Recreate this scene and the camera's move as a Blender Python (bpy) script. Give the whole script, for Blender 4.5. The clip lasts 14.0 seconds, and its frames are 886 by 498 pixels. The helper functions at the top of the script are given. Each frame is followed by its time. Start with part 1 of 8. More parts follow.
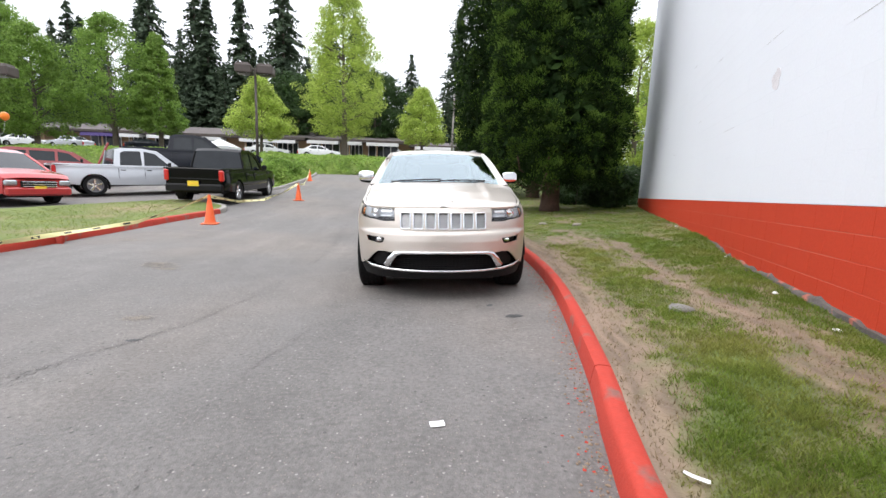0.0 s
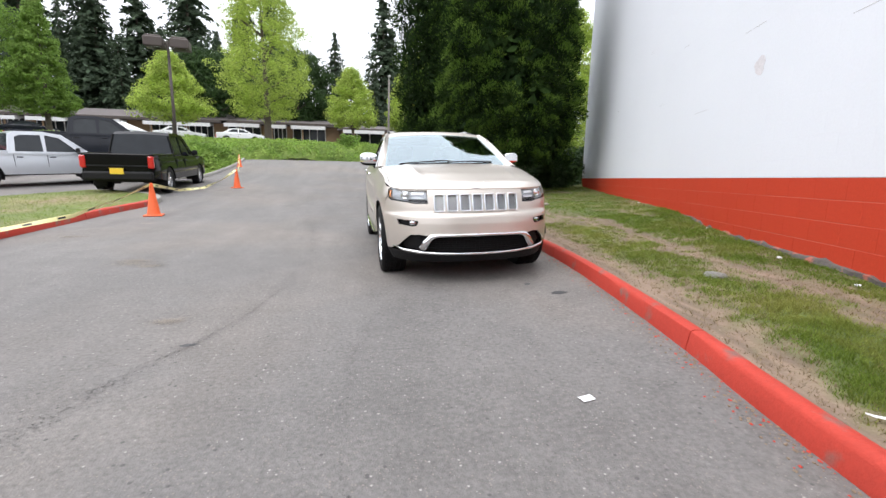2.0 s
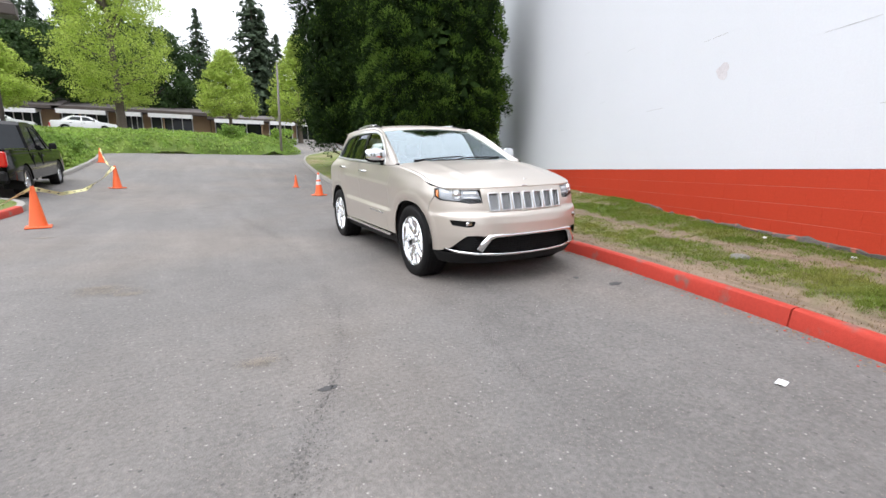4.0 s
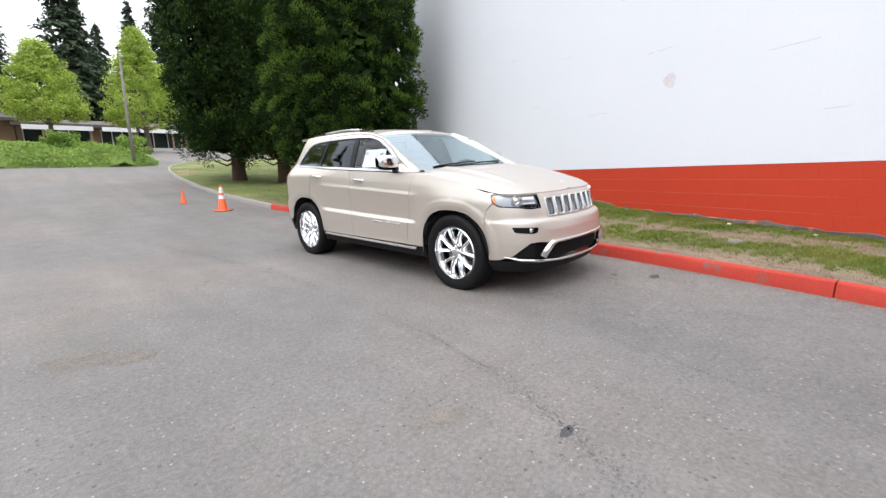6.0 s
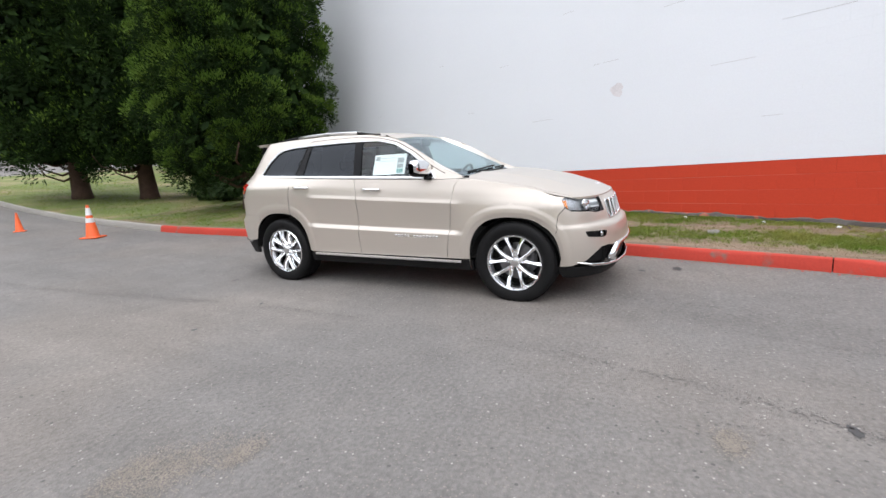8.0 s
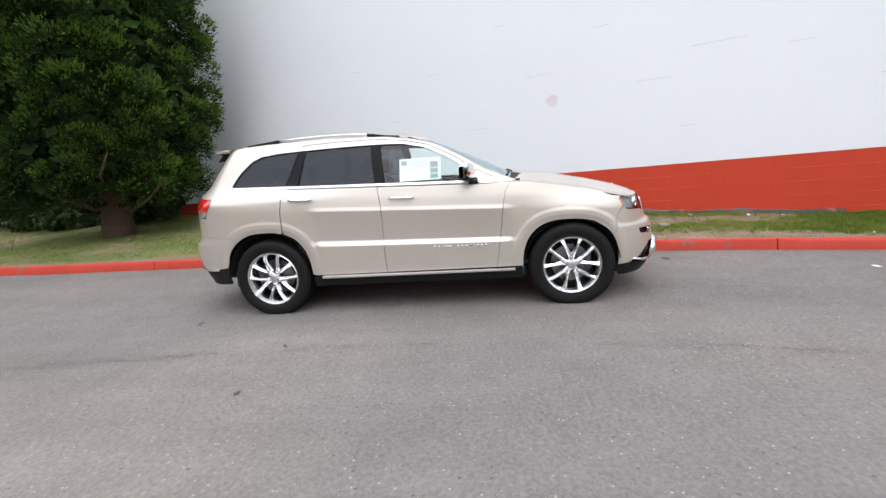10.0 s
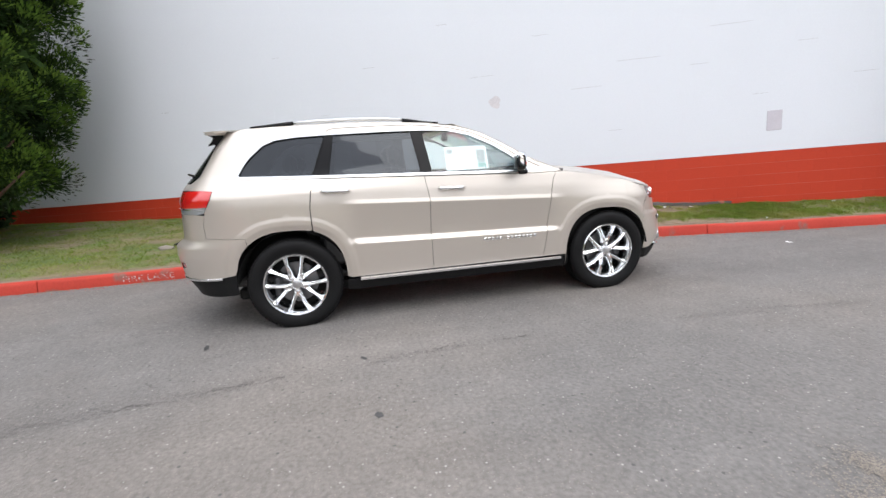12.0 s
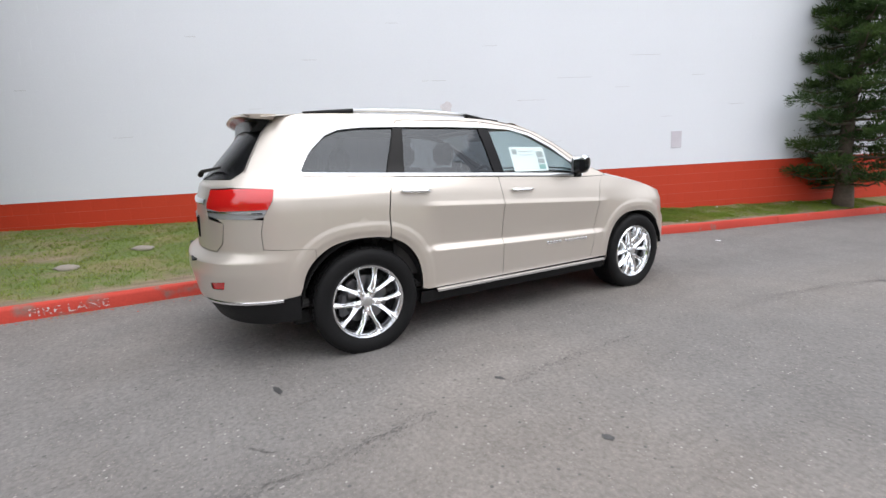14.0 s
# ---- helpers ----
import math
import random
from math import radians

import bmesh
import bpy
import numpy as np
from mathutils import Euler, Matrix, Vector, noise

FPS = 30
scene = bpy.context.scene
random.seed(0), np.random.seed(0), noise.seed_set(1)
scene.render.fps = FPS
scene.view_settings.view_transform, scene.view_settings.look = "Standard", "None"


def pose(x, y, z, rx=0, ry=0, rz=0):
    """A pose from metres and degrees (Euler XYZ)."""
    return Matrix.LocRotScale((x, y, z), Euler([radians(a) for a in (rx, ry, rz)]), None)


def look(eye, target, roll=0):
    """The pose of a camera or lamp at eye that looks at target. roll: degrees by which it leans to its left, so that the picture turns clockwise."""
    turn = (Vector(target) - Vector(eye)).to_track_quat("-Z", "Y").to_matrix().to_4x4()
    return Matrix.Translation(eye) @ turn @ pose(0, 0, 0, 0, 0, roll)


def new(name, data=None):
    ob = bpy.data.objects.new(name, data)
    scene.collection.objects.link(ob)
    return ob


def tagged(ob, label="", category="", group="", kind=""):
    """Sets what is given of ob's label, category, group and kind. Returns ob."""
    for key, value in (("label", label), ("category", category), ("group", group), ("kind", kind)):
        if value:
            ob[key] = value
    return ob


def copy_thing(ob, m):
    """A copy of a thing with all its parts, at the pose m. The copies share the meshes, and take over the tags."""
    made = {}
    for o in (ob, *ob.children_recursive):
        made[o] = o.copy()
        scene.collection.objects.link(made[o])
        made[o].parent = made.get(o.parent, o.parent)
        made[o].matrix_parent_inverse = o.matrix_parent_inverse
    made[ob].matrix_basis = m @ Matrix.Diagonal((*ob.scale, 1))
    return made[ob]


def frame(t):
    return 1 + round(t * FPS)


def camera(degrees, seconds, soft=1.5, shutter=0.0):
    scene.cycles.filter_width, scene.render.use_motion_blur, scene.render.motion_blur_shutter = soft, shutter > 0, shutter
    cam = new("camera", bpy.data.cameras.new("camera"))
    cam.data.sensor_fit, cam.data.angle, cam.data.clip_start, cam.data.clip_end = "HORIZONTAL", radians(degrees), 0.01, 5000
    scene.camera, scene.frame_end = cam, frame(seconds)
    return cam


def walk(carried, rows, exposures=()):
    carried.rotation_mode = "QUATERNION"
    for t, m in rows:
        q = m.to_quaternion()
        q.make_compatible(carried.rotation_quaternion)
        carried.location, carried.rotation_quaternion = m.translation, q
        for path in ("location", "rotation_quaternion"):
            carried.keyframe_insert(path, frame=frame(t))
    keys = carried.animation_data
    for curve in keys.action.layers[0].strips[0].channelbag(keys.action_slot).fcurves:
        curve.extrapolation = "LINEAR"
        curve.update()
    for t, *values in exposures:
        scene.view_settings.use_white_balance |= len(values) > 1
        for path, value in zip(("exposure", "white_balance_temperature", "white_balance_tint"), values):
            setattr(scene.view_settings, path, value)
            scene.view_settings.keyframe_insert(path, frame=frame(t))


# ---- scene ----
cam = camera(91.4, 14.0)
PATH = [
    (0, (-0.236, -6.623, 1.215), (-0.138, -4.647, 0.918), 2.0),
    (0.5, (-0.394, -6.625, 1.193), (-0.296, -4.651, 0.887), 2.9),
    (1, (-0.673, -6.642, 1.206), (-0.444, -4.683, 0.875), 0.8),
    (1.5, (-0.96, -6.565, 1.16), (-0.599, -4.629, 0.815), 1.7),
    (2, (-1.303, -6.437, 1.157), (-0.875, -4.516, 0.798), 1.1),
    (2.5, (-1.711, -6.35, 1.194), (-1.112, -4.469, 0.872), -1.3),
    (3, (-2.073, -6.176, 1.184), (-1.37, -4.332, 0.86), -3.5),
    (3.2, (-2.206, -6.07, 1.189), (-1.48, -4.241, 0.832), -2.4),
    (5.3, (-3.705, -4.933, 1.204), (-2.456, -3.418, 0.824), -1.9),
    (5.5, (-3.804, -4.784, 1.194), (-2.525, -3.296, 0.81), -2.6),
    (6, (-4.01, -4.373, 1.223), (-2.619, -2.986, 0.849), -1.4),
    (6.5, (-4.242, -3.964, 1.24), (-2.708, -2.73, 0.887), -2.5),
    (7, (-4.407, -3.512, 1.25), (-2.808, -2.368, 0.884), -2.6),
    (7.5, (-4.569, -3.085, 1.25), (-2.878, -2.073, 0.905), -2.3),
    (8, (-4.734, -2.657, 1.258), (-2.98, -1.765, 0.898), -2.8),
    (8.5, (-4.808, -2.198, 1.282), (-3.0, -1.41, 0.95), -2.9),
    (8.7, (-4.845, -2.018, 1.28), (-3.001, -1.311, 0.965), -2.7),
    (10.8, (-4.925, -0.079, 1.271), (-2.956, -0.004, 0.929), -3.1),
    (11, (-4.904, 0.078, 1.286), (-2.93, 0.125, 0.966), -1.9),
    (11.5, (-4.826, 0.517, 1.276), (-2.864, 0.311, 0.946), -2.5),
    (12, (-4.661, 0.942, 1.244), (-2.733, 0.547, 0.886), -3.7),
    (12.5, (-4.459, 1.341, 1.261), (-2.563, 0.793, 0.938), -1.8),
    (13, (-4.276, 1.762, 1.263), (-2.431, 1.074, 0.908), -2.8),
    (13.5, (-4.009, 2.123, 1.273), (-2.203, 1.343, 0.912), -3.0),
    (14, (-3.766, 2.467, 1.258), (-2.06, 1.485, 0.908), -2.3),
]
walk(cam, [(t, look(eye, target, roll)) for t, eye, target, roll in PATH], [(0.0, 0.19), (5.5, 0.19), (6.5, 0.19), (7.5, 0.02), (8.5, 0.01), (11.0, 0.04), (14.0, -0.04)])

from mathutils.geometry import delaunay_2d_cdt

# ---- world and light: a bright overcast sky ----
SUN_ELEV, SUN_TURN = 52.0, 250.0
world = bpy.data.worlds.new("overcast_sky")
scene.world = world
world.use_nodes = True
wn, wl = world.node_tree.nodes, world.node_tree.links
wn.clear()
sky = wn.new("ShaderNodeTexSky")
sky.sky_type = "NISHITA"
sky.sun_disc = False
sky.sun_elevation, sky.sun_rotation = radians(SUN_ELEV), radians(SUN_TURN)
sky.dust_density, sky.air_density = 4.0, 1.0
sky_gain = wn.new("ShaderNodeMix")
sky_gain.data_type = "RGBA"
sky_gain.inputs[0].default_value = 0.93
cloud = wn.new("ShaderNodeTexNoise")
cloud.inputs["Scale"].default_value = 1.6
cloud.inputs["Detail"].default_value = 5.0
cloud_ramp = wn.new("ShaderNodeValToRGB")
cloud_ramp.color_ramp.elements[0].position, cloud_ramp.color_ramp.elements[0].color = 0.3, (11.5, 11.8, 12.9, 1)
cloud_ramp.color_ramp.elements[1].position, cloud_ramp.color_ramp.elements[1].color = 0.7, (13.6, 13.9, 14.8, 1)
back = wn.new("ShaderNodeBackground")
back.inputs["Strength"].default_value = 0.215
wout = wn.new("ShaderNodeOutputWorld")
wl.new(cloud.outputs["Fac"], cloud_ramp.inputs["Fac"])
wl.new(sky.outputs["Color"], sky_gain.inputs[6])
wl.new(cloud_ramp.outputs["Color"], sky_gain.inputs[7])
# an overcast dome is about three times as bright overhead as at the horizon
dome, dome_xyz, dome_map, dome_mul = (wn.new(k) for k in ("ShaderNodeTexCoord", "ShaderNodeSeparateXYZ", "ShaderNodeMapRange", "ShaderNodeMix"))
dome_map.inputs["From Min"].default_value, dome_map.inputs["From Max"].default_value = 0.0, 1.0
dome_map.inputs["To Min"].default_value, dome_map.inputs["To Max"].default_value = 0.36, 1.0
dome_mul.data_type, dome_mul.blend_type = "RGBA", "MULTIPLY"
dome_mul.inputs[0].default_value = 1.0
wl.new(dome.outputs["Generated"], dome_xyz.inputs[0])
wl.new(dome_xyz.outputs["Z"], dome_map.inputs["Value"])
wl.new(sky_gain.outputs[2], dome_mul.inputs[6])
wl.new(dome_map.outputs[0], dome_mul.inputs[7])
wl.new(dome_mul.outputs[2], back.inputs["Color"])
wl.new(back.outputs["Background"], wout.inputs["Surface"])

sun = new("sun", bpy.data.lights.new("sun", "SUN"))
sun.data.energy, sun.data.angle, sun.data.color = 0.9, radians(40), (1.0, 0.97, 0.93)
sun.matrix_world = look((-18, -8, 30), (0, 0, 0))


# ---- materials ----
def mat(name, base, rough=0.6, metal=0.0, var=0.12, scale=3.0, fine=60.0, bump=0.0, bump_scale=80.0, coat=0.0,
        second=None, second_scale=1.0, second_lo=0.5, second_hi=0.62, spec=0.5, per_object=0.0, per_island=0.0, coords="Object"):
    """Procedural surface: colour varied at two scales, an optional second colour in patches, and fine relief."""
    m = bpy.data.materials.new(name)
    m.use_nodes = True
    n, l = m.node_tree.nodes, m.node_tree.links
    b = n["Principled BSDF"]
    b.inputs["Roughness"].default_value, b.inputs["Metallic"].default_value = rough, metal
    b.inputs["Coat Weight"].default_value, b.inputs["Coat Roughness"].default_value = coat, 0.03
    b.inputs["Specular IOR Level"].default_value = spec
    tc = n.new("ShaderNodeTexCoord")
    col = None
    big, small = n.new("ShaderNodeTexNoise"), n.new("ShaderNodeTexNoise")
    big.inputs["Scale"].default_value, big.inputs["Detail"].default_value = scale, 4
    small.inputs["Scale"].default_value, small.inputs["Detail"].default_value = fine, 3
    add = n.new("ShaderNodeMath")
    add.operation = "ADD"
    for t in (big, small):
        l.new(tc.outputs[coords], t.inputs["Vector"])
    l.new(big.outputs["Fac"], add.inputs[0])
    l.new(small.outputs["Fac"], add.inputs[1])
    value = add.outputs[0]
    for amount, node, sock in ((per_object, "ShaderNodeObjectInfo", "Random"), (per_island, "ShaderNodeNewGeometry", "Random Per Island")):
        if amount:
            src, ma = n.new(node), n.new("ShaderNodeMath")
            ma.operation = "MULTIPLY_ADD"
            ma.inputs[1].default_value = amount
            l.new(src.outputs[sock], ma.inputs[0])
            l.new(value, ma.inputs[2])
            value = ma.outputs[0]
    centre = 1.0 + (per_object + per_island) / 2
    rng = n.new("ShaderNodeMapRange")
    rng.inputs["From Min"].default_value, rng.inputs["From Max"].default_value = centre - 0.5, centre + 0.5
    rng.inputs["To Min"].default_value, rng.inputs["To Max"].default_value = 1 - var, 1 + var
    rng.clamp = False
    l.new(value, rng.inputs["Value"])
    src = n.new("ShaderNodeRGB")
    src.outputs[0].default_value = (*base, 1)
    colour = src.outputs[0]
    if second:
        pn = n.new("ShaderNodeTexNoise")
        pn.inputs["Scale"].default_value, pn.inputs["Detail"].default_value = second_scale, 6
        l.new(tc.outputs[coords], pn.inputs["Vector"])
        pr = n.new("ShaderNodeMapRange")
        pr.inputs["From Min"].default_value, pr.inputs["From Max"].default_value = second_lo, second_hi
        l.new(pn.outputs["Fac"], pr.inputs["Value"])
        mx = n.new("ShaderNodeMix")
        mx.data_type = "RGBA"
        l.new(pr.outputs[0], mx.inputs[0])
        l.new(colour, mx.inputs[6])
        mx.inputs[7].default_value = (*second, 1)
        colour = mx.outputs[2]
    mul = n.new("ShaderNodeMix")
    mul.data_type, mul.blend_type = "RGBA", "MULTIPLY"
    mul.inputs[0].default_value = 1
    l.new(colour, mul.inputs[6])
    l.new(rng.outputs[0], mul.inputs[7])
    l.new(mul.outputs[2], b.inputs["Base Color"])
    if bump:
        bn, bp = n.new("ShaderNodeTexNoise"), n.new("ShaderNodeBump")
        bn.inputs["Scale"].default_value, bn.inputs["Detail"].default_value = bump_scale, 4
        bp.inputs["Strength"].default_value, bp.inputs["Distance"].default_value = min(1, bump), 0.01
        l.new(tc.outputs[coords], bn.inputs["Vector"])
        l.new(bn.outputs["Fac"], bp.inputs["Height"])
        l.new(bp.outputs["Normal"], b.inputs["Normal"])
    return m


def glass(name, tint, rough=0.0, r0=0.045, sheen=(1, 1, 1)):
    """A thin pane: clear or tinted, with a mirror sheen."""
    m = bpy.data.materials.new(name)
    m.use_nodes = True
    n, l = m.node_tree.nodes, m.node_tree.links
    n.clear()
    out, tr, gl, mix, fr = (n.new(k) for k in ("ShaderNodeOutputMaterial", "ShaderNodeBsdfTransparent", "ShaderNodeBsdfGlossy", "ShaderNodeMixShader", "ShaderNodeMapRange"))
    lw, po = n.new("ShaderNodeLayerWeight"), n.new("ShaderNodeMath")
    lw.inputs["Blend"].default_value = 0.5
    po.operation = "POWER"
    po.inputs[1].default_value = 5.0
    tr.inputs["Color"].default_value = (*tint, 1)
    gl.inputs["Roughness"].default_value = rough
    fr.inputs["To Min"].default_value, fr.inputs["To Max"].default_value = r0, 1.0
    l.new(lw.outputs["Facing"], po.inputs[0])
    l.new(po.outputs[0], fr.inputs["Value"])
    gl.inputs["Color"].default_value = (*sheen, 1)
    l.new(fr.outputs[0], mix.inputs[0])
    l.new(tr.outputs[0], mix.inputs[1])
    l.new(gl.outputs[0], mix.inputs[2])
    l.new(mix.outputs[0], out.inputs["Surface"])
    return m


def leafy(name, base, tip, rough=0.6, through_light=0.35, spec=0.2):
    """Leaves: colour varied leaf by leaf, with some light coming through."""
    m = mat(name, base, rough, var=0.35, scale=0.6, fine=8, per_island=0.9, second=tip, second_scale=1.3, second_lo=0.45, second_hi=0.65, spec=spec)
    n, l = m.node_tree.nodes, m.node_tree.links
    b, out = n["Principled BSDF"], n["Material Output"]
    tl, mix = n.new("ShaderNodeBsdfTranslucent"), n.new("ShaderNodeMixShader")
    mix.inputs[0].default_value = through_light
    l.new(b.inputs["Base Color"].links[0].from_socket, tl.inputs["Color"])
    l.new(b.outputs[0], mix.inputs[1])
    l.new(tl.outputs[0], mix.inputs[2])
    l.new(mix.outputs[0], out.inputs["Surface"])
    return m


M = {}


def mottle(m, layers):
    """Broad and middling blotches: layers of (scale, stretch, depth, detail) multiplied into the colour."""
    n, l = m.node_tree.nodes, m.node_tree.links
    b = n["Principled BSDF"]
    colour = b.inputs["Base Color"].links[0].from_socket
    tc = n.new("ShaderNodeTexCoord")
    for scale, stretch, depth, detail in layers:
        mp, no, r, mx = n.new("ShaderNodeMapping"), n.new("ShaderNodeTexNoise"), n.new("ShaderNodeMapRange"), n.new("ShaderNodeMix")
        mp.inputs["Scale"].default_value = stretch
        no.inputs["Scale"].default_value, no.inputs["Detail"].default_value = scale, detail
        r.inputs["From Min"].default_value, r.inputs["From Max"].default_value = 0.28, 0.72
        r.inputs["To Min"].default_value, r.inputs["To Max"].default_value = 1 - depth, 1 + depth
        mx.data_type, mx.blend_type = "RGBA", "MULTIPLY"
        mx.inputs[0].default_value = 1
        l.new(tc.outputs["Object"], mp.inputs["Vector"])
        l.new(mp.outputs[0], no.inputs["Vector"])
        l.new(no.outputs["Fac"], r.inputs["Value"])
        l.new(colour, mx.inputs[6])
        l.new(r.outputs[0], mx.inputs[7])
        colour = mx.outputs[2]
    l.new(colour, b.inputs["Base Color"])


def chips(m, scale, tone, share, size):
    """Single rounded stones of one tone set into a surface, a share of the cells, each part of its cell."""
    n, l = m.node_tree.nodes, m.node_tree.links
    b = n["Principled BSDF"]
    colour = b.inputs["Base Color"].links[0].from_socket
    tc, vo, sep, pick, near, both_, mx = (n.new(k) for k in ("ShaderNodeTexCoord", "ShaderNodeTexVoronoi", "ShaderNodeSeparateColor", "ShaderNodeMath", "ShaderNodeMapRange", "ShaderNodeMath", "ShaderNodeMix"))
    vo.inputs["Scale"].default_value = scale
    pick.operation, both_.operation = "GREATER_THAN", "MULTIPLY"
    pick.inputs[1].default_value = 1 - share
    near.inputs["From Min"].default_value, near.inputs["From Max"].default_value = size, size * 0.6
    mx.data_type = "RGBA"
    mx.inputs[7].default_value = (*tone, 1)
    l.new(tc.outputs["Object"], vo.inputs["Vector"])
    l.new(vo.outputs["Color"], sep.inputs[0])
    l.new(sep.outputs[0], pick.inputs[0])
    l.new(vo.outputs["Distance"], near.inputs["Value"])
    l.new(pick.outputs[0], both_.inputs[0])
    l.new(near.outputs[0], both_.inputs[1])
    l.new(both_.outputs[0], mx.inputs[0])
    l.new(colour, mx.inputs[6])
    l.new(mx.outputs[2], b.inputs["Base Color"])


M["paint_gold"] = mat("champagne_metallic_paint", (0.605, 0.552, 0.492), 0.36, 0.58, var=0.03, scale=1.5, fine=900, coat=0.4)
M["paint_black"] = mat("black_car_paint", (0.004, 0.004, 0.0045), 0.10, 0.0, var=0.1, spec=0.16)
M["paint_silver"] = mat("silver_car_paint", (0.55, 0.57, 0.60), 0.35, 0.4, var=0.04, coat=1.0)
M["paint_red"] = mat("red_car_paint", (0.42, 0.02, 0.02), 0.35, 0.1, var=0.06, coat=1.0)
M["paint_darkred"] = mat("dark_red_car_paint", (0.26, 0.03, 0.028), 0.4, 0.1, var=0.06, coat=0.8)
M["paint_white"] = mat("white_car_paint", (0.78, 0.79, 0.80), 0.35, 0.0, var=0.04, coat=1.0)
M["paint_navy"] = mat("charcoal_car_paint", (0.014, 0.016, 0.022), 0.14, 0.0, var=0.06, spec=0.28)
M["chrome"] = mat("polished_chrome", (0.86, 0.87, 0.88), 0.07, 1.0, var=0.03)
M["rim"] = mat("polished_alloy", (0.94, 0.95, 0.96), 0.15, 1.0, var=0.05)
M["satin"] = mat("satin_aluminium", (0.70, 0.71, 0.72), 0.28, 1.0, var=0.04)
M["darkmetal"] = mat("dark_cast_metal", (0.10, 0.10, 0.105), 0.5, 0.7, var=0.2)
M["disc"] = mat("brake_steel", (0.24, 0.24, 0.25), 0.4, 1.0, var=0.1)
M["rubber"] = mat("tyre_rubber", (0.009, 0.009, 0.0094), 0.62, 0.0, var=0.25, scale=6, bump=0.2, bump_scale=120, spec=0.16)
M["plastic"] = mat("black_textured_plastic", (0.010, 0.010, 0.0105), 0.6, 0.0, var=0.2, scale=4, bump=0.15, bump_scale=300, spec=0.22)
M["gloss_black"] = mat("gloss_black_trim", (0.008, 0.008, 0.009), 0.2, 0.0, var=0.1, spec=0.12)
M["dark"] = mat("unlit_cavity_black", (0.006, 0.006, 0.006), 0.9, 0.0, var=0.2)
M["leather"] = mat("dark_grey_leather", (0.045, 0.043, 0.042), 0.55, 0.0, var=0.15, bump=0.15, bump_scale=150)
M["glass_clear"] = glass("clear_car_glass", (0.90, 0.985, 0.975), r0=0.05)
M["glass_shield"] = glass("windscreen_glass", (0.60, 0.74, 0.76), r0=0.27, sheen=(0.82, 0.95, 1.0))
M["glass_dark"] = glass("privacy_tinted_glass", (0.105, 0.11, 0.12), r0=0.045, sheen=(0.86, 0.92, 1.0))
M["lens_clear"] = glass("clear_lamp_lens", (0.93, 0.94, 0.95), r0=0.045)
M["red_lens"] = mat("red_lamp_lens", (0.52, 0.012, 0.012), 0.12, 0.0, var=0.1, coat=1.0, fine=120)
M["amber"] = mat("amber_reflector", (0.75, 0.22, 0.01), 0.15, 0.0, var=0.1, coat=1.0)
M["lamp_grey"] = mat("lamp_housing_grey", (0.43, 0.45, 0.47), 0.22, 0.5, var=0.15)
M["white_strip"] = mat("white_light_guide", (0.82, 0.84, 0.86), 0.2, 0.0, var=0.03, coat=1.0)
M["paper"] = mat("white_printed_paper", (0.78, 0.79, 0.80), 0.6, var=0.04)
M["ink_blue"] = mat("blue_green_print", (0.20, 0.36, 0.34), 0.6, var=0.1)
M["chip"] = mat("grey_chipped_paint", (0.52, 0.52, 0.535), 0.8, var=0.2, scale=9)
M["ink_grey"] = mat("grey_print", (0.32, 0.33, 0.34), 0.6, var=0.1)
M["asphalt"] = mat("worn_grey_asphalt", (0.171, 0.162, 0.154), 0.85, var=0.18, scale=0.5, fine=55, bump=0.7, bump_scale=110, second=(0.192, 0.174, 0.158), second_scale=0.30, second_lo=0.45, second_hi=0.62, spec=0.35)
mottle(M["asphalt"], ((0.9, (1.6, 0.22, 1), 0.10, 3), (2.6, (1, 1, 1), 0.07, 5), (9, (1, 1, 1), 0.06, 3), (38, (1, 1, 1), 0.20, 4)))
chips(M["asphalt"], 34, (0.36, 0.34, 0.315), 0.10, 0.24)
chips(M["asphalt"], 75, (0.25, 0.222, 0.196), 0.20, 0.36)
chips(M["asphalt"], 28, (0.10, 0.096, 0.092), 0.05, 0.30)
M["kerb_red"] = mat("red_painted_kerb_concrete", (0.46, 0.050, 0.032), 0.7, var=0.16, spec=0.3, scale=2, fine=40, bump=0.3, bump_scale=90, second=(0.24, 0.11, 0.09), second_scale=4.0, second_lo=0.59, second_hi=0.68, coords="Object")
M["kerb_letter"] = mat("worn_white_stencil_paint", (0.55, 0.53, 0.51), 0.8, var=0.2, scale=5, fine=60, second=(0.40, 0.075, 0.055), second_scale=30, second_lo=0.40, second_hi=0.52)
M["kerb_grey"] = mat("weathered_kerb_concrete", (0.30, 0.285, 0.26), 0.85, var=0.2, scale=2, fine=50, bump=0.4, bump_scale=100)
M["wall_white"] = mat("white_painted_blockwork", (0.775, 0.80, 0.85), 0.7, var=0.035, scale=0.5, fine=45, bump=0.10, bump_scale=60, per_object=0.02, per_island=0.012)
M["wall_red"] = mat("red_painted_blockwork", (0.53, 0.052, 0.022), 0.62, var=0.10, scale=0.7, fine=50, bump=0.15, bump_scale=70, per_object=0.12, second=(0.50, 0.105, 0.065), second_scale=1.1, second_lo=0.60, second_hi=0.74, spec=0.25)
M["wall_joint"] = mat("thinly_painted_mortar", (0.50, 0.115, 0.075), 0.8, var=0.25, scale=1.3, fine=30, second=(0.50, 0.055, 0.026), second_scale=0.9, second_lo=0.45, second_hi=0.6)
M["mortar"] = mat("painted_wall_core", (0.72, 0.735, 0.76), 0.8, var=0.05, bump=0.2)
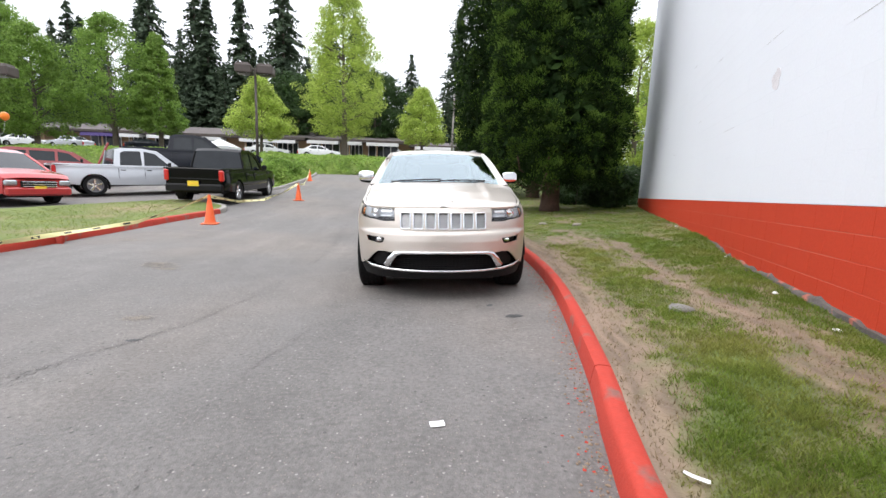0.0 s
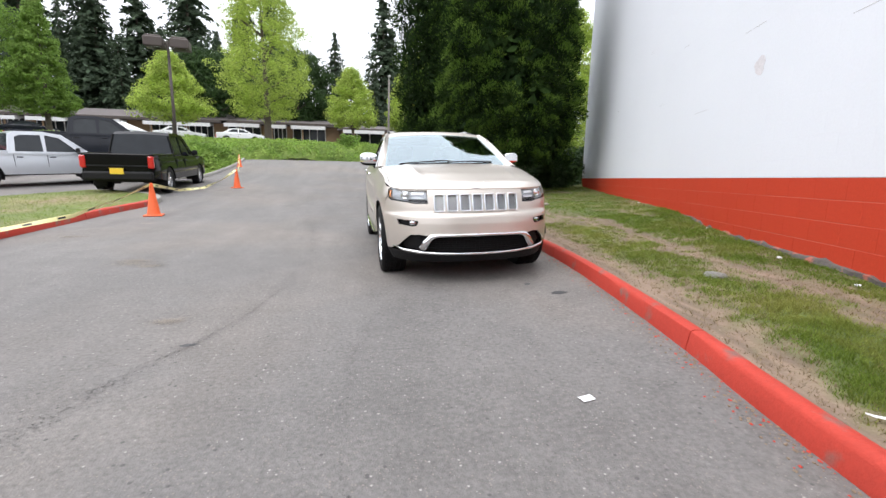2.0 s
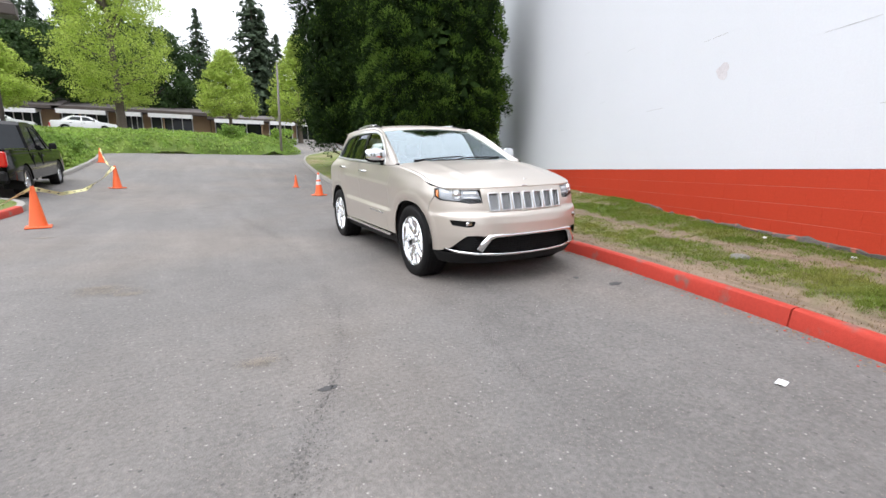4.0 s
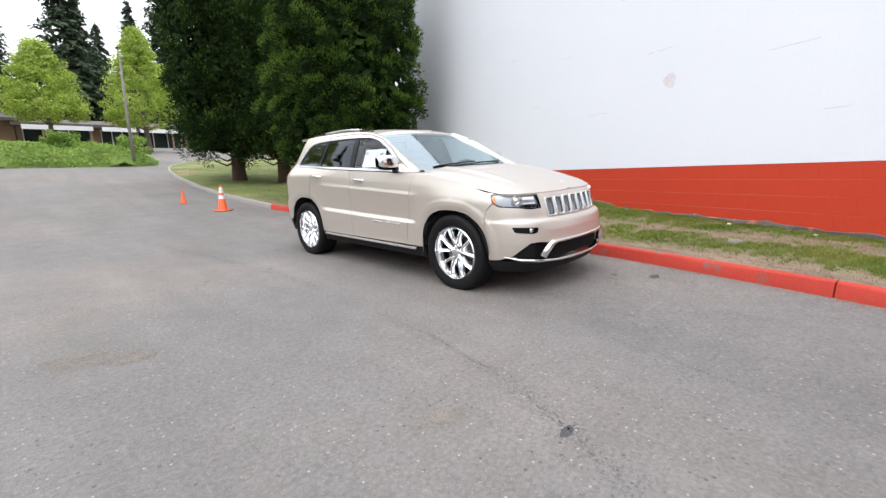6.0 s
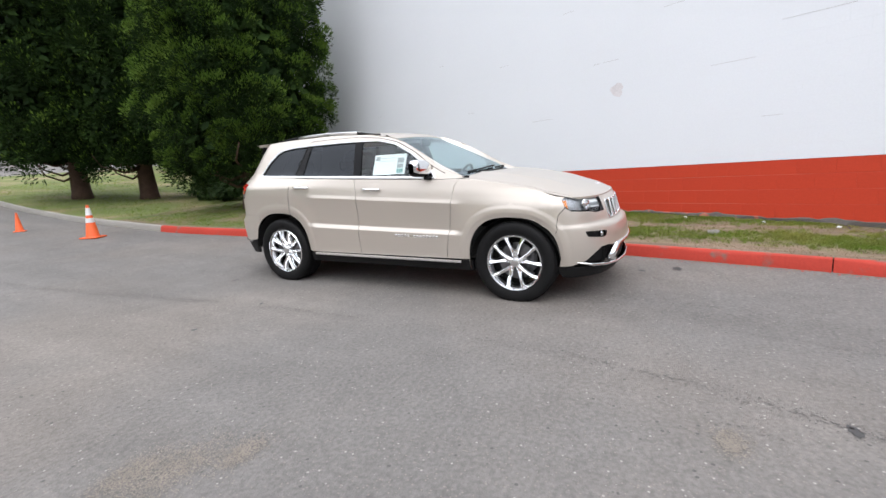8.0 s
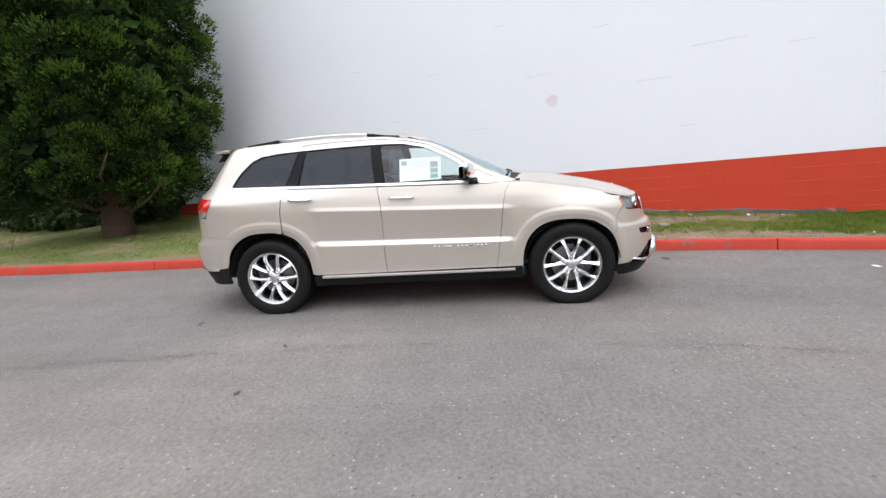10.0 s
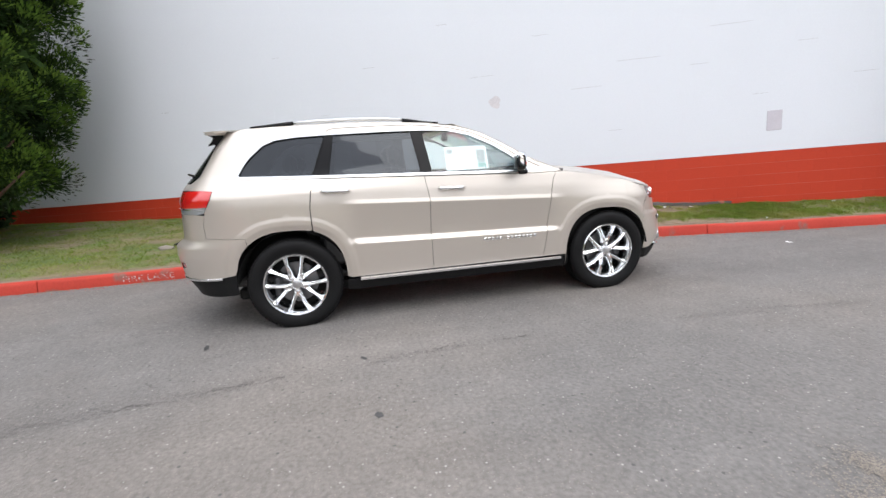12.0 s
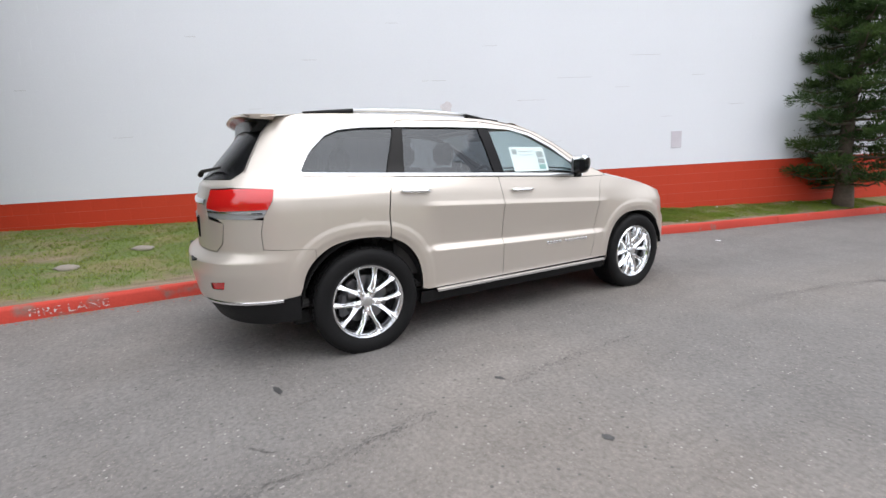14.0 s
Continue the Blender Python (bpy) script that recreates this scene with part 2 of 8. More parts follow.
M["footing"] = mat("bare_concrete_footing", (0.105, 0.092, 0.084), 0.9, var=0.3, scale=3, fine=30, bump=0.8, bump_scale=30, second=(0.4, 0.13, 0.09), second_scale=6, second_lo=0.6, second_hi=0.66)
M["patch"] = mat("rough_wall_patch", (0.70, 0.675, 0.70), 0.85, var=0.15, scale=20, bump=0.8, bump_scale=60)
M["vent"] = mat("pale_lilac_cover_plate", (0.60, 0.57, 0.62), 0.6, var=0.08, scale=8)
M["cone"] = mat("orange_cone_plastic", (0.82, 0.13, 0.03), 0.5, var=0.1, scale=6)
M["cone_white"] = mat("reflective_white_collar", (0.70, 0.70, 0.70), 0.4, var=0.1)
M["tape"] = mat("yellow_caution_tape", (0.84, 0.78, 0.38), 0.45, var=0.08)
M["tape_ink"] = mat("black_tape_print", (0.03, 0.03, 0.03), 0.5)
M["balloon"] = mat("orange_balloon_latex", (0.85, 0.22, 0.02), 0.3, var=0.05)
M["plate_yellow"] = mat("yellow_dealer_plate", (0.80, 0.55, 0.04), 0.5, var=0.05)
M["lamp_brown"] = mat("bronze_lamp_metal", (0.075, 0.06, 0.052), 0.6, 0.2, var=0.2)
M["pole_wood"] = mat("grey_weathered_pole", (0.20, 0.18, 0.16), 0.8, var=0.2)
M["bark_cedar"] = mat("reddish_cedar_bark", (0.085, 0.05, 0.036), 0.95, var=0.4, scale=6, fine=25, bump=1.0, bump_scale=18)
M["bark"] = mat("grey_brown_bark", (0.11, 0.09, 0.07), 0.95, var=0.35, scale=5, fine=25, bump=0.8, bump_scale=25)
M["leaf_cedar"] = leafy("cedar_foliage", (0.014, 0.029, 0.009), (0.032, 0.060, 0.015), through_light=0.08, spec=0.04)
# paler than the crown: fresh growth plus daylight on tuft tops, as colour
M["leaf_lit_shoot"] = leafy("fresh_and_lit_cedar_tips", (0.075, 0.135, 0.022), (0.125, 0.200, 0.036), through_light=0.2, spec=0.05)
M["leaf_pine"] = leafy("pine_foliage", (0.045, 0.085, 0.026), (0.075, 0.125, 0.036), through_light=0.2)
M["leaf_fir"] = leafy("fir_foliage", (0.066, 0.094, 0.060), (0.080, 0.112, 0.064), through_light=0.2, spec=0.06)
M["leaf_lime"] = leafy("spring_green_leaves", (0.36, 0.47, 0.09), (0.46, 0.55, 0.14), through_light=0.56)
M["leaf_green"] = leafy("mid_green_leaves", (0.185, 0.295, 0.06), (0.225, 0.345, 0.075), through_light=0.5)
M["leaf_shrub"] = leafy("dark_shrub_leaves", (0.040, 0.075, 0.025), (0.06, 0.11, 0.03), through_light=0.3)
M["leaf_ivy"] = leafy("ivy_bank_leaves", (0.21, 0.33, 0.06), (0.28, 0.38, 0.085), through_light=0.4)
M["grass_blade"] = leafy("lawn_blades", (0.165, 0.235, 0.040), (0.25, 0.265, 0.070), through_light=0.4, spec=0.1)
M["grass_dry"] = leafy("dry_straw_blades", (0.27, 0.205, 0.125), (0.22, 0.195, 0.085), through_light=0.3, spec=0.1)
M["crumb"] = mat("soil_crumbs", (0.33, 0.25, 0.185), 0.95, var=0.3, per_island=0.9)
M["soil"] = mat("bare_brown_soil", (0.24, 0.18, 0.125), 0.95, var=0.25, scale=1.2, fine=30, bump=0.7, bump_scale=30)
M["turf"] = mat("patchy_turf", (0.105, 0.14, 0.034), 0.95, var=0.35, scale=1.5, fine=28, bump=0.8, bump_scale=45, second=(0.165, 0.15, 0.06), second_scale=1.6, second_lo=0.45, second_hi=0.6)
M["lawn"] = mat("mown_lawn", (0.130, 0.162, 0.043), 0.95, var=0.3, scale=1.2, fine=25, bump=0.7, bump_scale=45, second=(0.25, 0.20, 0.11), second_scale=0.5, second_lo=0.48, second_hi=0.66)
M["stucco"] = mat("tan_shop_wall", (0.30, 0.20, 0.12), 0.9, var=0.15, scale=0.6)
M["shop_white"] = mat("white_shop_trim", (0.70, 0.70, 0.70), 0.6, var=0.06)
M["shingle"] = mat("grey_brown_shingle_roof", (0.125, 0.11, 0.105), 0.95, var=0.18, scale=0.8, fine=12, bump=0.6, bump_scale=10)
M["shop_glass"] = mat("dark_shop_glass", (0.02, 0.024, 0.028), 0.08, var=0.3, spec=0.35)
M["tent"] = mat("white_canopy_cloth", (0.75, 0.76, 0.78), 0.8, var=0.06)
M["purple"] = mat("purple_shopfront_cloth", (0.10, 0.07, 0.22), 0.8, var=0.1)
M["litter"] = mat("white_paper_scrap", (0.80, 0.80, 0.80), 0.7, var=0.05)
M["fleck"] = mat("pale_aggregate_fleck", (0.34, 0.325, 0.305), 0.8, var=0.3, fine=300)
M["stone"] = mat("grey_field_stone", (0.24, 0.23, 0.21), 0.9, var=0.3, scale=12, bump=0.6, bump_scale=50)
M["stain"] = mat("dark_oil_stain", (0.055, 0.054, 0.054), 0.6, var=0.3, scale=8, fine=60)
M["patch_tan"] = mat("pale_sand_stain", (0.27, 0.237, 0.200), 0.9, var=0.2, scale=8, fine=90)
M["crack"] = mat("crack_filler", (0.122, 0.115, 0.109), 0.9, var=0.3)


# ---- geometry helpers ----
class Geo:
    """Gathers vertices and faces of one mesh."""

    def __init__(self):
        self.v, self.f, self.n, self.quads = [], [], [], []

    def add(self, verts, faces, normals=None):
        o = len(self.v)
        self.v += [tuple(map(float, p)) for p in verts]
        self.f += [tuple(i + o for i in f) for f in faces]
        self.n += list(normals) if normals is not None else [None] * len(verts)
        return self

    def box(self, c, s, bevel=0.006, m=None):
        """A box with chamfered edges: centre, full sizes."""
        bevel = min(bevel, min(s) * 0.45)
        vs, idx = [], {}
        for sx in (-1, 1):
            for sy in (-1, 1):
                for sz in (-1, 1):
                    for ax in range(3):
                        h = [s[0] / 2 - bevel, s[1] / 2 - bevel, s[2] / 2 - bevel]
                        h[ax] += bevel
                        idx[sx, sy, sz, ax] = len(vs)
                        vs.append(Vector((c[0] + sx * h[0], c[1] + sy * h[1], c[2] + sz * h[2])))
        fs = []
        for ax in range(3):
            b, d = (ax + 1) % 3, (ax + 2) % 3
            for sg in (-1, 1):
                q = []
                for sb, sd in ((-1, -1), (1, -1), (1, 1), (-1, 1)):
                    k = [0, 0, 0]
                    k[ax], k[b], k[d] = sg, sb, sd
                    q.append(idx[(*k, ax)])
                fs.append(q if sg > 0 else q[::-1])
            for sb in (-1, 1):
                for sd in (-1, 1):
                    k0, k1 = [0, 0, 0], [0, 0, 0]
                    k0[ax], k0[b], k0[d] = -1, sb, sd
                    k1[ax], k1[b], k1[d] = 1, sb, sd
                    q = [idx[(*k0, b)], idx[(*k1, b)], idx[(*k1, d)], idx[(*k0, d)]]
                    fs.append(q if sb * sd > 0 else q[::-1])
        for sx in (-1, 1):
            for sy in (-1, 1):
                for sz in (-1, 1):
                    q = [idx[sx, sy, sz, 0], idx[sx, sy, sz, 1], idx[sx, sy, sz, 2]]
                    fs.append(q if sx * sy * sz > 0 else q[::-1])
        if m is not None:
            vs = [m @ p for p in vs]
        return self.add(vs, fs)

    def tube(self, pts, r, seg=10, caps=True, flat=1.0):
        """A round tube along points; r may be a list. flat squashes it upright."""
        pts = [Vector(p) for p in pts]
        rs = r if isinstance(r, (list, tuple)) else [r] * len(pts)
        vs, fs = [], []
        side = None
        for i, p in enumerate(pts):
            d = (pts[min(i + 1, len(pts) - 1)] - pts[max(i - 1, 0)]).normalized()
            if side is None:
                side = d.cross(Vector((0, 0, 1)) if abs(d.z) < 0.9 else Vector((1, 0, 0))).normalized()
            side = (side - d * side.dot(d)).normalized()
            up = side.cross(d)
            for k in range(seg):
                a = 2 * math.pi * k / seg
                vs.append(p + side * (rs[i] * math.cos(a)) + up * (rs[i] * flat * math.sin(a)))
        for i in range(len(pts) - 1):
            for k in range(seg):
                k2 = (k + 1) % seg
                fs.append((i * seg + k, i * seg + k2, (i + 1) * seg + k2, (i + 1) * seg + k))
        if caps:
            fs.append(tuple(range(seg))[::-1])
            fs.append(tuple((len(pts) - 1) * seg + k for k in range(seg)))
        return self.add(vs, fs)

    def lathe(self, prof, seg=32, axis="z", m=None):
        """Turns a profile of (radius, height) about an axis."""
        vs, fs = [], []
        for r, h in prof:
            for k in range(seg):
                a = 2 * math.pi * k / seg
                p = (r * math.cos(a), r * math.sin(a), h) if axis == "z" else (h, r * math.cos(a), r * math.sin(a))
                vs.append(m @ Vector(p) if m is not None else Vector(p))
        for i in range(len(prof) - 1):
            for k in range(seg):
                k2 = (k + 1) % seg
                fs.append((i * seg + k, i * seg + k2, (i + 1) * seg + k2, (i + 1) * seg + k))
        return self.add(vs, fs)

    def grid(self, rows):
        """A sheet through rows of points."""
        w = len(rows[0])
        vs = [p for r in rows for p in r]
        fs = [(i * w + j, i * w + j + 1, (i + 1) * w + j + 1, (i + 1) * w + j) for i in range(len(rows) - 1) for j in range(w - 1)]
        return self.add(vs, fs)

    def ball(self, c, r, seg=14, rings=8, scale=(1, 1, 1)):
        vs, fs = [], []
        for i in range(rings + 1):
            th = math.pi * i / rings
            for k in range(seg):
                a = 2 * math.pi * k / seg
                vs.append((c[0] + r * scale[0] * math.sin(th) * math.cos(a), c[1] + r * scale[1] * math.sin(th) * math.sin(a), c[2] + r * scale[2] * math.cos(th)))
        for i in range(rings):
            for k in range(seg):
                k2 = (k + 1) % seg
                fs.append((i * seg + k, (i + 1) * seg + k, (i + 1) * seg + k2, i * seg + k2))
        return self.add(vs, fs)

    def prism(self, poly, axis, lo, hi):
        """Extrudes a flat outline between two places along an axis (0, 1 or 2)."""
        def put(p, h):
            q = list(p)
            q.insert(axis, h)
            return q
        n = len(poly)
        vs = [put(p, lo) for p in poly] + [put(p, hi) for p in poly]
        fs = [tuple(range(n))[::-1], tuple(range(n, 2 * n))] + [(i, (i + 1) % n, n + (i + 1) % n, n + i) for i in range(n)]
        return self.add(vs, fs)

    def mesh(self, name, smooth=0):
        me = bpy.data.meshes.new(name)
        if self.quads:
            co = np.concatenate(self.quads).astype(np.float32)
            k = len(co)
            me.vertices.add(k)
            me.vertices.foreach_set("co", co.ravel())
            me.loops.add(k)
            me.loops.foreach_set("vertex_index", np.arange(k, dtype=np.int32))
            me.polygons.add(k // 4)
            me.polygons.foreach_set("loop_start", np.arange(0, k, 4, dtype=np.int32))
            me.update(calc_edges=True)
            return me
        me.from_pydata(self.v, [], self.f)
        me.update()
        if smooth:
            me.polygons.foreach_set("use_smooth", [True] * len(me.polygons))
            if any(x is not None for x in self.n):
                me.normals_split_custom_set_from_vertices([x if x is not None else (0, 0, 0) for x in self.n])
            elif smooth < 180:
                me.set_sharp_from_angle(angle=radians(smooth))
        return me


def recalc(me):
    bm = bmesh.new()
    bm.from_mesh(me)
    bmesh.ops.recalc_face_normals(bm, faces=bm.faces)
    bm.to_mesh(me)
    bm.free()


def part(name, geo, material, parent=None, label="", smooth=0, fix=False):
    """One mesh object, under a thing or under a part when parent is given."""
    me = geo.mesh(name, smooth)
    if fix:
        recalc(me)
    me.materials.append(material if not isinstance(material, str) else M[material])
    ob = new(name, me)
    if parent is not None:
        ob.parent = parent
    if label:
        ob["label"] = label
    return ob


def thing(name, label, category, m=None, group="", kind=""):
    """An Empty at the base of a thing, which carries its parts."""
    ob = new(name)
    ob.empty_display_size = 0.2
    if m is not None:
        ob.matrix_basis = m
    return tagged(ob, label, category, group, kind)


def solid(name, geo, material, label, category, m=None, group="", kind="", smooth=0, fix=False):
    """A top-level thing of one mesh."""
    ob = part(name, geo, material, None, "", smooth, fix)
    if m is not None:
        ob.matrix_basis = m
    return tagged(ob, label, category, group, kind)


def lerp_table(x, xs, ys):
    return float(np.interp(x, xs, ys))


def smooth_table(xs, ys, width=0.01, n=2000):
    """A rounded-off version of a broken line."""
    X = np.linspace(xs[0], xs[-1], n)
    Y = np.interp(X, xs, ys)
    k = max(1, int(width / (X[1] - X[0])))
    ker = np.hanning(2 * k + 3)
    Y2 = np.convolve(np.pad(Y, k + 1, mode="edge"), ker / ker.sum(), mode="valid")
    return X, Y2


# ---- ground ----
G_Y = [-60, 4, 7, 10, 12.5, 16, 20, 30, 45, 60, 200, 900]
G_Z = [0, 0, 0.06, 0.2, 0.32, 0.55, 0.93, 1.9, 3.3, 4.4, 9.0, 9.0]
GX, GZ = smooth_table(G_Y, G_Z, 1.5, 6000)


def gz(x, y):
    """Height of the paved ground: it climbs towards the shops and cants up to the kerb."""
    cant = 0.03 * min(max(x + 0.95, 0), 2.6) * min(max((12 - y) / 5, 0), 1)
    return float(np.interp(y, GX, GZ)) + cant


xs = sorted(set([-700, -300, -150, -90, -60] + list(np.arange(-45, -12, 1.5)) + list(np.arange(-12, 14, 0.5)) + list(np.arange(14, 45, 2)) + [60, 100, 200, 400, 700]))
ys = sorted(set([-500, -200, -90, -50] + list(np.arange(-30, -10, 2)) + list(np.arange(-10, 34, 0.5)) + list(np.arange(34, 70, 2)) + [80, 100, 140, 200, 300, 500, 900]))
solid("ground", Geo().grid([[(x, y, gz(x, y)) for x in xs] for y in ys]), "asphalt", "worn grey asphalt lot and driveway climbing gently", "ground", kind="structure", smooth=180)

# ---- kerbs ----
KERB_R = [(-6.3, -34), (-3.6, -24), (-1.65, -15.5), (-0.49, -10.28), (0.07, -7.5), (0.560, -5.1), (0.785, -4.23), (1.075, -2.83), (1.27, -1.6), (1.38, -0.3), (1.42, 1.2),
          (1.43, 2.57), (1.42, 4.0), (1.36, 5.6), (1.26, 7.3), (1.36, 9.2), (1.60, 12.9), (1.90, 17), (2.2, 21), (2.6, 23.6), (3.3, 26.2), (4.3, 28), (5.6, 30), (8, 31.5), (12, 32.6), (20, 33.5)]
KERB_L = [(-6.9, -30), (-6.45, -12), (-6.38, -0.1), (-6.43, 0.93), (-6.52, 2.42), (-6.64, 4.69), (-6.52, 6.6), (-6.58, 7.6), (-6.95, 8.5), (-7.7, 9.2), (-8.6, 9.75), (-9.3, 10.0)]
KERB_BED = [(-9.4, 15.9), (-8.6, 15.75), (-8.05, 16.0), (-7.85, 17.0), (-7.8, 19.5), (-7.85, 22.5), (-8.1, 25.5), (-8.3, 27.0)]


def resample(line, step):
    """Even steps along a smoothed line."""
    p = [Vector((*q, 0)) for q in line]
    out = []
    for i in range(len(p) - 1):
        a, b, c, d = p[max(i - 1, 0)], p[i], p[i + 1], p[min(i + 2, len(p) - 1)]
        n = max(2, int((c - b).length / step))
        for k in range(n):
            t = k / n
            t1, t2 = (c - a) * 0.5, (d - b) * 0.5
            h = (2 * t**3 - 3 * t**2 + 1) * b + (t**3 - 2 * t**2 + t) * t1 + (-2 * t**3 + 3 * t**2) * c + (t**3 - t**2) * t2
            out.append(h)
    out.append(p[-1])
    return out


def kerb(name, line, inward, label, paint, section=3.0, height=0.14, depth=0.16, lead=0.0):
    """A kerb of cast sections: each a piece with a battered face, a rounded nose and worn edges."""
    root = thing(name, label, "kerb", kind="structure")
    pts = resample(line, 0.25)
    dist, cuts, start = lead, [], 0
    for i in range(1, len(pts)):
        dist += (pts[i] - pts[i - 1]).length
        if dist > section or i == len(pts) - 1:
            cuts.append((start, i))
            start, dist = i, 0.0
    for a, b in cuts:
        g, rows = Geo(), []
        for i in range(a, b + 1):
            d = (pts[min(i + 1, len(pts) - 1)] - pts[max(i - 1, 0)]).normalized()
            nrm = Vector((d.y, -d.x, 0)) * inward
            p = pts[i].copy()
            if i == a:
                p += d * 0.006
            if i == b:
                p -= d * 0.006
            z = gz(p.x, p.y)
            w = lambda k: noise.noise((p.x * 3 + k, p.y * 3, k)) * 0.006
            prof = [(0, -0.10), (0.004, 0.02), (0.015 + w(1), height - 0.035), (0.024 + w(2), height - 0.012 + w(3)), (0.045, height + w(4) * 0.5), (depth - 0.02, height + w(5) * 0.5), (depth, height - 0.01), (depth, -0.10)]
            rows.append([p + nrm * u + Vector((0, 0, z + v)) for u, v in prof])
        g.grid(rows)
        n = len(rows[0])
        g.f.append(tuple(range(n)))
        g.f.append(tuple(len(g.v) - n + k for k in range(n))[::-1])
        mid = pts[(a + b) // 2]
        part("kerb_section", g, paint(mid), root, smooth=40, fix=True)
    return root


lane_pts = resample(KERB_R, 0.25)
lane_len = np.concatenate([[0], np.cumsum([(q - p).length for p, q in zip(lane_pts[:-1], lane_pts[1:])])])
KERB_LEAD = 2.95 - float(np.interp(-4.69, [p.y for p in lane_pts], lane_len)) % 2.95
kerb("kerb_driveway", KERB_R, 1, "red painted concrete kerb along the driveway, bare grey beyond", lambda p: "kerb_red" if p.y < 6.6 else "kerb_grey", section=2.85, lead=KERB_LEAD, depth=0.118)
kerb("kerb_island", KERB_L, -1, "red painted kerb round the lawn island", lambda p: "kerb_red" if p.y < 7.4 else "kerb_grey")
kerb("kerb_bed", KERB_BED, -1, "grey concrete kerb of a planted bed", lambda p: "kerb_grey")

kr = np.array([(p.x, p.y) for p in resample(KERB_R, 0.25)])


def kerb_x(y):
    return float(np.interp(y, kr[:, 1], kr[:, 0]))


# ---- the big painted block wall ----
WALL_P, WALL_TURN, WALL_TILT = (3.527, -1.948), 21.0, 0.9
WD = Vector((math.sin(radians(WALL_TURN)), math.cos(radians(WALL_TURN)), 0))
WALL_M = Matrix.Translation((*WALL_P, 0)) @ Matrix.Rotation(radians(90 - WALL_TURN), 4, "Z") @ Matrix.Rotation(radians(WALL_TILT), 4, "Y")
BAND, WALL_TOP, S_FAR, S_NEAR = 1.135, 8.3, 12.3, -34.0


def wall_x(y):
    return WALL_P[0] + (y - WALL_P[1]) * math.tan(radians(WALL_TURN))


wall = thing("wall_east", "tall painted blockwork wall, white above a red band", "wall", WALL_M, kind="structure")
g = Geo()
g.box(((S_FAR + S_NEAR) / 2, -0.17, (WALL_TOP - 0.8) / 2), (S_FAR - S_NEAR, 0.30, WALL_TOP + 0.8), 0.01)
part("wall_core", g, "mortar", wall)
part("red_base", Geo().box(((-12.1 + S_NEAR) / 2, -0.005, BAND / 2 - 0.4), (-12.1 - S_NEAR, 0.05, BAND + 0.8), 0.004), "wall_red", wall)
part("coping", Geo().box(((S_FAR + S_NEAR) / 2, -0.17, WALL_TOP + 0.06), (S_FAR - S_NEAR + 0.1, 0.40, 0.12), 0.02), "shop_white", wall)
part("end_wall", Geo().box((S_FAR - 0.02, -7.4, (WALL_TOP - 0.8) / 2), (0.3, 14.0, WALL_TOP + 0.8), 0.01), "wall_white", wall)

# ---- lawns ----
BASE_S = [-34, -9, -4, -2.4, -1, 0.75, 2, 5, 7, 12.3]
BASE_Z = [0.28, 0.29, 0.31, 0.34, 0.37, 0.42, 0.53, 0.56, 0.56, 0.62]


def base_z(y):
    return float(np.interp((y - WALL_P[1]) / math.cos(radians(WALL_TURN)), BASE_S, BASE_Z))


def lawn_z(x, y):
    """Height of the grass between the driveway kerb and the wall or the far shrubs."""
    a = kerb_x(y) + 0.12
    b = max(a + 0.3, wall_x(y) if y < 10.2 else 16.0)
    t = min(max((x - a) / (b - a), 0), 1)
    z0 = gz(kerb_x(y), y) + 0.128
    z1 = base_z(y) if y < 9.0 else (base_z(9.0) + (float(np.interp(y, GX, GZ)) - float(np.interp(9.0, GX, GZ))) * 1.0)
    lump = noise.noise((x * 1.7, y * 1.7, 3)) * 0.022 + noise.noise((x * 5, y * 5, 8)) * 0.008
    return z0 + (max(z1, z0) - z0) * t**0.8 + lump * min(1, t * 8)


g = Geo()
rows = []
for y in [*np.arange(-34, -11, 0.5), *np.arange(-11, 10.21, 0.08)]:
    a, b = kerb_x(y) + 0.10, wall_x(y) + 0.12
    b = max(b, a + 0.25)
    rows.append([(a + (b - a) * k / 60, y, lawn_z(a + (b - a) * k / 60, y)) for k in range(61)])
g.grid(rows)
lawn = solid("lawn_verge", g, "turf", "sloping grass verge with bare soil patches", "lawn", kind="structure", smooth=180, fix=True)


TRODDEN = np.array([(2.75, 2.4), (2.62, 0.4), (2.53, -1.37), (2.48, -2.45), (2.44, -3.18), (2.15, -3.88), (1.89, -4.52), (2.15, -4.95)])


def path_distance(x, y):
    """How far a place lies from the trodden line across the verge."""
    a, b = TRODDEN[:-1], TRODDEN[1:]
    ab, ap = b - a, np.array((x, y)) - a
    t = np.clip((ap * ab).sum(1) / (ab * ab).sum(1), 0, 1)
    return float(np.min(np.hypot(*(ap - ab * t[:, None]).T)))


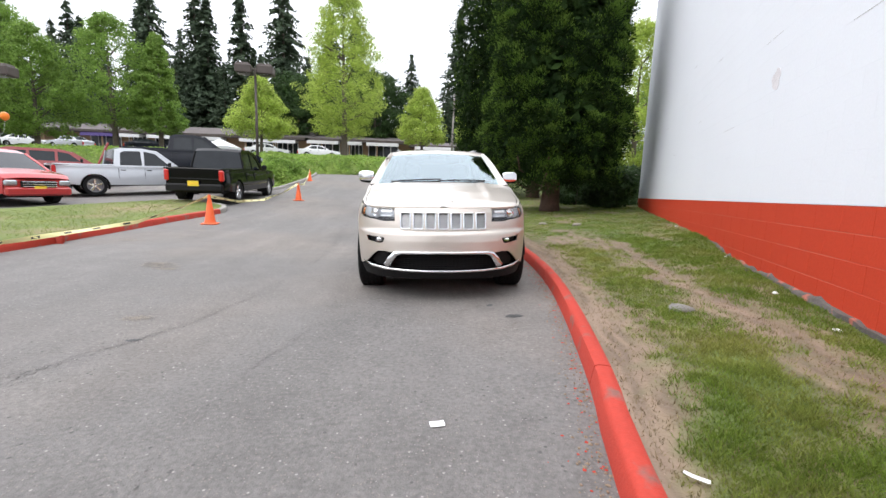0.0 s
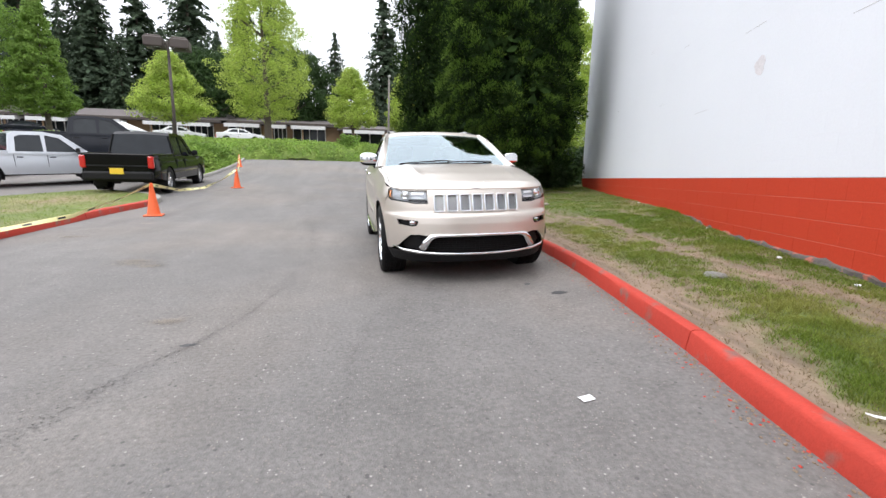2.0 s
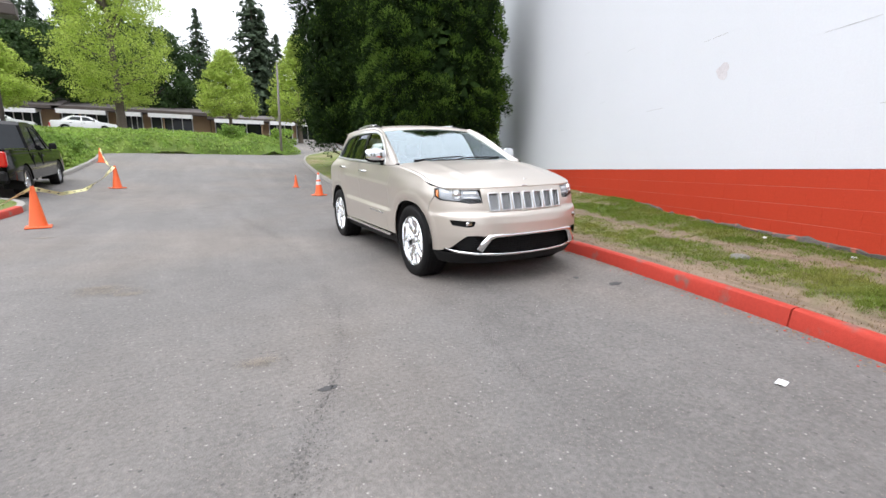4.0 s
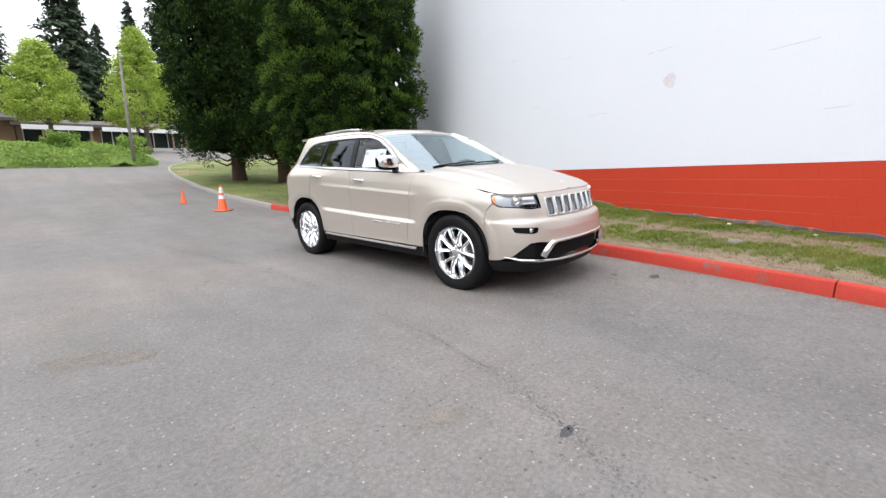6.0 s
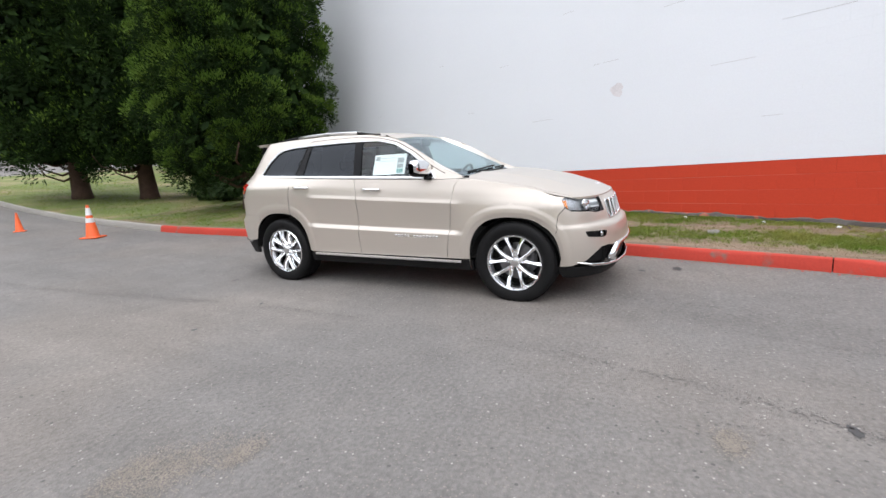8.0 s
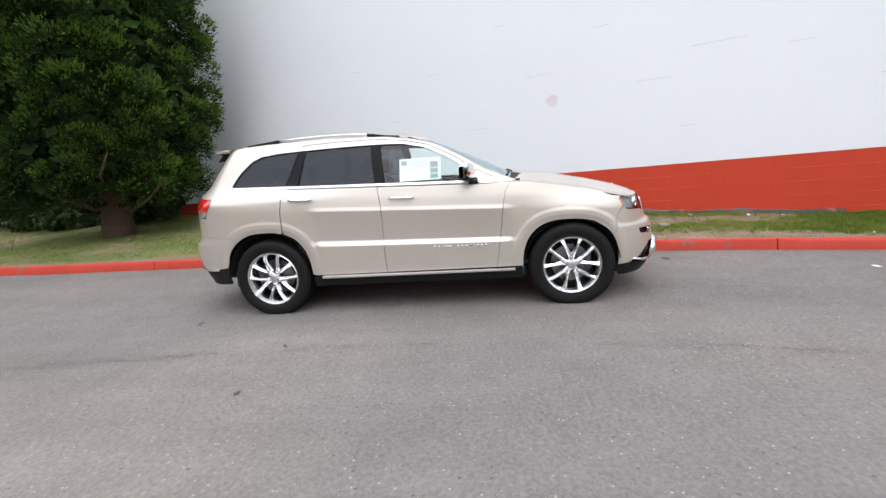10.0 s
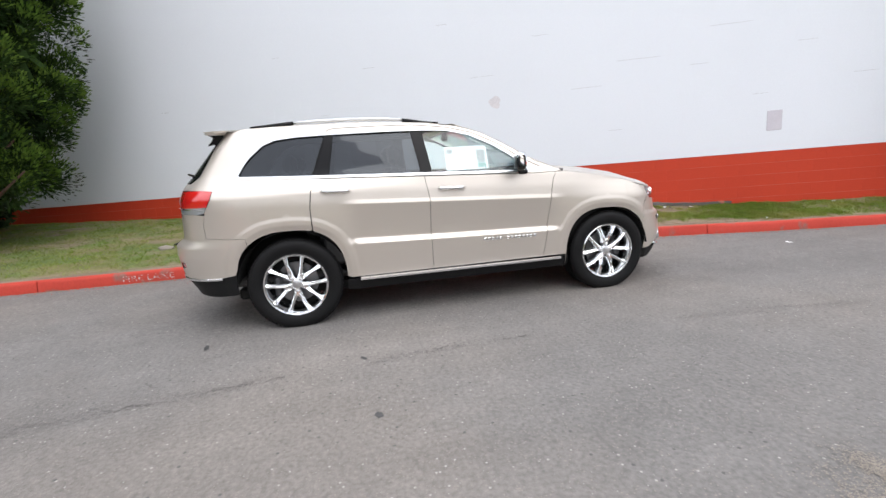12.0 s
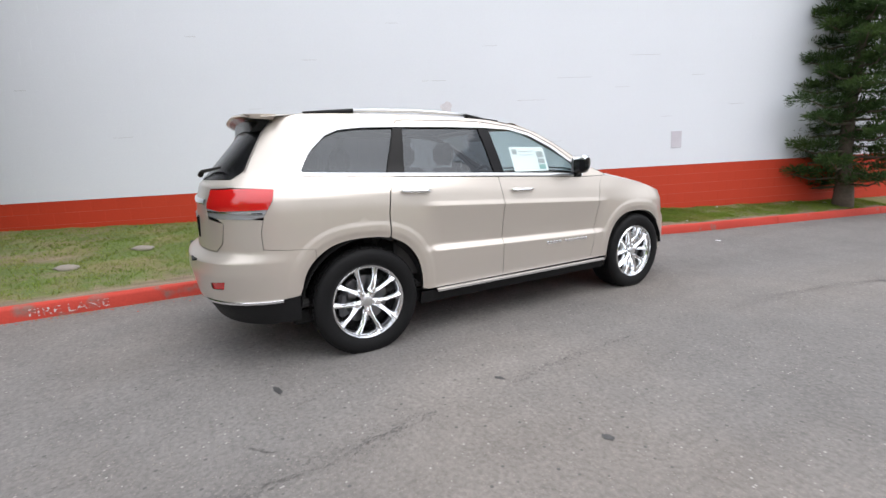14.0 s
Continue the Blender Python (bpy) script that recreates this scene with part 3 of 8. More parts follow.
def soil_share(x, y):
    """How bare the verge is at a place: 0 grassed, 1 trodden soil. Barest along the kerb and along the trodden line."""
    a = kerb_x(y) + 0.12
    n1, n2, n3 = noise.noise((x * 0.9, y * 0.55, 2.0)), noise.noise((x * 2.6, y * 1.9, 7.0)), noise.noise((x * 9, y * 9, 4.0))
    strip = float(np.interp(y, [-9, -5.6, -5.0, -4.5, -3.5, -2.4, 0, 2.5, 4], [0.05, 0.12, 0.18, 0.36, 0.44, 0.34, 0.40, 0.30, 0.12]))
    near = 1.25 - (x - a) / (strip + 0.10 * n2 + 0.05 * n3) * 0.75
    mid = 1.0 - path_distance(x + 0.5 * n1 + 0.3 * n2, y) / max(0.06, 0.30 + 0.45 * noise.noise((x * 0.7, y * 0.9, 9.0)) + 0.30 * n2) * 0.75
    patch = 0.85 * n1 + 0.75 * n2 - 0.06
    return min(max(max(near, mid, patch) + 0.48 * n3, 0), 1)


mask = lawn.data.attributes.new("soil", "FLOAT", "POINT")
mask.data.foreach_set("value", [soil_share(v.co.x, v.co.y) for v in lawn.data.vertices])
turf = M["turf"]
tn, tl = turf.node_tree.nodes, turf.node_tree.links
tb = tn["Principled BSDF"]
src = tb.inputs["Base Color"].links[0].from_socket
at, mx, sn = tn.new("ShaderNodeAttribute"), tn.new("ShaderNodeMix"), tn.new("ShaderNodeTexNoise")
at.attribute_name = "soil"
mx.data_type = "RGBA"
sn.inputs["Scale"].default_value = 48
sn.inputs["Detail"].default_value = 9
soil_ramp = tn.new("ShaderNodeValToRGB")
soil_ramp.color_ramp.elements[0].position, soil_ramp.color_ramp.elements[0].color = 0.36, (0.160, 0.116, 0.083, 1)
soil_ramp.color_ramp.elements[1].position, soil_ramp.color_ramp.elements[1].color = 0.62, (0.265, 0.192, 0.138, 1)
tl.new(sn.outputs["Fac"], soil_ramp.inputs["Fac"])
tl.new(at.outputs["Fac"], mx.inputs[0])
tl.new(src, mx.inputs[6])
tl.new(soil_ramp.outputs["Color"], mx.inputs[7])
tl.new(mx.outputs[2], tb.inputs["Base Color"])
g = Geo()
rows = []
for y in np.arange(10.2, 33.4, 0.4):
    a = kerb_x(y) + 0.13
    rows.append([(a + (45 - a) * (k / 40)**1.7, y, lawn_z(a + (45 - a) * (k / 40)**1.7, y)) for k in range(41)])
g.grid(rows)
solid("lawn_corner", g, "lawn", "green lawn under the tall evergreens", "lawn", kind="structure", smooth=180, fix=True)


def fill_outline(poly, step, zf, seed=1):
    """A sheet over an outline in plan, with a height for every place."""
    p = resample([*poly, poly[0]], step)[:-1]
    b = [Vector((q.x, q.y)) for q in p]
    arr = np.array(b)
    pts, n = list(b), len(b)
    grid = np.array([(x, y) for x in np.arange(arr[:, 0].min(), arr[:, 0].max(), step) for y in np.arange(arr[:, 1].min(), arr[:, 1].max(), step)])
    grid = grid[inside_many(arr, grid)]
    pts += [Vector(q) for q in grid[clear_of(arr, grid, step * 0.5)]]
    v, _, f, *_ = delaunay_2d_cdt(pts, [(i, (i + 1) % n) for i in range(n)], [], 0, 1e-5)
    g = Geo()
    keep = []
    for t in f:
        c = sum((v[i] for i in t), Vector((0, 0))) / len(t)
        if inside(arr, c.x, c.y):
            keep.append(t)
    return g.add([(q.x, q.y, zf(q.x, q.y)) for q in v], keep)


def inside_many(arr, P):
    """Which of many places lie within an outline."""
    P, out = np.asarray(P, float).reshape(-1, 2), []
    x1, y1 = arr[:, 0], arr[:, 1]
    x2, y2 = np.roll(x1, -1), np.roll(y1, -1)
    dy = np.where(y2 == y1, 1e-12, y2 - y1)
    for k in range(0, len(P), 4000):
        x, y = P[k:k + 4000, :1], P[k:k + 4000, 1:]
        out.append(np.sum(((y1 > y) != (y2 > y)) & (x < (x2 - x1) * (y - y1) / dy + x1), 1) % 2 == 1)
    return np.concatenate(out) if out else np.zeros(0, bool)


def clear_of(arr, P, gap):
    """Which of many places keep a distance from all points of an outline."""
    P = np.asarray(P, float).reshape(-1, 2)
    return np.array([np.min(np.sum((arr - q)**2, 1)) > gap * gap for q in P], bool)


def inside(arr, x, y):
    x1, y1 = arr[:, 0], arr[:, 1]
    x2, y2 = np.roll(x1, -1), np.roll(y1, -1)
    c = (y1 > y) != (y2 > y)
    with np.errstate(divide="ignore", invalid="ignore"):
        xi = (x2 - x1) * (y - y1) / (y2 - y1) + x1
    return bool(np.sum(c & (x < xi)) % 2)


ISLAND = [(-6.6, -12), (-6.52, -0.1), (-6.57, 0.93), (-6.66, 2.42), (-6.78, 4.69), (-6.66, 6.6), (-6.72, 7.55), (-7.05, 8.38), (-7.75, 9.05), (-8.6, 9.6), (-9.3, 9.9), (-10.8, 7.5), (-11.6, 5.5), (-13, 1), (-17, -12)]
solid("lawn_island", fill_outline(ISLAND, 0.35, lambda x, y: gz(x, y) + 0.125 + noise.noise((x * 2, y * 2, 1)) * 0.012), "lawn", "patchy yellow-green lawn island inside a kerb", "lawn", kind="structure", smooth=180, fix=True)


# ---- trees ----
rng = np.random.default_rng(7)


def leaves(g, centres, normals, size, aspect=1.0, spread=0.9, taper=True):
    """Adds one small bent leaf or needle spray at each place, facing roughly along its normal."""
    c, nn = np.asarray(centres, float), np.asarray(normals, float)
    k = len(c)
    nn = nn + rng.normal(0, spread * 0.5, (k, 3))
    nn /= np.linalg.norm(nn, axis=1)[:, None] + 1e-9
    r = rng.normal(size=(k, 3))
    a = np.cross(nn, r)
    a /= np.linalg.norm(a, axis=1)[:, None] + 1e-9
    b = np.cross(nn, a)
    s = size * rng.uniform(0.6, 1.3, (k, 1))
    v = np.stack([c - a * s * 0.5 * aspect, c + b * s * 0.28 - nn * s * 0.08, c + a * s * 0.5 * aspect, c - b * s * 0.28 + nn * s * 0.08], 1).reshape(-1, 3)
    g.quads.append(v)


def puff(g, c, r, n, size, up=0.25, squash=0.8, out=None):
    """A clump of leaves, thick near its surface."""
    d = rng.normal(size=(n, 3))
    d /= np.linalg.norm(d, axis=1)[:, None]
    rad = r * rng.uniform(0.45, 1.05, (n, 1))**0.6
    p = np.asarray(c) + d * rad * np.array([1, 1, squash])
    nn = d + np.array([0, 0, up])
    if out is not None:
        nn = nn + np.asarray(out) * 0.6
    leaves(g, p, nn, size, aspect=2.3 if size < 0.12 else 1.0)


def trunk_geo(h, r, lean=(0, 0), flare=1.5, seg=12, bend=0.1):
    g = Geo()
    pts, rs = [], []
    for k in range(9):
        t = k / 8
        pts.append((lean[0] * t + bend * math.sin(t * 5) * 0.5, lean[1] * t + bend * math.cos(t * 4) * 0.4 - bend * 0.4, h * t - (0.25 if k == 0 else 0)))
        rs.append(r * (flare if k == 0 else 1) * (1 - 0.85 * t))
    pts.insert(1, (pts[0][0], pts[0][1], 0.25))
    rs.insert(1, r * (1 + (flare - 1) * 0.35))
    return g.tube(pts, rs, seg)


def sprays(g, roots, dirs, length, width):
    """Adds one pointed needle spray at each place, running along its direction."""
    c, d = np.asarray(roots, float), np.asarray(dirs, float)
    k = len(c)
    d = d / (np.linalg.norm(d, axis=1)[:, None] + 1e-9)
    side = np.cross(d, rng.normal(size=(k, 3)))
    side /= np.linalg.norm(side, axis=1)[:, None] + 1e-9
    ln = length * rng.uniform(0.6, 1.35, (k, 1))
    mid = c + d * ln * 0.55
    g.quads.append(np.stack([c, mid + side * width, c + d * ln - np.array([0, 0, 0.12]) * ln, mid - side * width], 1).reshape(-1, 3))


def evergreen(name, x, y, z, h, rad, low, label, turn, n_puffs=760, per=215, pr=0.34, lit_shoots=110, length=0.095, width=0.014, bias=1.1):
    """A dense columnar conifer: trunk, low bare limbs and upswept tufts of feathery sprays."""
    t = thing(name, label, "tree", pose(x, y, z, 0, 0, turn))
    part("trunk", trunk_geo(h * 0.92, 0.27, flare=1.45, bend=0.12), "bark_cedar", t, smooth=180)
    for k in range(7):
        a, l = rng.uniform(0, 6.28), rng.uniform(0.9, 1.7)
        z0 = rng.uniform(0.5, low + 0.4)
        g = Geo().tube([(0.25 * math.cos(a), 0.25 * math.sin(a), z0), (l * 0.5 * math.cos(a), l * 0.5 * math.sin(a), z0 - 0.12), (l * math.cos(a), l * math.sin(a), z0 + 0.1), (l * 1.25 * math.cos(a + 0.1), l * 1.25 * math.sin(a + 0.1), z0 + 0.5)], [0.05, 0.04, 0.028, 0.012], 6)
        part("limb", g, "bark_cedar", t, smooth=180)

    def profile(f):
        return np.clip((0.82 + 0.18 * np.minimum(1, f * 7)) * np.sqrt(np.clip(1 - (np.maximum(0, f - 0.40) / 0.60)**2, 0, 1)), 0.05, 1)

    g, gs = Geo(), Geo()
    lobes = [(rng.uniform(0, 6.28), rng.uniform(0.03, 0.07)) for _ in range(4)]
    for k in range(n_puffs):
        f = rng.uniform(0, 1)**bias
        a = rng.uniform(0, 6.28)
        r = rad * float(profile(f)) * (1 + sum(m * math.cos((j + 2) * a + q + f * 6) for j, (q, m) in enumerate(lobes))) * rng.uniform(0.78, 1.02)
        rr = pr * rng.uniform(0.65, 1.35)
        out = np.array((math.cos(a), math.sin(a), 0.0))
        c = out * r + np.array((0, 0, low + (h - low) * f + rng.uniform(-0.2, 0.2)))
        n = int(per * rr / pr)
        d = rng.normal(size=(n, 3))
        d /= np.linalg.norm(d, axis=1)[:, None]
        sprays(g, c + d * rr * rng.uniform(0.25, 0.85, (n, 1)) * np.array([1, 1, 1.15]), d + out * 0.5 + np.array([0, 0, 0.55]), length, width)
        # paler sprays up and outwards, painting the tuft's lit side
        n = int(lit_shoots * rng.uniform(0.2, 1.6))
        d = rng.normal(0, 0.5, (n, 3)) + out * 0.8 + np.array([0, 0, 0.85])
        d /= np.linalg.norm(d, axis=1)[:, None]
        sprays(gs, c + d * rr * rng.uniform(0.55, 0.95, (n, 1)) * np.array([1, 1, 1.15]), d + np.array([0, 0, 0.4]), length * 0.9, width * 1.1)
    m = 17000
    f, a = rng.uniform(0, 1, m)**1.2, rng.uniform(0, 6.28, m)
    r = rad * profile(f) * rng.uniform(0.15, 0.90, m)
    leaves(g, np.stack([r * np.cos(a), r * np.sin(a), low + 0.15 + (h - low - 0.3) * f], 1), np.stack([np.cos(a), np.sin(a), np.full(m, 0.3)], 1), 0.34)
    part("crown", g, "leaf_cedar", t)
    part("new_growth", gs, "leaf_lit_shoot", t, "lighter fresh shoot tips, with the light on the tuft tops in their colour")
    return t


def broadleaf(name, x, y, z, h, rad, low, label, leaf, n=70, per=88, size=0.34, shape="round", turn=0.0, bark="bark"):
    """A street tree: trunk, limbs and an open crown of leaf clumps."""
    t = thing(name, label, "tree", pose(x, y, z, 0, 0, turn))
    part("trunk", trunk_geo(h * 0.8, 0.02 * h + 0.03, flare=1.4, bend=0.15, seg=9), bark, t, smooth=180)
    g = Geo()
    tips = []
    for k in range(n):
        f = rng.uniform(0, 1)
        if shape == "round":
            prof = math.sin(math.pi * (0.12 + 0.80 * f))**0.7
        elif shape == "cone":
            prof = (1 - f)**0.85 * (0.6 + 0.4 * min(1, f * 6)) + 0.04
        else:
            prof = (0.5 + 0.5 * min(1, f * 4)) * (1 - max(0, f - 0.35) / 0.65)**0.6 + 0.05
        a = rng.uniform(0, 6.28)
        r = rad * prof * rng.uniform(0.3, 1.0)**0.5 * rng.uniform(0.85, 1.18)
        tips.append((r * math.cos(a), r * math.sin(a), low + (h - low) * f, prof))
    for tx, ty, tz, prof in tips:
        puff(g, (tx, ty, tz), rad * 0.17 * rng.uniform(0.6, 1.4), per, size, up=0.5, squash=0.65)
    for tx, ty, tz, prof in tips[:14]:
        zb = max(low * 0.8, tz - 0.45 * math.hypot(tx, ty) - 0.6)
        part("limb", Geo().tube([(0, 0, zb), (tx * 0.5, ty * 0.5, (zb + tz) / 2 + 0.1), (tx, ty, tz)], [0.012 * h * 0.5, 0.008 * h * 0.5, 0.01], 5), bark, t)
    part("crown", g, leaf, t)
    return t


def fir(h, rad, label, leaf="leaf_fir", tiers=48, size=0.72, x=0, y=0, z=0):
    """A tall forest conifer with drooping tiers of boughs."""
    t = thing("fir_tree", label, "tree", pose(x, y, z), group="firs behind the shops")
    part("trunk", trunk_geo(h, 0.012 * h + 0.05, flare=1.2, bend=0.1, seg=7), "bark", t)
    g = Geo()
    c, nn = [], []
    for k in range(tiers):
        f = (k + rng.uniform(-0.3, 0.3)) / tiers
        f = min(max(f, 0), 0.995)
        zz = h * (0.10 + 0.89 * f)
        r0 = rad * (1 - f)**0.8 * rng.uniform(0.7, 1.1) + 0.15
        for b in range(int(6 + 7 * (1 - f))):
            a = rng.uniform(0, 6.28)
            rr = r0 * rng.uniform(0.6, 1.1)
            m = int(5 + rr * 4.2)
            q = np.linspace(0.12, 1, m)
            px = rr * q * math.cos(a) + rng.normal(0, 0.18, m) * (0.4 + rr * 0.2)
            py = rr * q * math.sin(a) + rng.normal(0, 0.18, m) * (0.4 + rr * 0.2)
            pz = zz - rr * 0.30 * q**1.5 + rng.normal(0, 0.15, m)
            c += list(zip(px, py, pz))
            nn += [(math.cos(a) * 0.5, math.sin(a) * 0.5, 0.8)] * m
    leaves(g, c, nn, size, aspect=1.3, spread=0.7)
    part("crown", g, leaf, t)
    return t


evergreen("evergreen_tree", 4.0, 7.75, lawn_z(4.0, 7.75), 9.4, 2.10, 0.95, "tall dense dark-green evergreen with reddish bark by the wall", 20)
# the two far trees get few light tips, darkening them as if shaded
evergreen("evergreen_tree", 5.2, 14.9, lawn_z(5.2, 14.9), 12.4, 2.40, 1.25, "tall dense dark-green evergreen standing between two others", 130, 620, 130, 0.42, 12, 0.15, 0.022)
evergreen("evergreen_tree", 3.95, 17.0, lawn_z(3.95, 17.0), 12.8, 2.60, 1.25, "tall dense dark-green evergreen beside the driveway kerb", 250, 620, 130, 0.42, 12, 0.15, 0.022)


def pine(name, x, y, z, h, label):
    """A ragged pine with open tiers of upswept boughs."""
    t = thing(name, label, "tree", pose(x, y, z))
    part("trunk", trunk_geo(h * 0.95, 0.15, flare=1.4, bend=0.15), "bark", t, smooth=180)
    g = Geo()
    for k in range(76):
        f = k / 76
        a = k * 2.4 + rng.uniform(-0.3, 0.3)
        zb = 0.35 + (h - 0.9) * f
        l = (1.30 if k > 3 else 1.0) * (1 - f)**0.42 * rng.uniform(0.75, 1.15)
        tip = Vector((l * math.cos(a), l * math.sin(a), zb + 0.10 * l))
        part("bough", Geo().tube([(0, 0, zb), (tip.x * 0.6, tip.y * 0.6, zb - 0.04), tuple(tip)], [0.03, 0.02, 0.008], 5), "bark", t)
        for q in np.linspace(0.3, 1.0, 6):
            c = np.array((tip.x * q + rng.normal(0, 0.08), tip.y * q + rng.normal(0, 0.08), zb + (tip.z - zb) * q + rng.uniform(0, 0.08)))
            d = rng.normal(size=(150, 3)) * np.array([1, 1, 0.6])
            d /= np.linalg.norm(d, axis=1)[:, None]
            sprays(g, c + d * 0.24 * (1.15 - 0.35 * q) * rng.uniform(0.2, 1.0, (150, 1)) * np.array([1, 1, 0.55]), d + np.array([math.cos(a) * 0.5, math.sin(a) * 0.5, 0.6]), 0.115, 0.009)
    part("crown", g, "leaf_pine", t)


pine("pine_tree", 0.0, -9.75, 0.26, 6.2, "ragged green pine standing close to the wall")

# shrub mass between the evergreen and the wall's far end
for sx, sy, sr, sh in ((6.6, 9.0, 1.0, 1.3), (7.6, 10.9, 1.1, 1.5), (6.2, 11.6, 1.2, 1.3), (8.9, 12.6, 1.4, 1.7), (7.2, 13.4, 1.2, 1.2)):
    g = Geo()
    for k in range(46):
        a, f = rng.uniform(0, 6.28), rng.uniform(0, 1)
        r = sr * math.sqrt(rng.uniform(0.1, 1)) * (1 - 0.45 * f)
        puff(g, (r * math.cos(a), r * math.sin(a), 0.12 + sh * f * 0.85), 0.30, 90, 0.11, up=0.5)
    s = thing("shrub", "dark-leaved shrub under the evergreen by the wall", "shrub", pose(sx, sy, lawn_z(sx, sy)), group="shrubs by the wall")
    part("stems", Geo().tube([(0, 0, -0.1), (0.1, 0.05, sh * 0.4), (0.25, 0.1, sh * 0.8)], [0.04, 0.03, 0.01], 6).tube([(0, 0, -0.1), (-0.15, -0.1, sh * 0.4), (-0.35, -0.2, sh * 0.75)], [0.04, 0.03, 0.01], 6), "bark", s)
    part("foliage", g, "leaf_shrub", s)


# street trees beyond the bank
def far_ground(x, y):
    return gz(x, y)


for x, y, h, r, low, leaf, shape, label in (
    (-16.4, 38, 8.0, 3.6, 2.6, "leaf_lime", "cone", "bright spring-green street tree beyond the bank"),
    (-9.9, 47, 19.5, 4.5, 3.2, "leaf_lime", "tall", "tall bright-green street tree in front of the shops"),
    (-0.6, 43, 8.3, 3.4, 2.6, "leaf_lime", "cone", "light green feathery young street tree"),
    (6.2, 44, 10.5, 3.4, 2.4, "leaf_lime", "cone", "light green street tree near the shop corner"),
    (-30.3, 38, 13.0, 3.9, 3.0, "leaf_green", "tall", "mid-green street tree beyond the parked cars"),
    (-26.0, 38, 11.6, 2.4, 2.6, "leaf_green", "cone", "slim mid-green street tree beyond the parked cars"),
    (-36.0, 36, 11.5, 3.6, 2.0, "leaf_green", "tall", "rounded mid-green street tree beyond the parked cars"),
    (-40.5, 37, 13.5, 4.8, 2.4, "leaf_green", "round", "broad mid-green street tree beyond the parked cars"),
    (16.0, 27, 12.0, 3.6, 1.5, "leaf_lime", "tall", "light green tree behind the wall's far corner"),
    (21.0, 32, 9.0, 3.8, 1.0, "leaf_green", "round", "leafy green tree behind the wall's far corner"),
    (-20.0, 64, 12.0, 5.5, 3.0, "leaf_shrub", "round", "dark green tree behind the shops"),
    (-8.5, 66, 13.5, 5.5, 3.0, "leaf_shrub", "round", "dark green tree behind the shops"),
):
    broadleaf("street_tree", x, y, far_ground(x, y), h, r, low, label, leaf, shape=shape, n=640 if h > 15 else 350 if h > 9 else 280, size=0.185 if y < 50 else 0.34, turn=x * 37)

firs = [fir(31, 7.2, "tall dark fir with drooping boughs"), fir(27, 6.0, "slim dark fir with gaps between boughs"), fir(35, 8.4, "broad tall dark fir")]
fir_plan = [(-92, 70, 1, 1.0), (-76, 74, 1, 0.85), (-70, 86, 0, 0.95), (-62, 78, 1, 0.9), (-55, 84, 0, 1.0), (-50, 78, 2, 0.95), (-45, 84, 0, 1.05), (-41, 80, 1, 1.1), (-35.5, 82, 1, 1.15), (-27, 80, 2, 1.02),
            (-30, 92, 0, 1.0), (-19, 84, 0, 0.95), (-15, 88, 1, 1.12), (-22, 96, 0, 0.9), (-2, 96, 1, 0.62), (-6, 100, 0, 0.55), (1.5, 104, 1, 0.6), (6.5, 88, 0, 1.05), (8.5, 91, 1, 0.95), (12, 98, 1, 0.85), (16, 92, 0, 0.85), (19.5, 80, 0, 0.95), (14, 78, 1, 0.55), (25, 84, 2, 0.9), (-10, 104, 0, 0.55), (22, 96, 2, 1.0), (30, 90, 0, 0.9), (-84, 88, 0, 1.0), (-100, 84, 2, 0.9)]
fir_plan += [(-72 + 6.3 * k, 71 + 3 * math.sin(k * 2.1), k % 3, 0.42 + 0.10 * math.sin(k * 1.3)) for k in range(17)]
fir_plan += [(-96 + 5.2 * k, 106 + 5 * math.sin(k * 2.7), (k * 2) % 3, 0.78 + 0.14 * math.sin(k * 1.9)) for k in range(17)]
# the woods close the place round behind the lot
fir_plan += [(-58 - 10 * math.sin(k * 1.7), 52 - 9.5 * k, k % 3, 0.55 + 0.12 * math.sin(k * 2.3)) for k in range(10)] + [(-48 + 9 * k, -72 - 8 * math.sin(k * 1.9), (k + 1) % 3, 0.6 + 0.12 * math.sin(k * 2.9)) for k in range(9)]
used = set()
for x, y, k, s in fir_plan:
    m = pose(x, y, far_ground(x, y) - 0.5, 0, 0, x * 31) @ Matrix.Scale(s, 4)
    if k not in used:
        used.add(k)
        firs[k].matrix_basis = m
    else:
        ob = copy_thing(firs[k], pose(x, y, far_ground(x, y) - 0.5, 0, 0, x * 31))
        ob.scale = (s, s, s)


# ---- the champagne sport-utility car ----
YC_F, YC_R, N_F, N_R = -1.65, 1.75, 2.4, 2.7
HUB_F, HUB_R, HUB_Z = -1.4575, 1.4575, 0.372
WZ = [0.15, 0.30, 0.36, 0.45, 0.60, 0.66, 0.70, 0.78, 0.90, 0.985, 1.02, 1.10, 1.21, 1.30, 1.40, 1.50, 1.60, 1.66, 1.72, 1.80]
WW = [0.86, 0.915, 0.935, 0.946, 0.957, 0.961, 0.930, 0.936, 0.952, 0.965, 0.952, 0.938, 0.908, 0.868, 0.826, 0.780, 0.725, 0.680, 0.61, 0.48]
WW2 = [0.86, 0.915, 0.932, 0.942, 0.949, 0.950, 0.951, 0.952, 0.953, 0.952, 0.949, 0.938, 0.908, 0.868, 0.826, 0.780, 0.725, 0.680, 0.61, 0.48]
T1, T2 = smooth_table(WZ, WW, 0.008), smooth_table(WZ, WW2, 0.03)
FZ = smooth_table([0.10, 0.20, 0.30, 0.40, 0.50, 0.62, 0.70, 0.735, 0.80, 0.92, 1.00, 1.06], [-2.18, -2.26, -2.345, -2.36, -2.37, -2.355, -2.335, -2.275, -2.262, -2.225, -2.175, -2.09], 0.012)
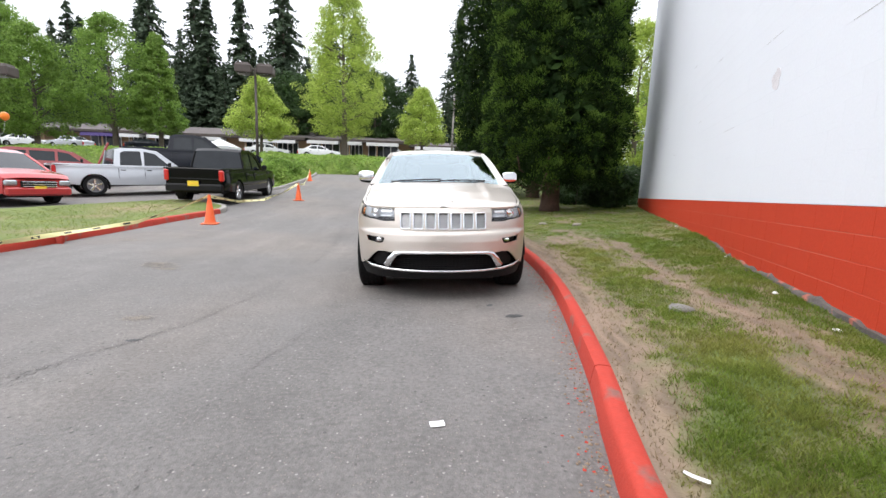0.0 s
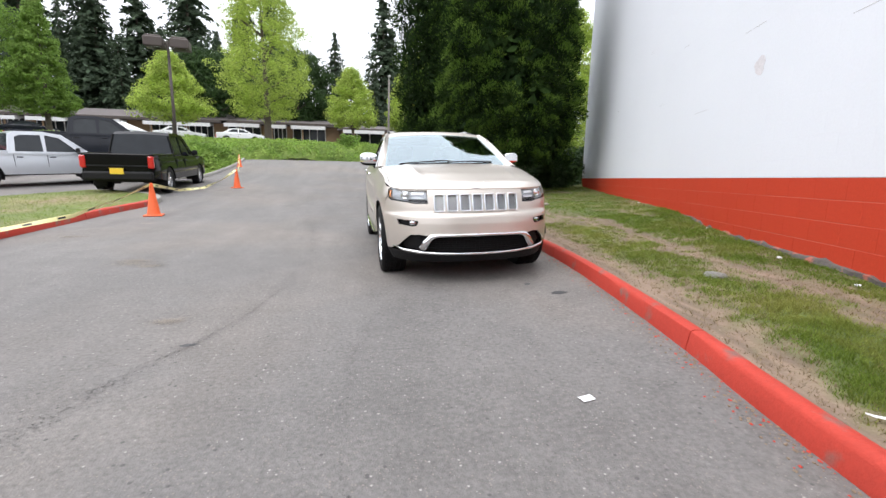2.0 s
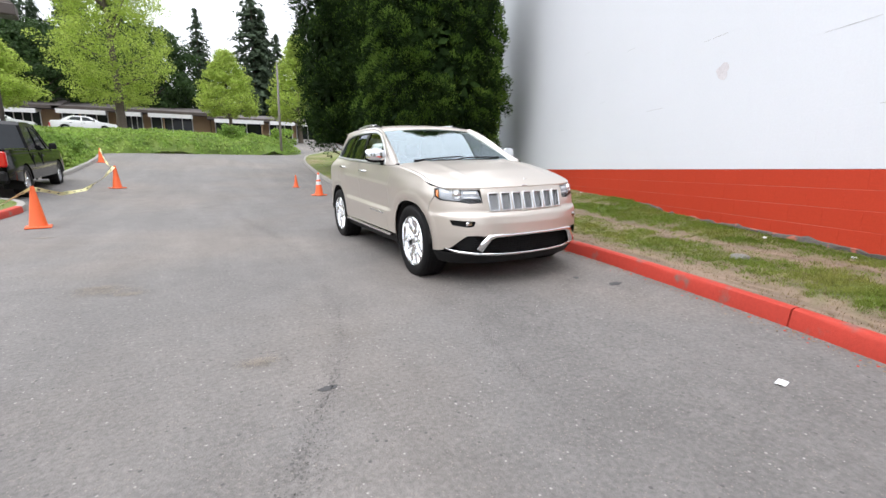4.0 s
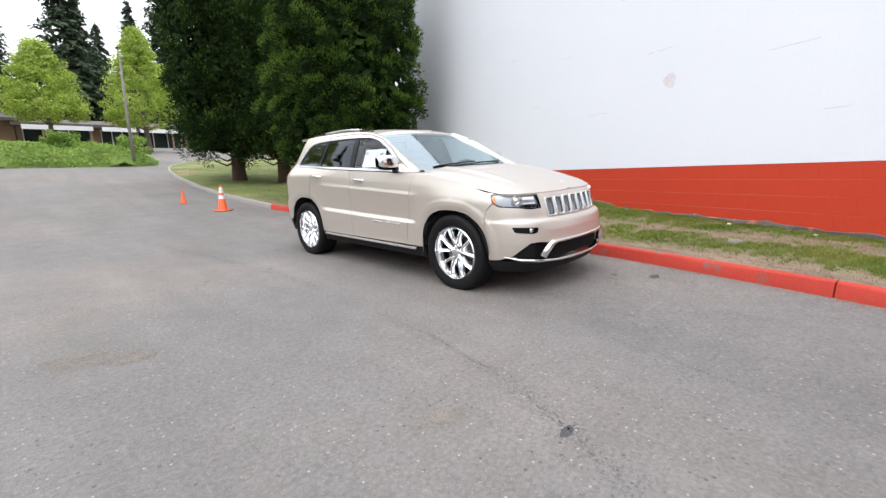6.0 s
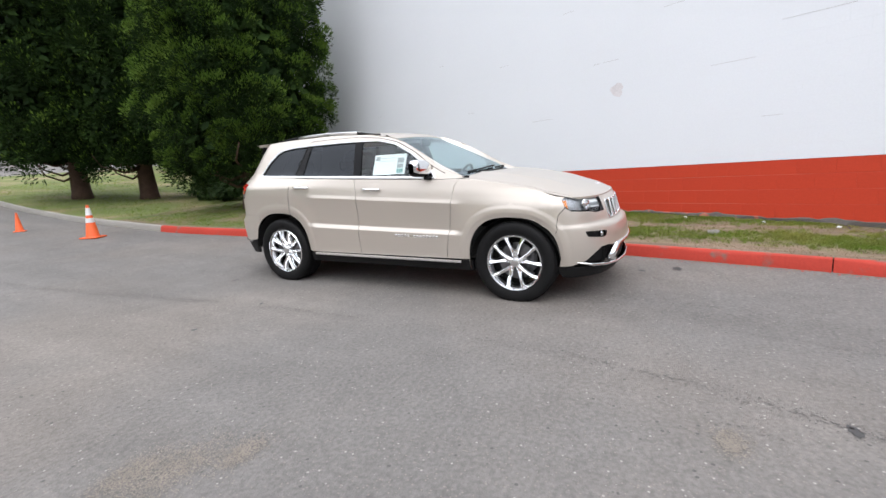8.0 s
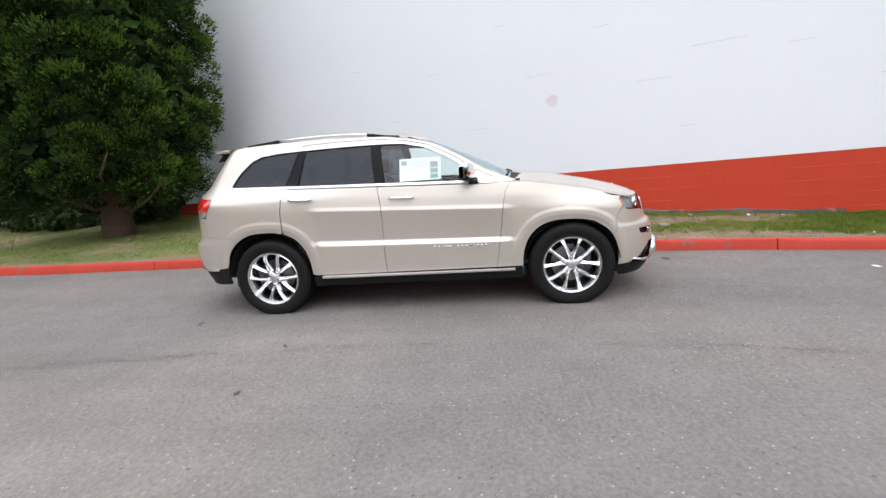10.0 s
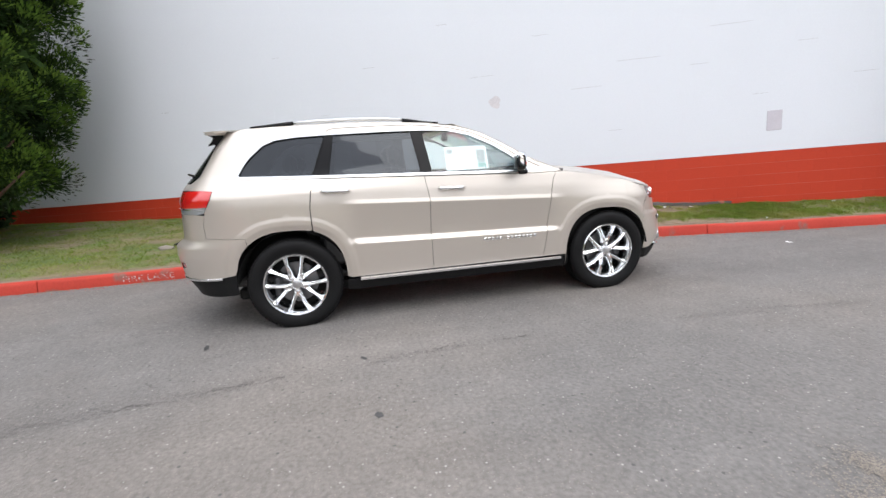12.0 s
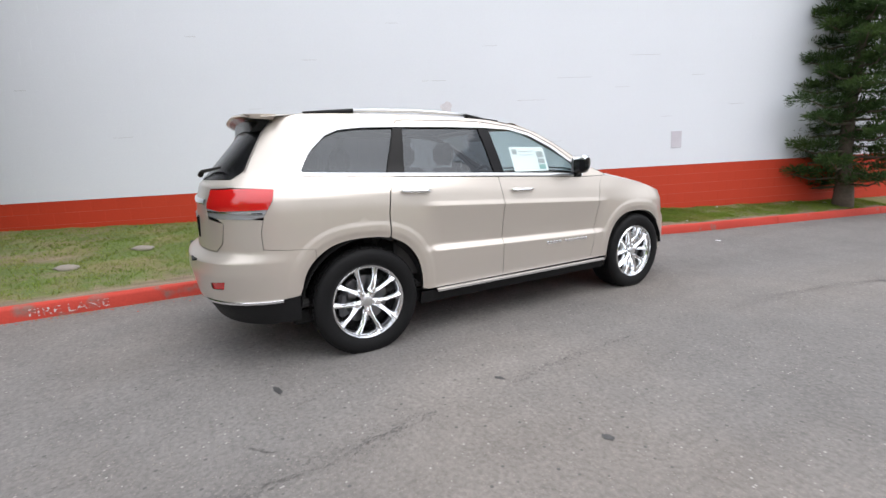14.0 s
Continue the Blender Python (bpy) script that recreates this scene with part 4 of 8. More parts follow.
RZ = smooth_table([0.20, 0.35, 0.45, 0.55, 0.66, 0.735, 0.79, 0.90, 1.10, 1.22, 1.30, 1.40, 1.58, 1.66, 1.74], [2.36, 2.42, 2.485, 2.505, 2.525, 2.52, 2.445, 2.435, 2.425, 2.39, 2.31, 2.225, 2.07, 2.01, 1.97], 0.012)


def arc_table(a, b, n):
    th = np.linspace(0, math.pi / 2, 4000)
    x, y = a * np.cos(th)**(2 / n), b * np.sin(th)**(2 / n)
    s = np.concatenate([[0], np.cumsum(np.hypot(np.diff(x), np.diff(y)))])
    return th, s, s[-1]


TH_F, S_F, LEN_F = arc_table(0.95, 0.68, N_F)
TH_R, S_R, LEN_R = arc_table(0.95, 0.70, N_R)


def smoothstep(a, b, x):
    t = np.clip((x - a) / (b - a), 0, 1)
    return t * t * (3 - 2 * t)


# wheel openings: middle, half-length, half-height, squareness
ARCH_N = 2.6
ARCHES = ((HUB_F + 0.015, 0.36, 0.428, 0.448), (HUB_R + 0.005, 0.385, 0.438, 0.452))


def arch_reach(y, z):
    """1 at the edge of the nearer wheel opening, growing outwards."""
    qs = [((np.abs(y - c) / a)**ARCH_N + (np.maximum(z - zc, 0) / b)**ARCH_N)**(1 / ARCH_N) for c, zc, a, b in ARCHES]
    return np.minimum(*qs)


def arch(hub, a, b, zc, a0, a1, n=18):
    """Points of a squared-off wheel opening, from angle a0 to a1 (degrees, 0 towards the rear)."""
    bend = lambda v: math.copysign(abs(v)**(2 / ARCH_N), v)
    return [(hub + a * bend(math.cos(radians(t))), zc + b * bend(math.sin(radians(t)))) for t in np.linspace(a0, a1, n)]


def half_width(y, z):
    zz = z - 0.045 * (y - 0.2) * np.clip((z - 0.3) / 0.6, 0, 1)
    sharp, plain = np.interp(zz, *T1), np.interp(zz, *T2)
    k = smoothstep(-1.02, -0.80, y) * (1 - smoothstep(0.85, 1.05, y))
    w = plain + (sharp - plain) * k
    # the shoulder line carries on into wing and quarter
    w = w - 0.025 * smoothstep(0.5, 2.0, np.abs(y)) ** 2 * (z > 0) - 0.105 * smoothstep(0.2, 1.9, y) * smoothstep(1.12, 1.32, z) - 0.035 * smoothstep(-0.95, -1.6, y) * smoothstep(0.88, 1.08, z)
    return w


def chart(u, z, side=-1, off=0.0):
    """The car's outer skin: u runs along the flank and round the corners to the middle of front (-) and rear (+)."""
    u, z = np.asarray(u, float), np.asarray(z, float)
    y0 = np.clip(u, YC_F, YC_R)
    w = half_width(y0, z) + off
    sf, sr = np.clip((YC_F - u), 0, LEN_F), np.clip((u - YC_R), 0, LEN_R)
    tf, tr = np.interp(sf, S_F, TH_F), np.interp(sr, S_R, TH_R)
    x = w * np.cos(tf)**(2 / N_F) * np.cos(tr)**(2 / N_R)
    bf, br = YC_F - np.interp(z, *FZ) + off, np.interp(z, *RZ) - YC_R + off
    y = y0 - bf * np.sin(tf)**(2 / N_F) + br * np.sin(tr)**(2 / N_R)
    q = arch_reach(y, z)
    x = x + (0.0065 * (1 - smoothstep(1.16, 1.26, q)) - 0.011 * (1 - smoothstep(1.0, 1.11, q))) * (np.abs(u) < 2.2)
    return np.stack([side * x, y, z + 0 * x], -1)


def u_of(x=None, y=None, z=0.8):
    """The skin's u at a place given by y (flank) or by x (front when y is below 0, rear when above)."""
    if x is None and YC_F <= y <= YC_R:
        return y
    front = y < 0
    us = np.linspace(YC_F, YC_F - LEN_F, 1500) if front else np.linspace(YC_R, YC_R + LEN_R, 1500)
    p = chart(us, np.full(1500, z), 1)
    return float(us[np.argmin(np.abs(p[:, 0] - abs(x)))] if x is not None else us[np.argmin(np.abs(p[:, 1] - y))])


def dense(poly, step):
    out = []
    for i in range(len(poly)):
        a, b = np.array(poly[i], float), np.array(poly[(i + 1) % len(poly)], float)
        n = max(1, int(np.hypot(*(b - a)) / step))
        out += [tuple(a + (b - a) * k / n) for k in range(n)]
    return out


def rounded(poly, r, n=4):
    """Rounds the corners of an outline."""
    out = []
    m = len(poly)
    for i in range(m):
        p, a, b = np.array(poly[i], float), np.array(poly[i - 1], float), np.array(poly[(i + 1) % m], float)
        la, lb = np.hypot(*(a - p)), np.hypot(*(b - p))
        rr = min(r, la * 0.45, lb * 0.45)
        q0, q1 = p + (a - p) / la * rr, p + (b - p) / lb * rr
        for k in range(n + 1):
            t = k / n
            out.append(tuple((1 - t)**2 * q0 + 2 * t * (1 - t) * p + t * t * q1))
    return out


ROWS_ZZ = np.array([0.30, 0.325, 0.35, 0.375, 0.40, 0.43, 0.46, 0.49, 0.52, 0.55, 0.58, 0.605, 0.625, 0.640, 0.652, 0.662, 0.672, 0.682, 0.692, 0.702, 0.715, 0.735, 0.76, 0.785, 0.81, 0.835, 0.86, 0.885, 0.91, 0.93, 0.945, 0.958, 0.969, 0.978, 0.986, 0.994, 1.003, 1.013, 1.025, 1.045, 1.07, 1.10, 1.13, 1.16, 1.19, 1.22, 1.25, 1.28, 1.31, 1.34, 1.37, 1.40, 1.43, 1.46, 1.49, 1.52, 1.55, 1.58, 1.61, 1.64, 1.67, 1.70])


def panel(g, poly, side=-1, off=0.0, holes=(), step=0.035, flange=0.018, surf=chart, grid_step=None):
    """A sheet-metal panel on a skin: outline and holes in the skin's own measure, with turned-in edges."""
    big = surf is chart and max(p[0] for p in poly) - min(p[0] for p in poly) > 0.6
    loops = [dense(poly, 0.018 if big else step)] + [dense(h, 0.018 if big else step) for h in holes]
    pts, edges = [], []
    for lp in loops:
        o, n = len(pts), len(lp)
        pts += [Vector(p) for p in lp]
        edges += [(o + i, o + (i + 1) % n) for i in range(n)]
    arr = np.array([tuple(p) for p in pts])
    outs = [np.array(lp) for lp in loops]
    gs = grid_step or step * 1.1
    lo, hi = outs[0].min(0), outs[0].max(0)
    fine = surf is chart and hi[0] - lo[0] > 0.6 and hi[1] - lo[1] > 0.3
    grid = []
    if fine:
        for c, zc, ra, rb_ in ARCHES:
            for q in (1.03, 1.06, 1.09, 1.12, 1.16, 1.20, 1.225, 1.24, 1.26, 1.28, 1.30):
                legs = np.arange(zc - 0.02, 0.24, -0.025)
                grid += [(c - ra * q, z) for z in legs] + arch(c, ra * q, rb_ * q, zc, 180, 0, 54) + [(c + ra * q, z) for z in legs]
        for a in np.arange(lo[0] + gs / 2, hi[0], 0.024):
            zrow = ROWS_ZZ + 0.045 * (min(max(a, YC_F), YC_R) - 0.2) * np.clip((ROWS_ZZ - 0.3) / 0.6, 0, 1)
            grid += [(a, b) for b in zrow if lo[1] < b < hi[1] and arch_reach(a, b) > 1.315]
    else:
        grid = [(a, b) for a in np.arange(lo[0] + gs / 2, hi[0], gs) for b in np.arange(lo[1] + gs / 2, hi[1], gs)]
    grid = np.array(grid).reshape(-1, 2)
    ok = inside_many(outs[0], grid)
    for h in outs[1:]:
        ok &= ~inside_many(h, grid)
    grid = grid[ok]
    pts += [Vector(q) for q in grid[clear_of(arr, grid, 0.0055 if fine else gs * 0.45)]]
    v, _, f, *_ = delaunay_2d_cdt(pts, edges, [], 0, 1e-6)
    uv = np.array([tuple(p) for p in v])
    e = 1e-3
    P = surf(uv[:, 0], uv[:, 1], side, off)
    du = surf(uv[:, 0] + e, uv[:, 1], side, off) - surf(uv[:, 0] - e, uv[:, 1], side, off)
    dz = surf(uv[:, 0], uv[:, 1] + e, side, off) - surf(uv[:, 0], uv[:, 1] - e, side, off)
    N = np.cross(du, dz)
    N /= np.linalg.norm(N, axis=1)[:, None] + 1e-12
    if side > 0:
        N = -N
    N = -N
    if np.mean(N[:, 0] * side) < -0.2 and surf is chart:
        N = -N
    keep = []
    mid = np.array([uv[list(t)].mean(0) for t in f])
    ok = inside_many(outs[0], mid)
    for h in outs[1:]:
        ok &= ~inside_many(h, mid)
    for t, good in zip(f, ok):
        if good:
            a, b, cc = (P[i] for i in t[:3])
            keep.append(t if np.dot(np.cross(b - a, cc - a), N[t[0]]) > 0 else tuple(reversed(t)))
    o = len(g.v)
    g.add(P, keep, [tuple(q) for q in N])
    if flange:
        k0 = 0
        for lp in loops:
            n = len(lp)
            top, nor = P[k0:k0 + n], N[k0:k0 + n]
            tang = np.roll(top, -1, 0) - np.roll(top, 1, 0)
            outw = np.cross(tang, nor)
            outw /= np.linalg.norm(outw, axis=1)[:, None] + 1e-12
            low = top - nor * flange - outw * 0
            vs = list(top) + list(low)
            g.add(vs, [(i, (i + 1) % n, n + (i + 1) % n, n + i) for i in range(n)], [tuple(q) for q in np.concatenate([outw, outw])])
            k0 += n


def both(name, poly, material, parent, off=0.0, holes=(), label="", flange=0.018, step=0.035, sides=(-1, 1), joined=False, surf=chart):
    """The same panel on either flank, as two parts or, over the middle line, as one."""
    obs = []
    if joined:
        g = Geo()
        for s in sides:
            panel(g, poly, s, off, holes, step, flange, surf)
        return part(name, g, material, parent, label, smooth=180)
    for s in sides:
        g = Geo()
        panel(g, poly, s, off, holes, step, flange, surf)
        obs.append(part(name, g, material, parent, label, smooth=180))
    return obs


def ribbon(g, line, side, off, width, thick=0.006, surf=chart, closed=False):
    """A moulding along a line on the skin."""
    ln = dense(line, 0.03) if closed else [p for i in range(len(line) - 1) for p in dense([line[i], line[i + 1]], 0.03)[:max(1, int(np.hypot(line[i + 1][0] - line[i][0], line[i + 1][1] - line[i][1]) / 0.03))]] + [line[-1]]
    a = np.array(ln)
    t = (np.roll(a, -1, 0) - np.roll(a, 1, 0)) if closed else np.gradient(a, axis=0)
    t /= np.linalg.norm(t, axis=1)[:, None] + 1e-12
    nrm = np.stack([-t[:, 1], t[:, 0]], 1)
    rows = []
    for k, (w, h) in enumerate(((-0.5, -0.008), (-0.5, thick * 0.4), (-0.3, thick), (0.3, thick), (0.5, thick * 0.4), (0.5, -0.008))):
        q = a + nrm * (w * width)
        rows.append(surf(q[:, 0], q[:, 1], side, off + h))
    rows = np.array(rows)
    if closed:
        rows = np.concatenate([rows, rows[:, :1]], 1)
    g.grid([list(r) for r in rows])


CAR_M = pose(0.0, 0.0, 0.0, 0, -1.5, 0) @ pose(0.0, 0.0, 0.0)
CAR_M = Matrix.Translation((0, 0, 0.024)) @ CAR_M
car = thing("sport_utility_car", "champagne metallic four-door sport-utility car parked by the red kerb", "car", CAR_M)


# lower skin: wing, doors, quarter
belt = lambda y: 1.196 + 0.038 * (y - 0.0)
F_GAP, B_GAP, C_GAP = -0.85, 0.275, 1.27
GAP = 0.0022
FRONT_LINE = [(-0.93, 1.165), (-0.885, 1.10), (-0.855, 0.95), (-0.83, 0.75), (-0.80, 0.55), (-0.775, 0.392)]
wing_top = [(-1.05, 1.158), (-1.20, 1.135), (-1.40, 1.105), (-1.60, 1.068), (-1.75, 1.035), (-1.88, 0.998)]
uh = lambda x, z: u_of(x=x, y=-1, z=z)
uy = lambda y, z: u_of(y=y, z=z)
ur = lambda x, z: u_of(x=x, y=1, z=z)

HL = [(uy(-1.885, 0.955), 0.968), (uy(-1.91, 0.98), 0.986), (uy(-1.96, 0.97), 0.978), (uh(0.74, 0.965), 0.975), (uh(0.53, 0.955), 0.966), (uh(0.505, 0.84), 0.838), (uh(0.62, 0.83), 0.832), (uh(0.70, 0.85), 0.850), (uy(-1.965, 0.86), 0.868), (uy(-1.915, 0.88), 0.902)]
seam_low = (uy(-1.80, 0.62), 0.62)
opening_f = arch(HUB_F + 0.015, 0.428, 0.448, 0.360, 148, -6, 30)      # from the bumper seam over the top to the sill
wing = [(-0.93 - GAP, 1.168)] + wing_top + [HL[1], HL[0], HL[9], (uy(-1.86, 0.83), 0.83), (opening_f[0][0] - 0.03, opening_f[0][1] + 0.05)] + opening_f + [(-1.01, 0.392), (-0.775 - GAP, 0.392)] + [(a - GAP, b) for a, b in FRONT_LINE[::-1][1:-1]]
both("front_wing", wing, "paint_gold", car)

fdoor = [(a + GAP, b) for a, b in FRONT_LINE] + [(B_GAP - GAP, 0.392), (B_GAP - GAP + 0.004, 0.70), (B_GAP - GAP - 0.004, 1.0), (B_GAP - GAP + 0.025, 1.19), (B_GAP + 0.02, belt(0.29) - 0.004), (-0.3, belt(-0.3) - 0.004), (-0.72, belt(-0.72) - 0.004), (-0.90, 1.168)]
doors_f = both("front_door", fdoor, "paint_gold", car)
opening_r = arch(HUB_R + 0.005, 0.438, 0.452, 0.385, 179, 0, 36)
door_arch = [p for p in opening_r if p[0] < C_GAP - 0.004]
rdoor = [(B_GAP + GAP, 0.392)] + [(opening_r[0][0] - 0.035, 0.392)] + door_arch + [(C_GAP - 0.004, door_arch[-1][1] + 0.01), (C_GAP, 1.0), (C_GAP - 0.02, 1.14), (C_GAP - 0.065, belt(1.2) - 0.004), (0.8, belt(0.8) - 0.004), (B_GAP + 0.03, belt(0.3) - 0.004), (B_GAP + GAP + 0.025, 1.19), (B_GAP + GAP - 0.004, 1.0), (B_GAP + GAP + 0.004, 0.70)]
doors_r = both("rear_door", rdoor, "paint_gold", car)

TL = [(uy(2.010, 1.178), 1.192), (uy(2.10, 1.2), 1.200), (ur(0.72, 1.2), 1.200), (ur(0.50, 1.2), 1.192), (ur(0.50, 1.06), 1.075), (ur(0.66, 1.06), 1.062), (uy(2.06, 1.06), 1.072), (uy(2.028, 1.12), 1.125)]
TL2 = [TL[4], TL[5], TL[6], (uy(2.085, 1.02), 1.026), (uy(2.16, 1.01), 1.012), (ur(0.62, 1.01), 1.014), (ur(0.52, 1.02), 1.026)]
SEAM_R = (1.793, 0.385 + 0.452 * (1 - ((1.793 - HUB_R - 0.005) / 0.438)**ARCH_N)**(1 / ARCH_N))
rear_arch = [p for p in opening_r if p[0] > C_GAP + 0.004]
gate_u = lambda z: ur(0.74 if z < 1.2 else 0.70 - (z - 1.2) * 0.45, z)
quarter = [(C_GAP + 0.006, rear_arch[0][1] + 0.008)] + [p for p in rear_arch if p[0] < 1.785] + [SEAM_R, (1.80, 0.800), (uy(2.0, 0.81), 0.812), (uy(2.105, 0.82), 0.822), (uy(2.11, 0.9), 0.92), TL2[3], TL[6], TL[7], TL[0], TL[1], (gate_u(1.2), 1.206), (gate_u(1.3), 1.30), (gate_u(1.42), 1.42), (gate_u(1.52), 1.52), (gate_u(1.6), 1.60), (gate_u(1.655), 1.655),
           (1.75, 1.678), (1.5, 1.688), (0.8, 1.693), (0.2, 1.664), (-0.05, 1.622), (-0.26, 1.556), (-0.48, 1.436), (-0.74, 1.272), (-0.93, 1.200), (-0.98, 1.178), (-0.93, 1.172), (-0.72, belt(-0.72) + 0.002), (-0.3, belt(-0.3) + 0.002), (0.8, belt(0.8) + 0.002), (1.19, belt(1.2) + 0.001), (C_GAP - 0.012, 1.14), (C_GAP + 0.008, 1.0)]
DLO = [(-0.67, belt(-0.67) + 0.016), (0.25, belt(0.25) + 0.016), (1.20, belt(1.2) + 0.014), (1.825, belt(1.82) + 0.014), (1.845, 1.30), (1.808, 1.36), (1.725, 1.45), (1.625, 1.54), (1.52, 1.582), (1.35, 1.60), (1.08, 1.607), (0.60, 1.611), (0.30, 1.608), (0.06, 1.597), (-0.15, 1.548), (-0.36, 1.445), (-0.52, 1.338), (-0.64, 1.235)]
both("body_side", quarter, "paint_gold", car, holes=[DLO])

# window surround, pillars and side glass
for s in (-1, 1):
    g = Geo()
    ribbon(g, DLO, s, 0.001, 0.026, 0.006, closed=True)
    part("window_surround", g, "satin", car, "bright chrome window surround", smooth=40, fix=True)
both("pillar_trim", [(0.225, belt(0.22) + 0.018), (0.325, belt(0.32) + 0.018), (0.375, 1.602), (0.275, 1.602)], "gloss_black", car, off=-0.004)
both("pillar_trim", [(1.10, belt(1.10) + 0.018), (1.235, belt(1.23) + 0.016), (1.10, 1.600), (1.035, 1.601)], "gloss_black", car, off=-0.004)
front_glass = [(-0.655, belt(-0.65) + 0.02), (0.235, belt(0.23) + 0.02), (0.285, 1.600), (0.06, 1.590), (-0.15, 1.541), (-0.355, 1.438), (-0.51, 1.333), (-0.63, 1.235)]
rear_glass = [(0.315, belt(0.31) + 0.02), (1.11, belt(1.11) + 0.02), (1.045, 1.600), (0.60, 1.605), (0.365, 1.602)]
quarter_glass = [(1.225, belt(1.22) + 0.02), (1.818, belt(1.81) + 0.02), (1.835, 1.30), (1.80, 1.358), (1.717, 1.447), (1.618, 1.535), (1.52, 1.575), (1.35, 1.593), (1.095, 1.600)]
for nm, poly, mt, lb in (("front_side_window", front_glass, "glass_clear", "clear side window"), ("rear_side_window", rear_glass, "glass_dark", "dark tinted side window"), ("quarter_window", quarter_glass, "glass_dark", "dark tinted quarter window")):
    for ob in both(nm, poly, mt, car, off=-0.012, label=lb, flange=0):
        ob.visible_shadow = False

for s in (-1, 1):
    g = Geo()
    for line in ([(1.232, belt(1.23) + 0.03), (1.17, 1.43), (1.105, 1.60), (1.075, 1.640), (1.03, 1.650), (0.70, 1.654), (0.345, 1.650)], [(0.325, 1.648), (0.05, 1.618), (-0.18, 1.562), (-0.42, 1.442), (-0.62, 1.302), (-0.78, 1.222)], [(0.335, 1.648), (0.330, 1.612)]):
        ribbon(g, line, s, 0.0, 0.006, 0.0012)
    part("door_frame_gap", g, "dark", car, "dark seam round the door frames", fix=True)
# sill, lower cladding
both("sill_cladding", [(-1.04, 0.27), (1.03, 0.27), (1.03, 0.37), (-1.04, 0.375)], "plastic", car, off=-0.012, flange=0.03)
for s in (-1, 1):
    g = Geo()
    ribbon(g, [(-0.94, 0.366), (0.92, 0.372)], s, 0.0, 0.028, 0.036)
    part("sill_trim", g, "rim", car, "bright metal sill strip", smooth=40, fix=True)
fb = [(uy(-1.90, 0.30), 0.245), (uy(-1.95, 0.25), 0.235), (uh(0.60, 0.23), 0.225), (uh(0.0, 0.23), 0.228), (uh(0.0, 0.31), 0.315), (uh(0.5, 0.315), 0.318), (uh(0.72, 0.33), 0.335), (uy(-1.93, 0.345), 0.345), (-1.835, 0.345)]
both("front_valance", fb, "plastic", car, joined=True, off=-0.006)

# front bumper with its openings
SLOTS = [(-0.437 + 0.128 * k, 0.100) for k in range(7)]
grille_top, grille_bot = 0.918, 0.748
opening_fb = arch(HUB_F + 0.015, 0.428, 0.448, 0.360, 180, 148, 10)
bumper = [(uh(0, 0.728), 0.728), (uh(0, 0.52), 0.520), (uh(0.47, 0.515), 0.520), (uh(0.53, 0.50), 0.505), (uh(0.60, 0.505), 0.515), (uh(0.68, 0.50), 0.510), (uh(0.735, 0.46), 0.46), (uh(0.79, 0.40), 0.395), (uy(-1.97, 0.36), 0.355), (-1.868, 0.352)] + opening_fb[1:] + [(opening_f[0][0] - 0.034, opening_f[0][1] + 0.046), (uy(-1.863, 0.83), 0.828), (uy(-1.92, 0.86), 0.894), (uy(-1.965, 0.85), 0.861), (uh(0.70, 0.84), 0.843), (uh(0.62, 0.82), 0.825), (uh(0.50, 0.83), 0.829), (uh(0.475, 0.75), 0.735)]
FOG = rounded([(uh(0.80, 0.64), 0.665), (uh(0.60, 0.64), 0.650), (uh(0.62, 0.60), 0.600), (uh(0.66, 0.59), 0.592), (uh(0.785, 0.60), 0.612)], 0.015)
both("front_bumper", bumper, "paint_gold", car, holes=[FOG], joined=True)
both("fog_recess", FOG, "plastic", car, off=-0.03, flange=0)
for s in (-1, 1):
    g = Geo()
    c = chart(uh(0.66, 0.625), 0.625, s, -0.012)
    g.box(tuple(c), (0.07, 0.03, 0.045), 0.012)
    part("fog_lamp_bezel", g, "chrome", car, "chrome fog lamp end")
# grille
gp = [(uh(0, 0.96), 0.964), (uh(0, 0.728), 0.731), (uh(0.475, 0.735), 0.738), (uh(0.495, 0.80), 0.80), (uh(0.50, 0.95), 0.964)]
for side in (-1, 1):
    holes = []
    for x, w in SLOTS:
        c = x + w / 2
        xs_ = sorted((abs(c) - w / 2, abs(c) + w / 2))
        if (c * side > 0.02) or abs(c) < 0.06:
            lo_x = max(0.0, xs_[0]) if abs(c) > 0.06 else 0.0
            if abs(c) < 0.06:
                continue
            holes.append(rounded([(uh(lo_x, 0.8), grille_bot), (uh(xs_[1], 0.8), grille_bot + 0.003), (uh(xs_[1], 0.9), grille_top), (uh(lo_x, 0.9), grille_top)], 0.012, 3))
    g = Geo()
    half_c = [(uh(0, 0.958), 0.964), (uh(0, 0.9), grille_top), (uh(0.05, 0.9), grille_top), (uh(0.05, 0.8), grille_bot), (uh(0, 0.8), grille_bot), (uh(0, 0.731), 0.731), gp[2], gp[3], gp[4]]
    panel(g, half_c, side, 0.0, holes, 0.02, 0.03)
    part("grille_surround", g, "paint_gold", car, smooth=180)
fy = lambda x, z: float(chart(uh(abs(x), z), z, 1)[1])
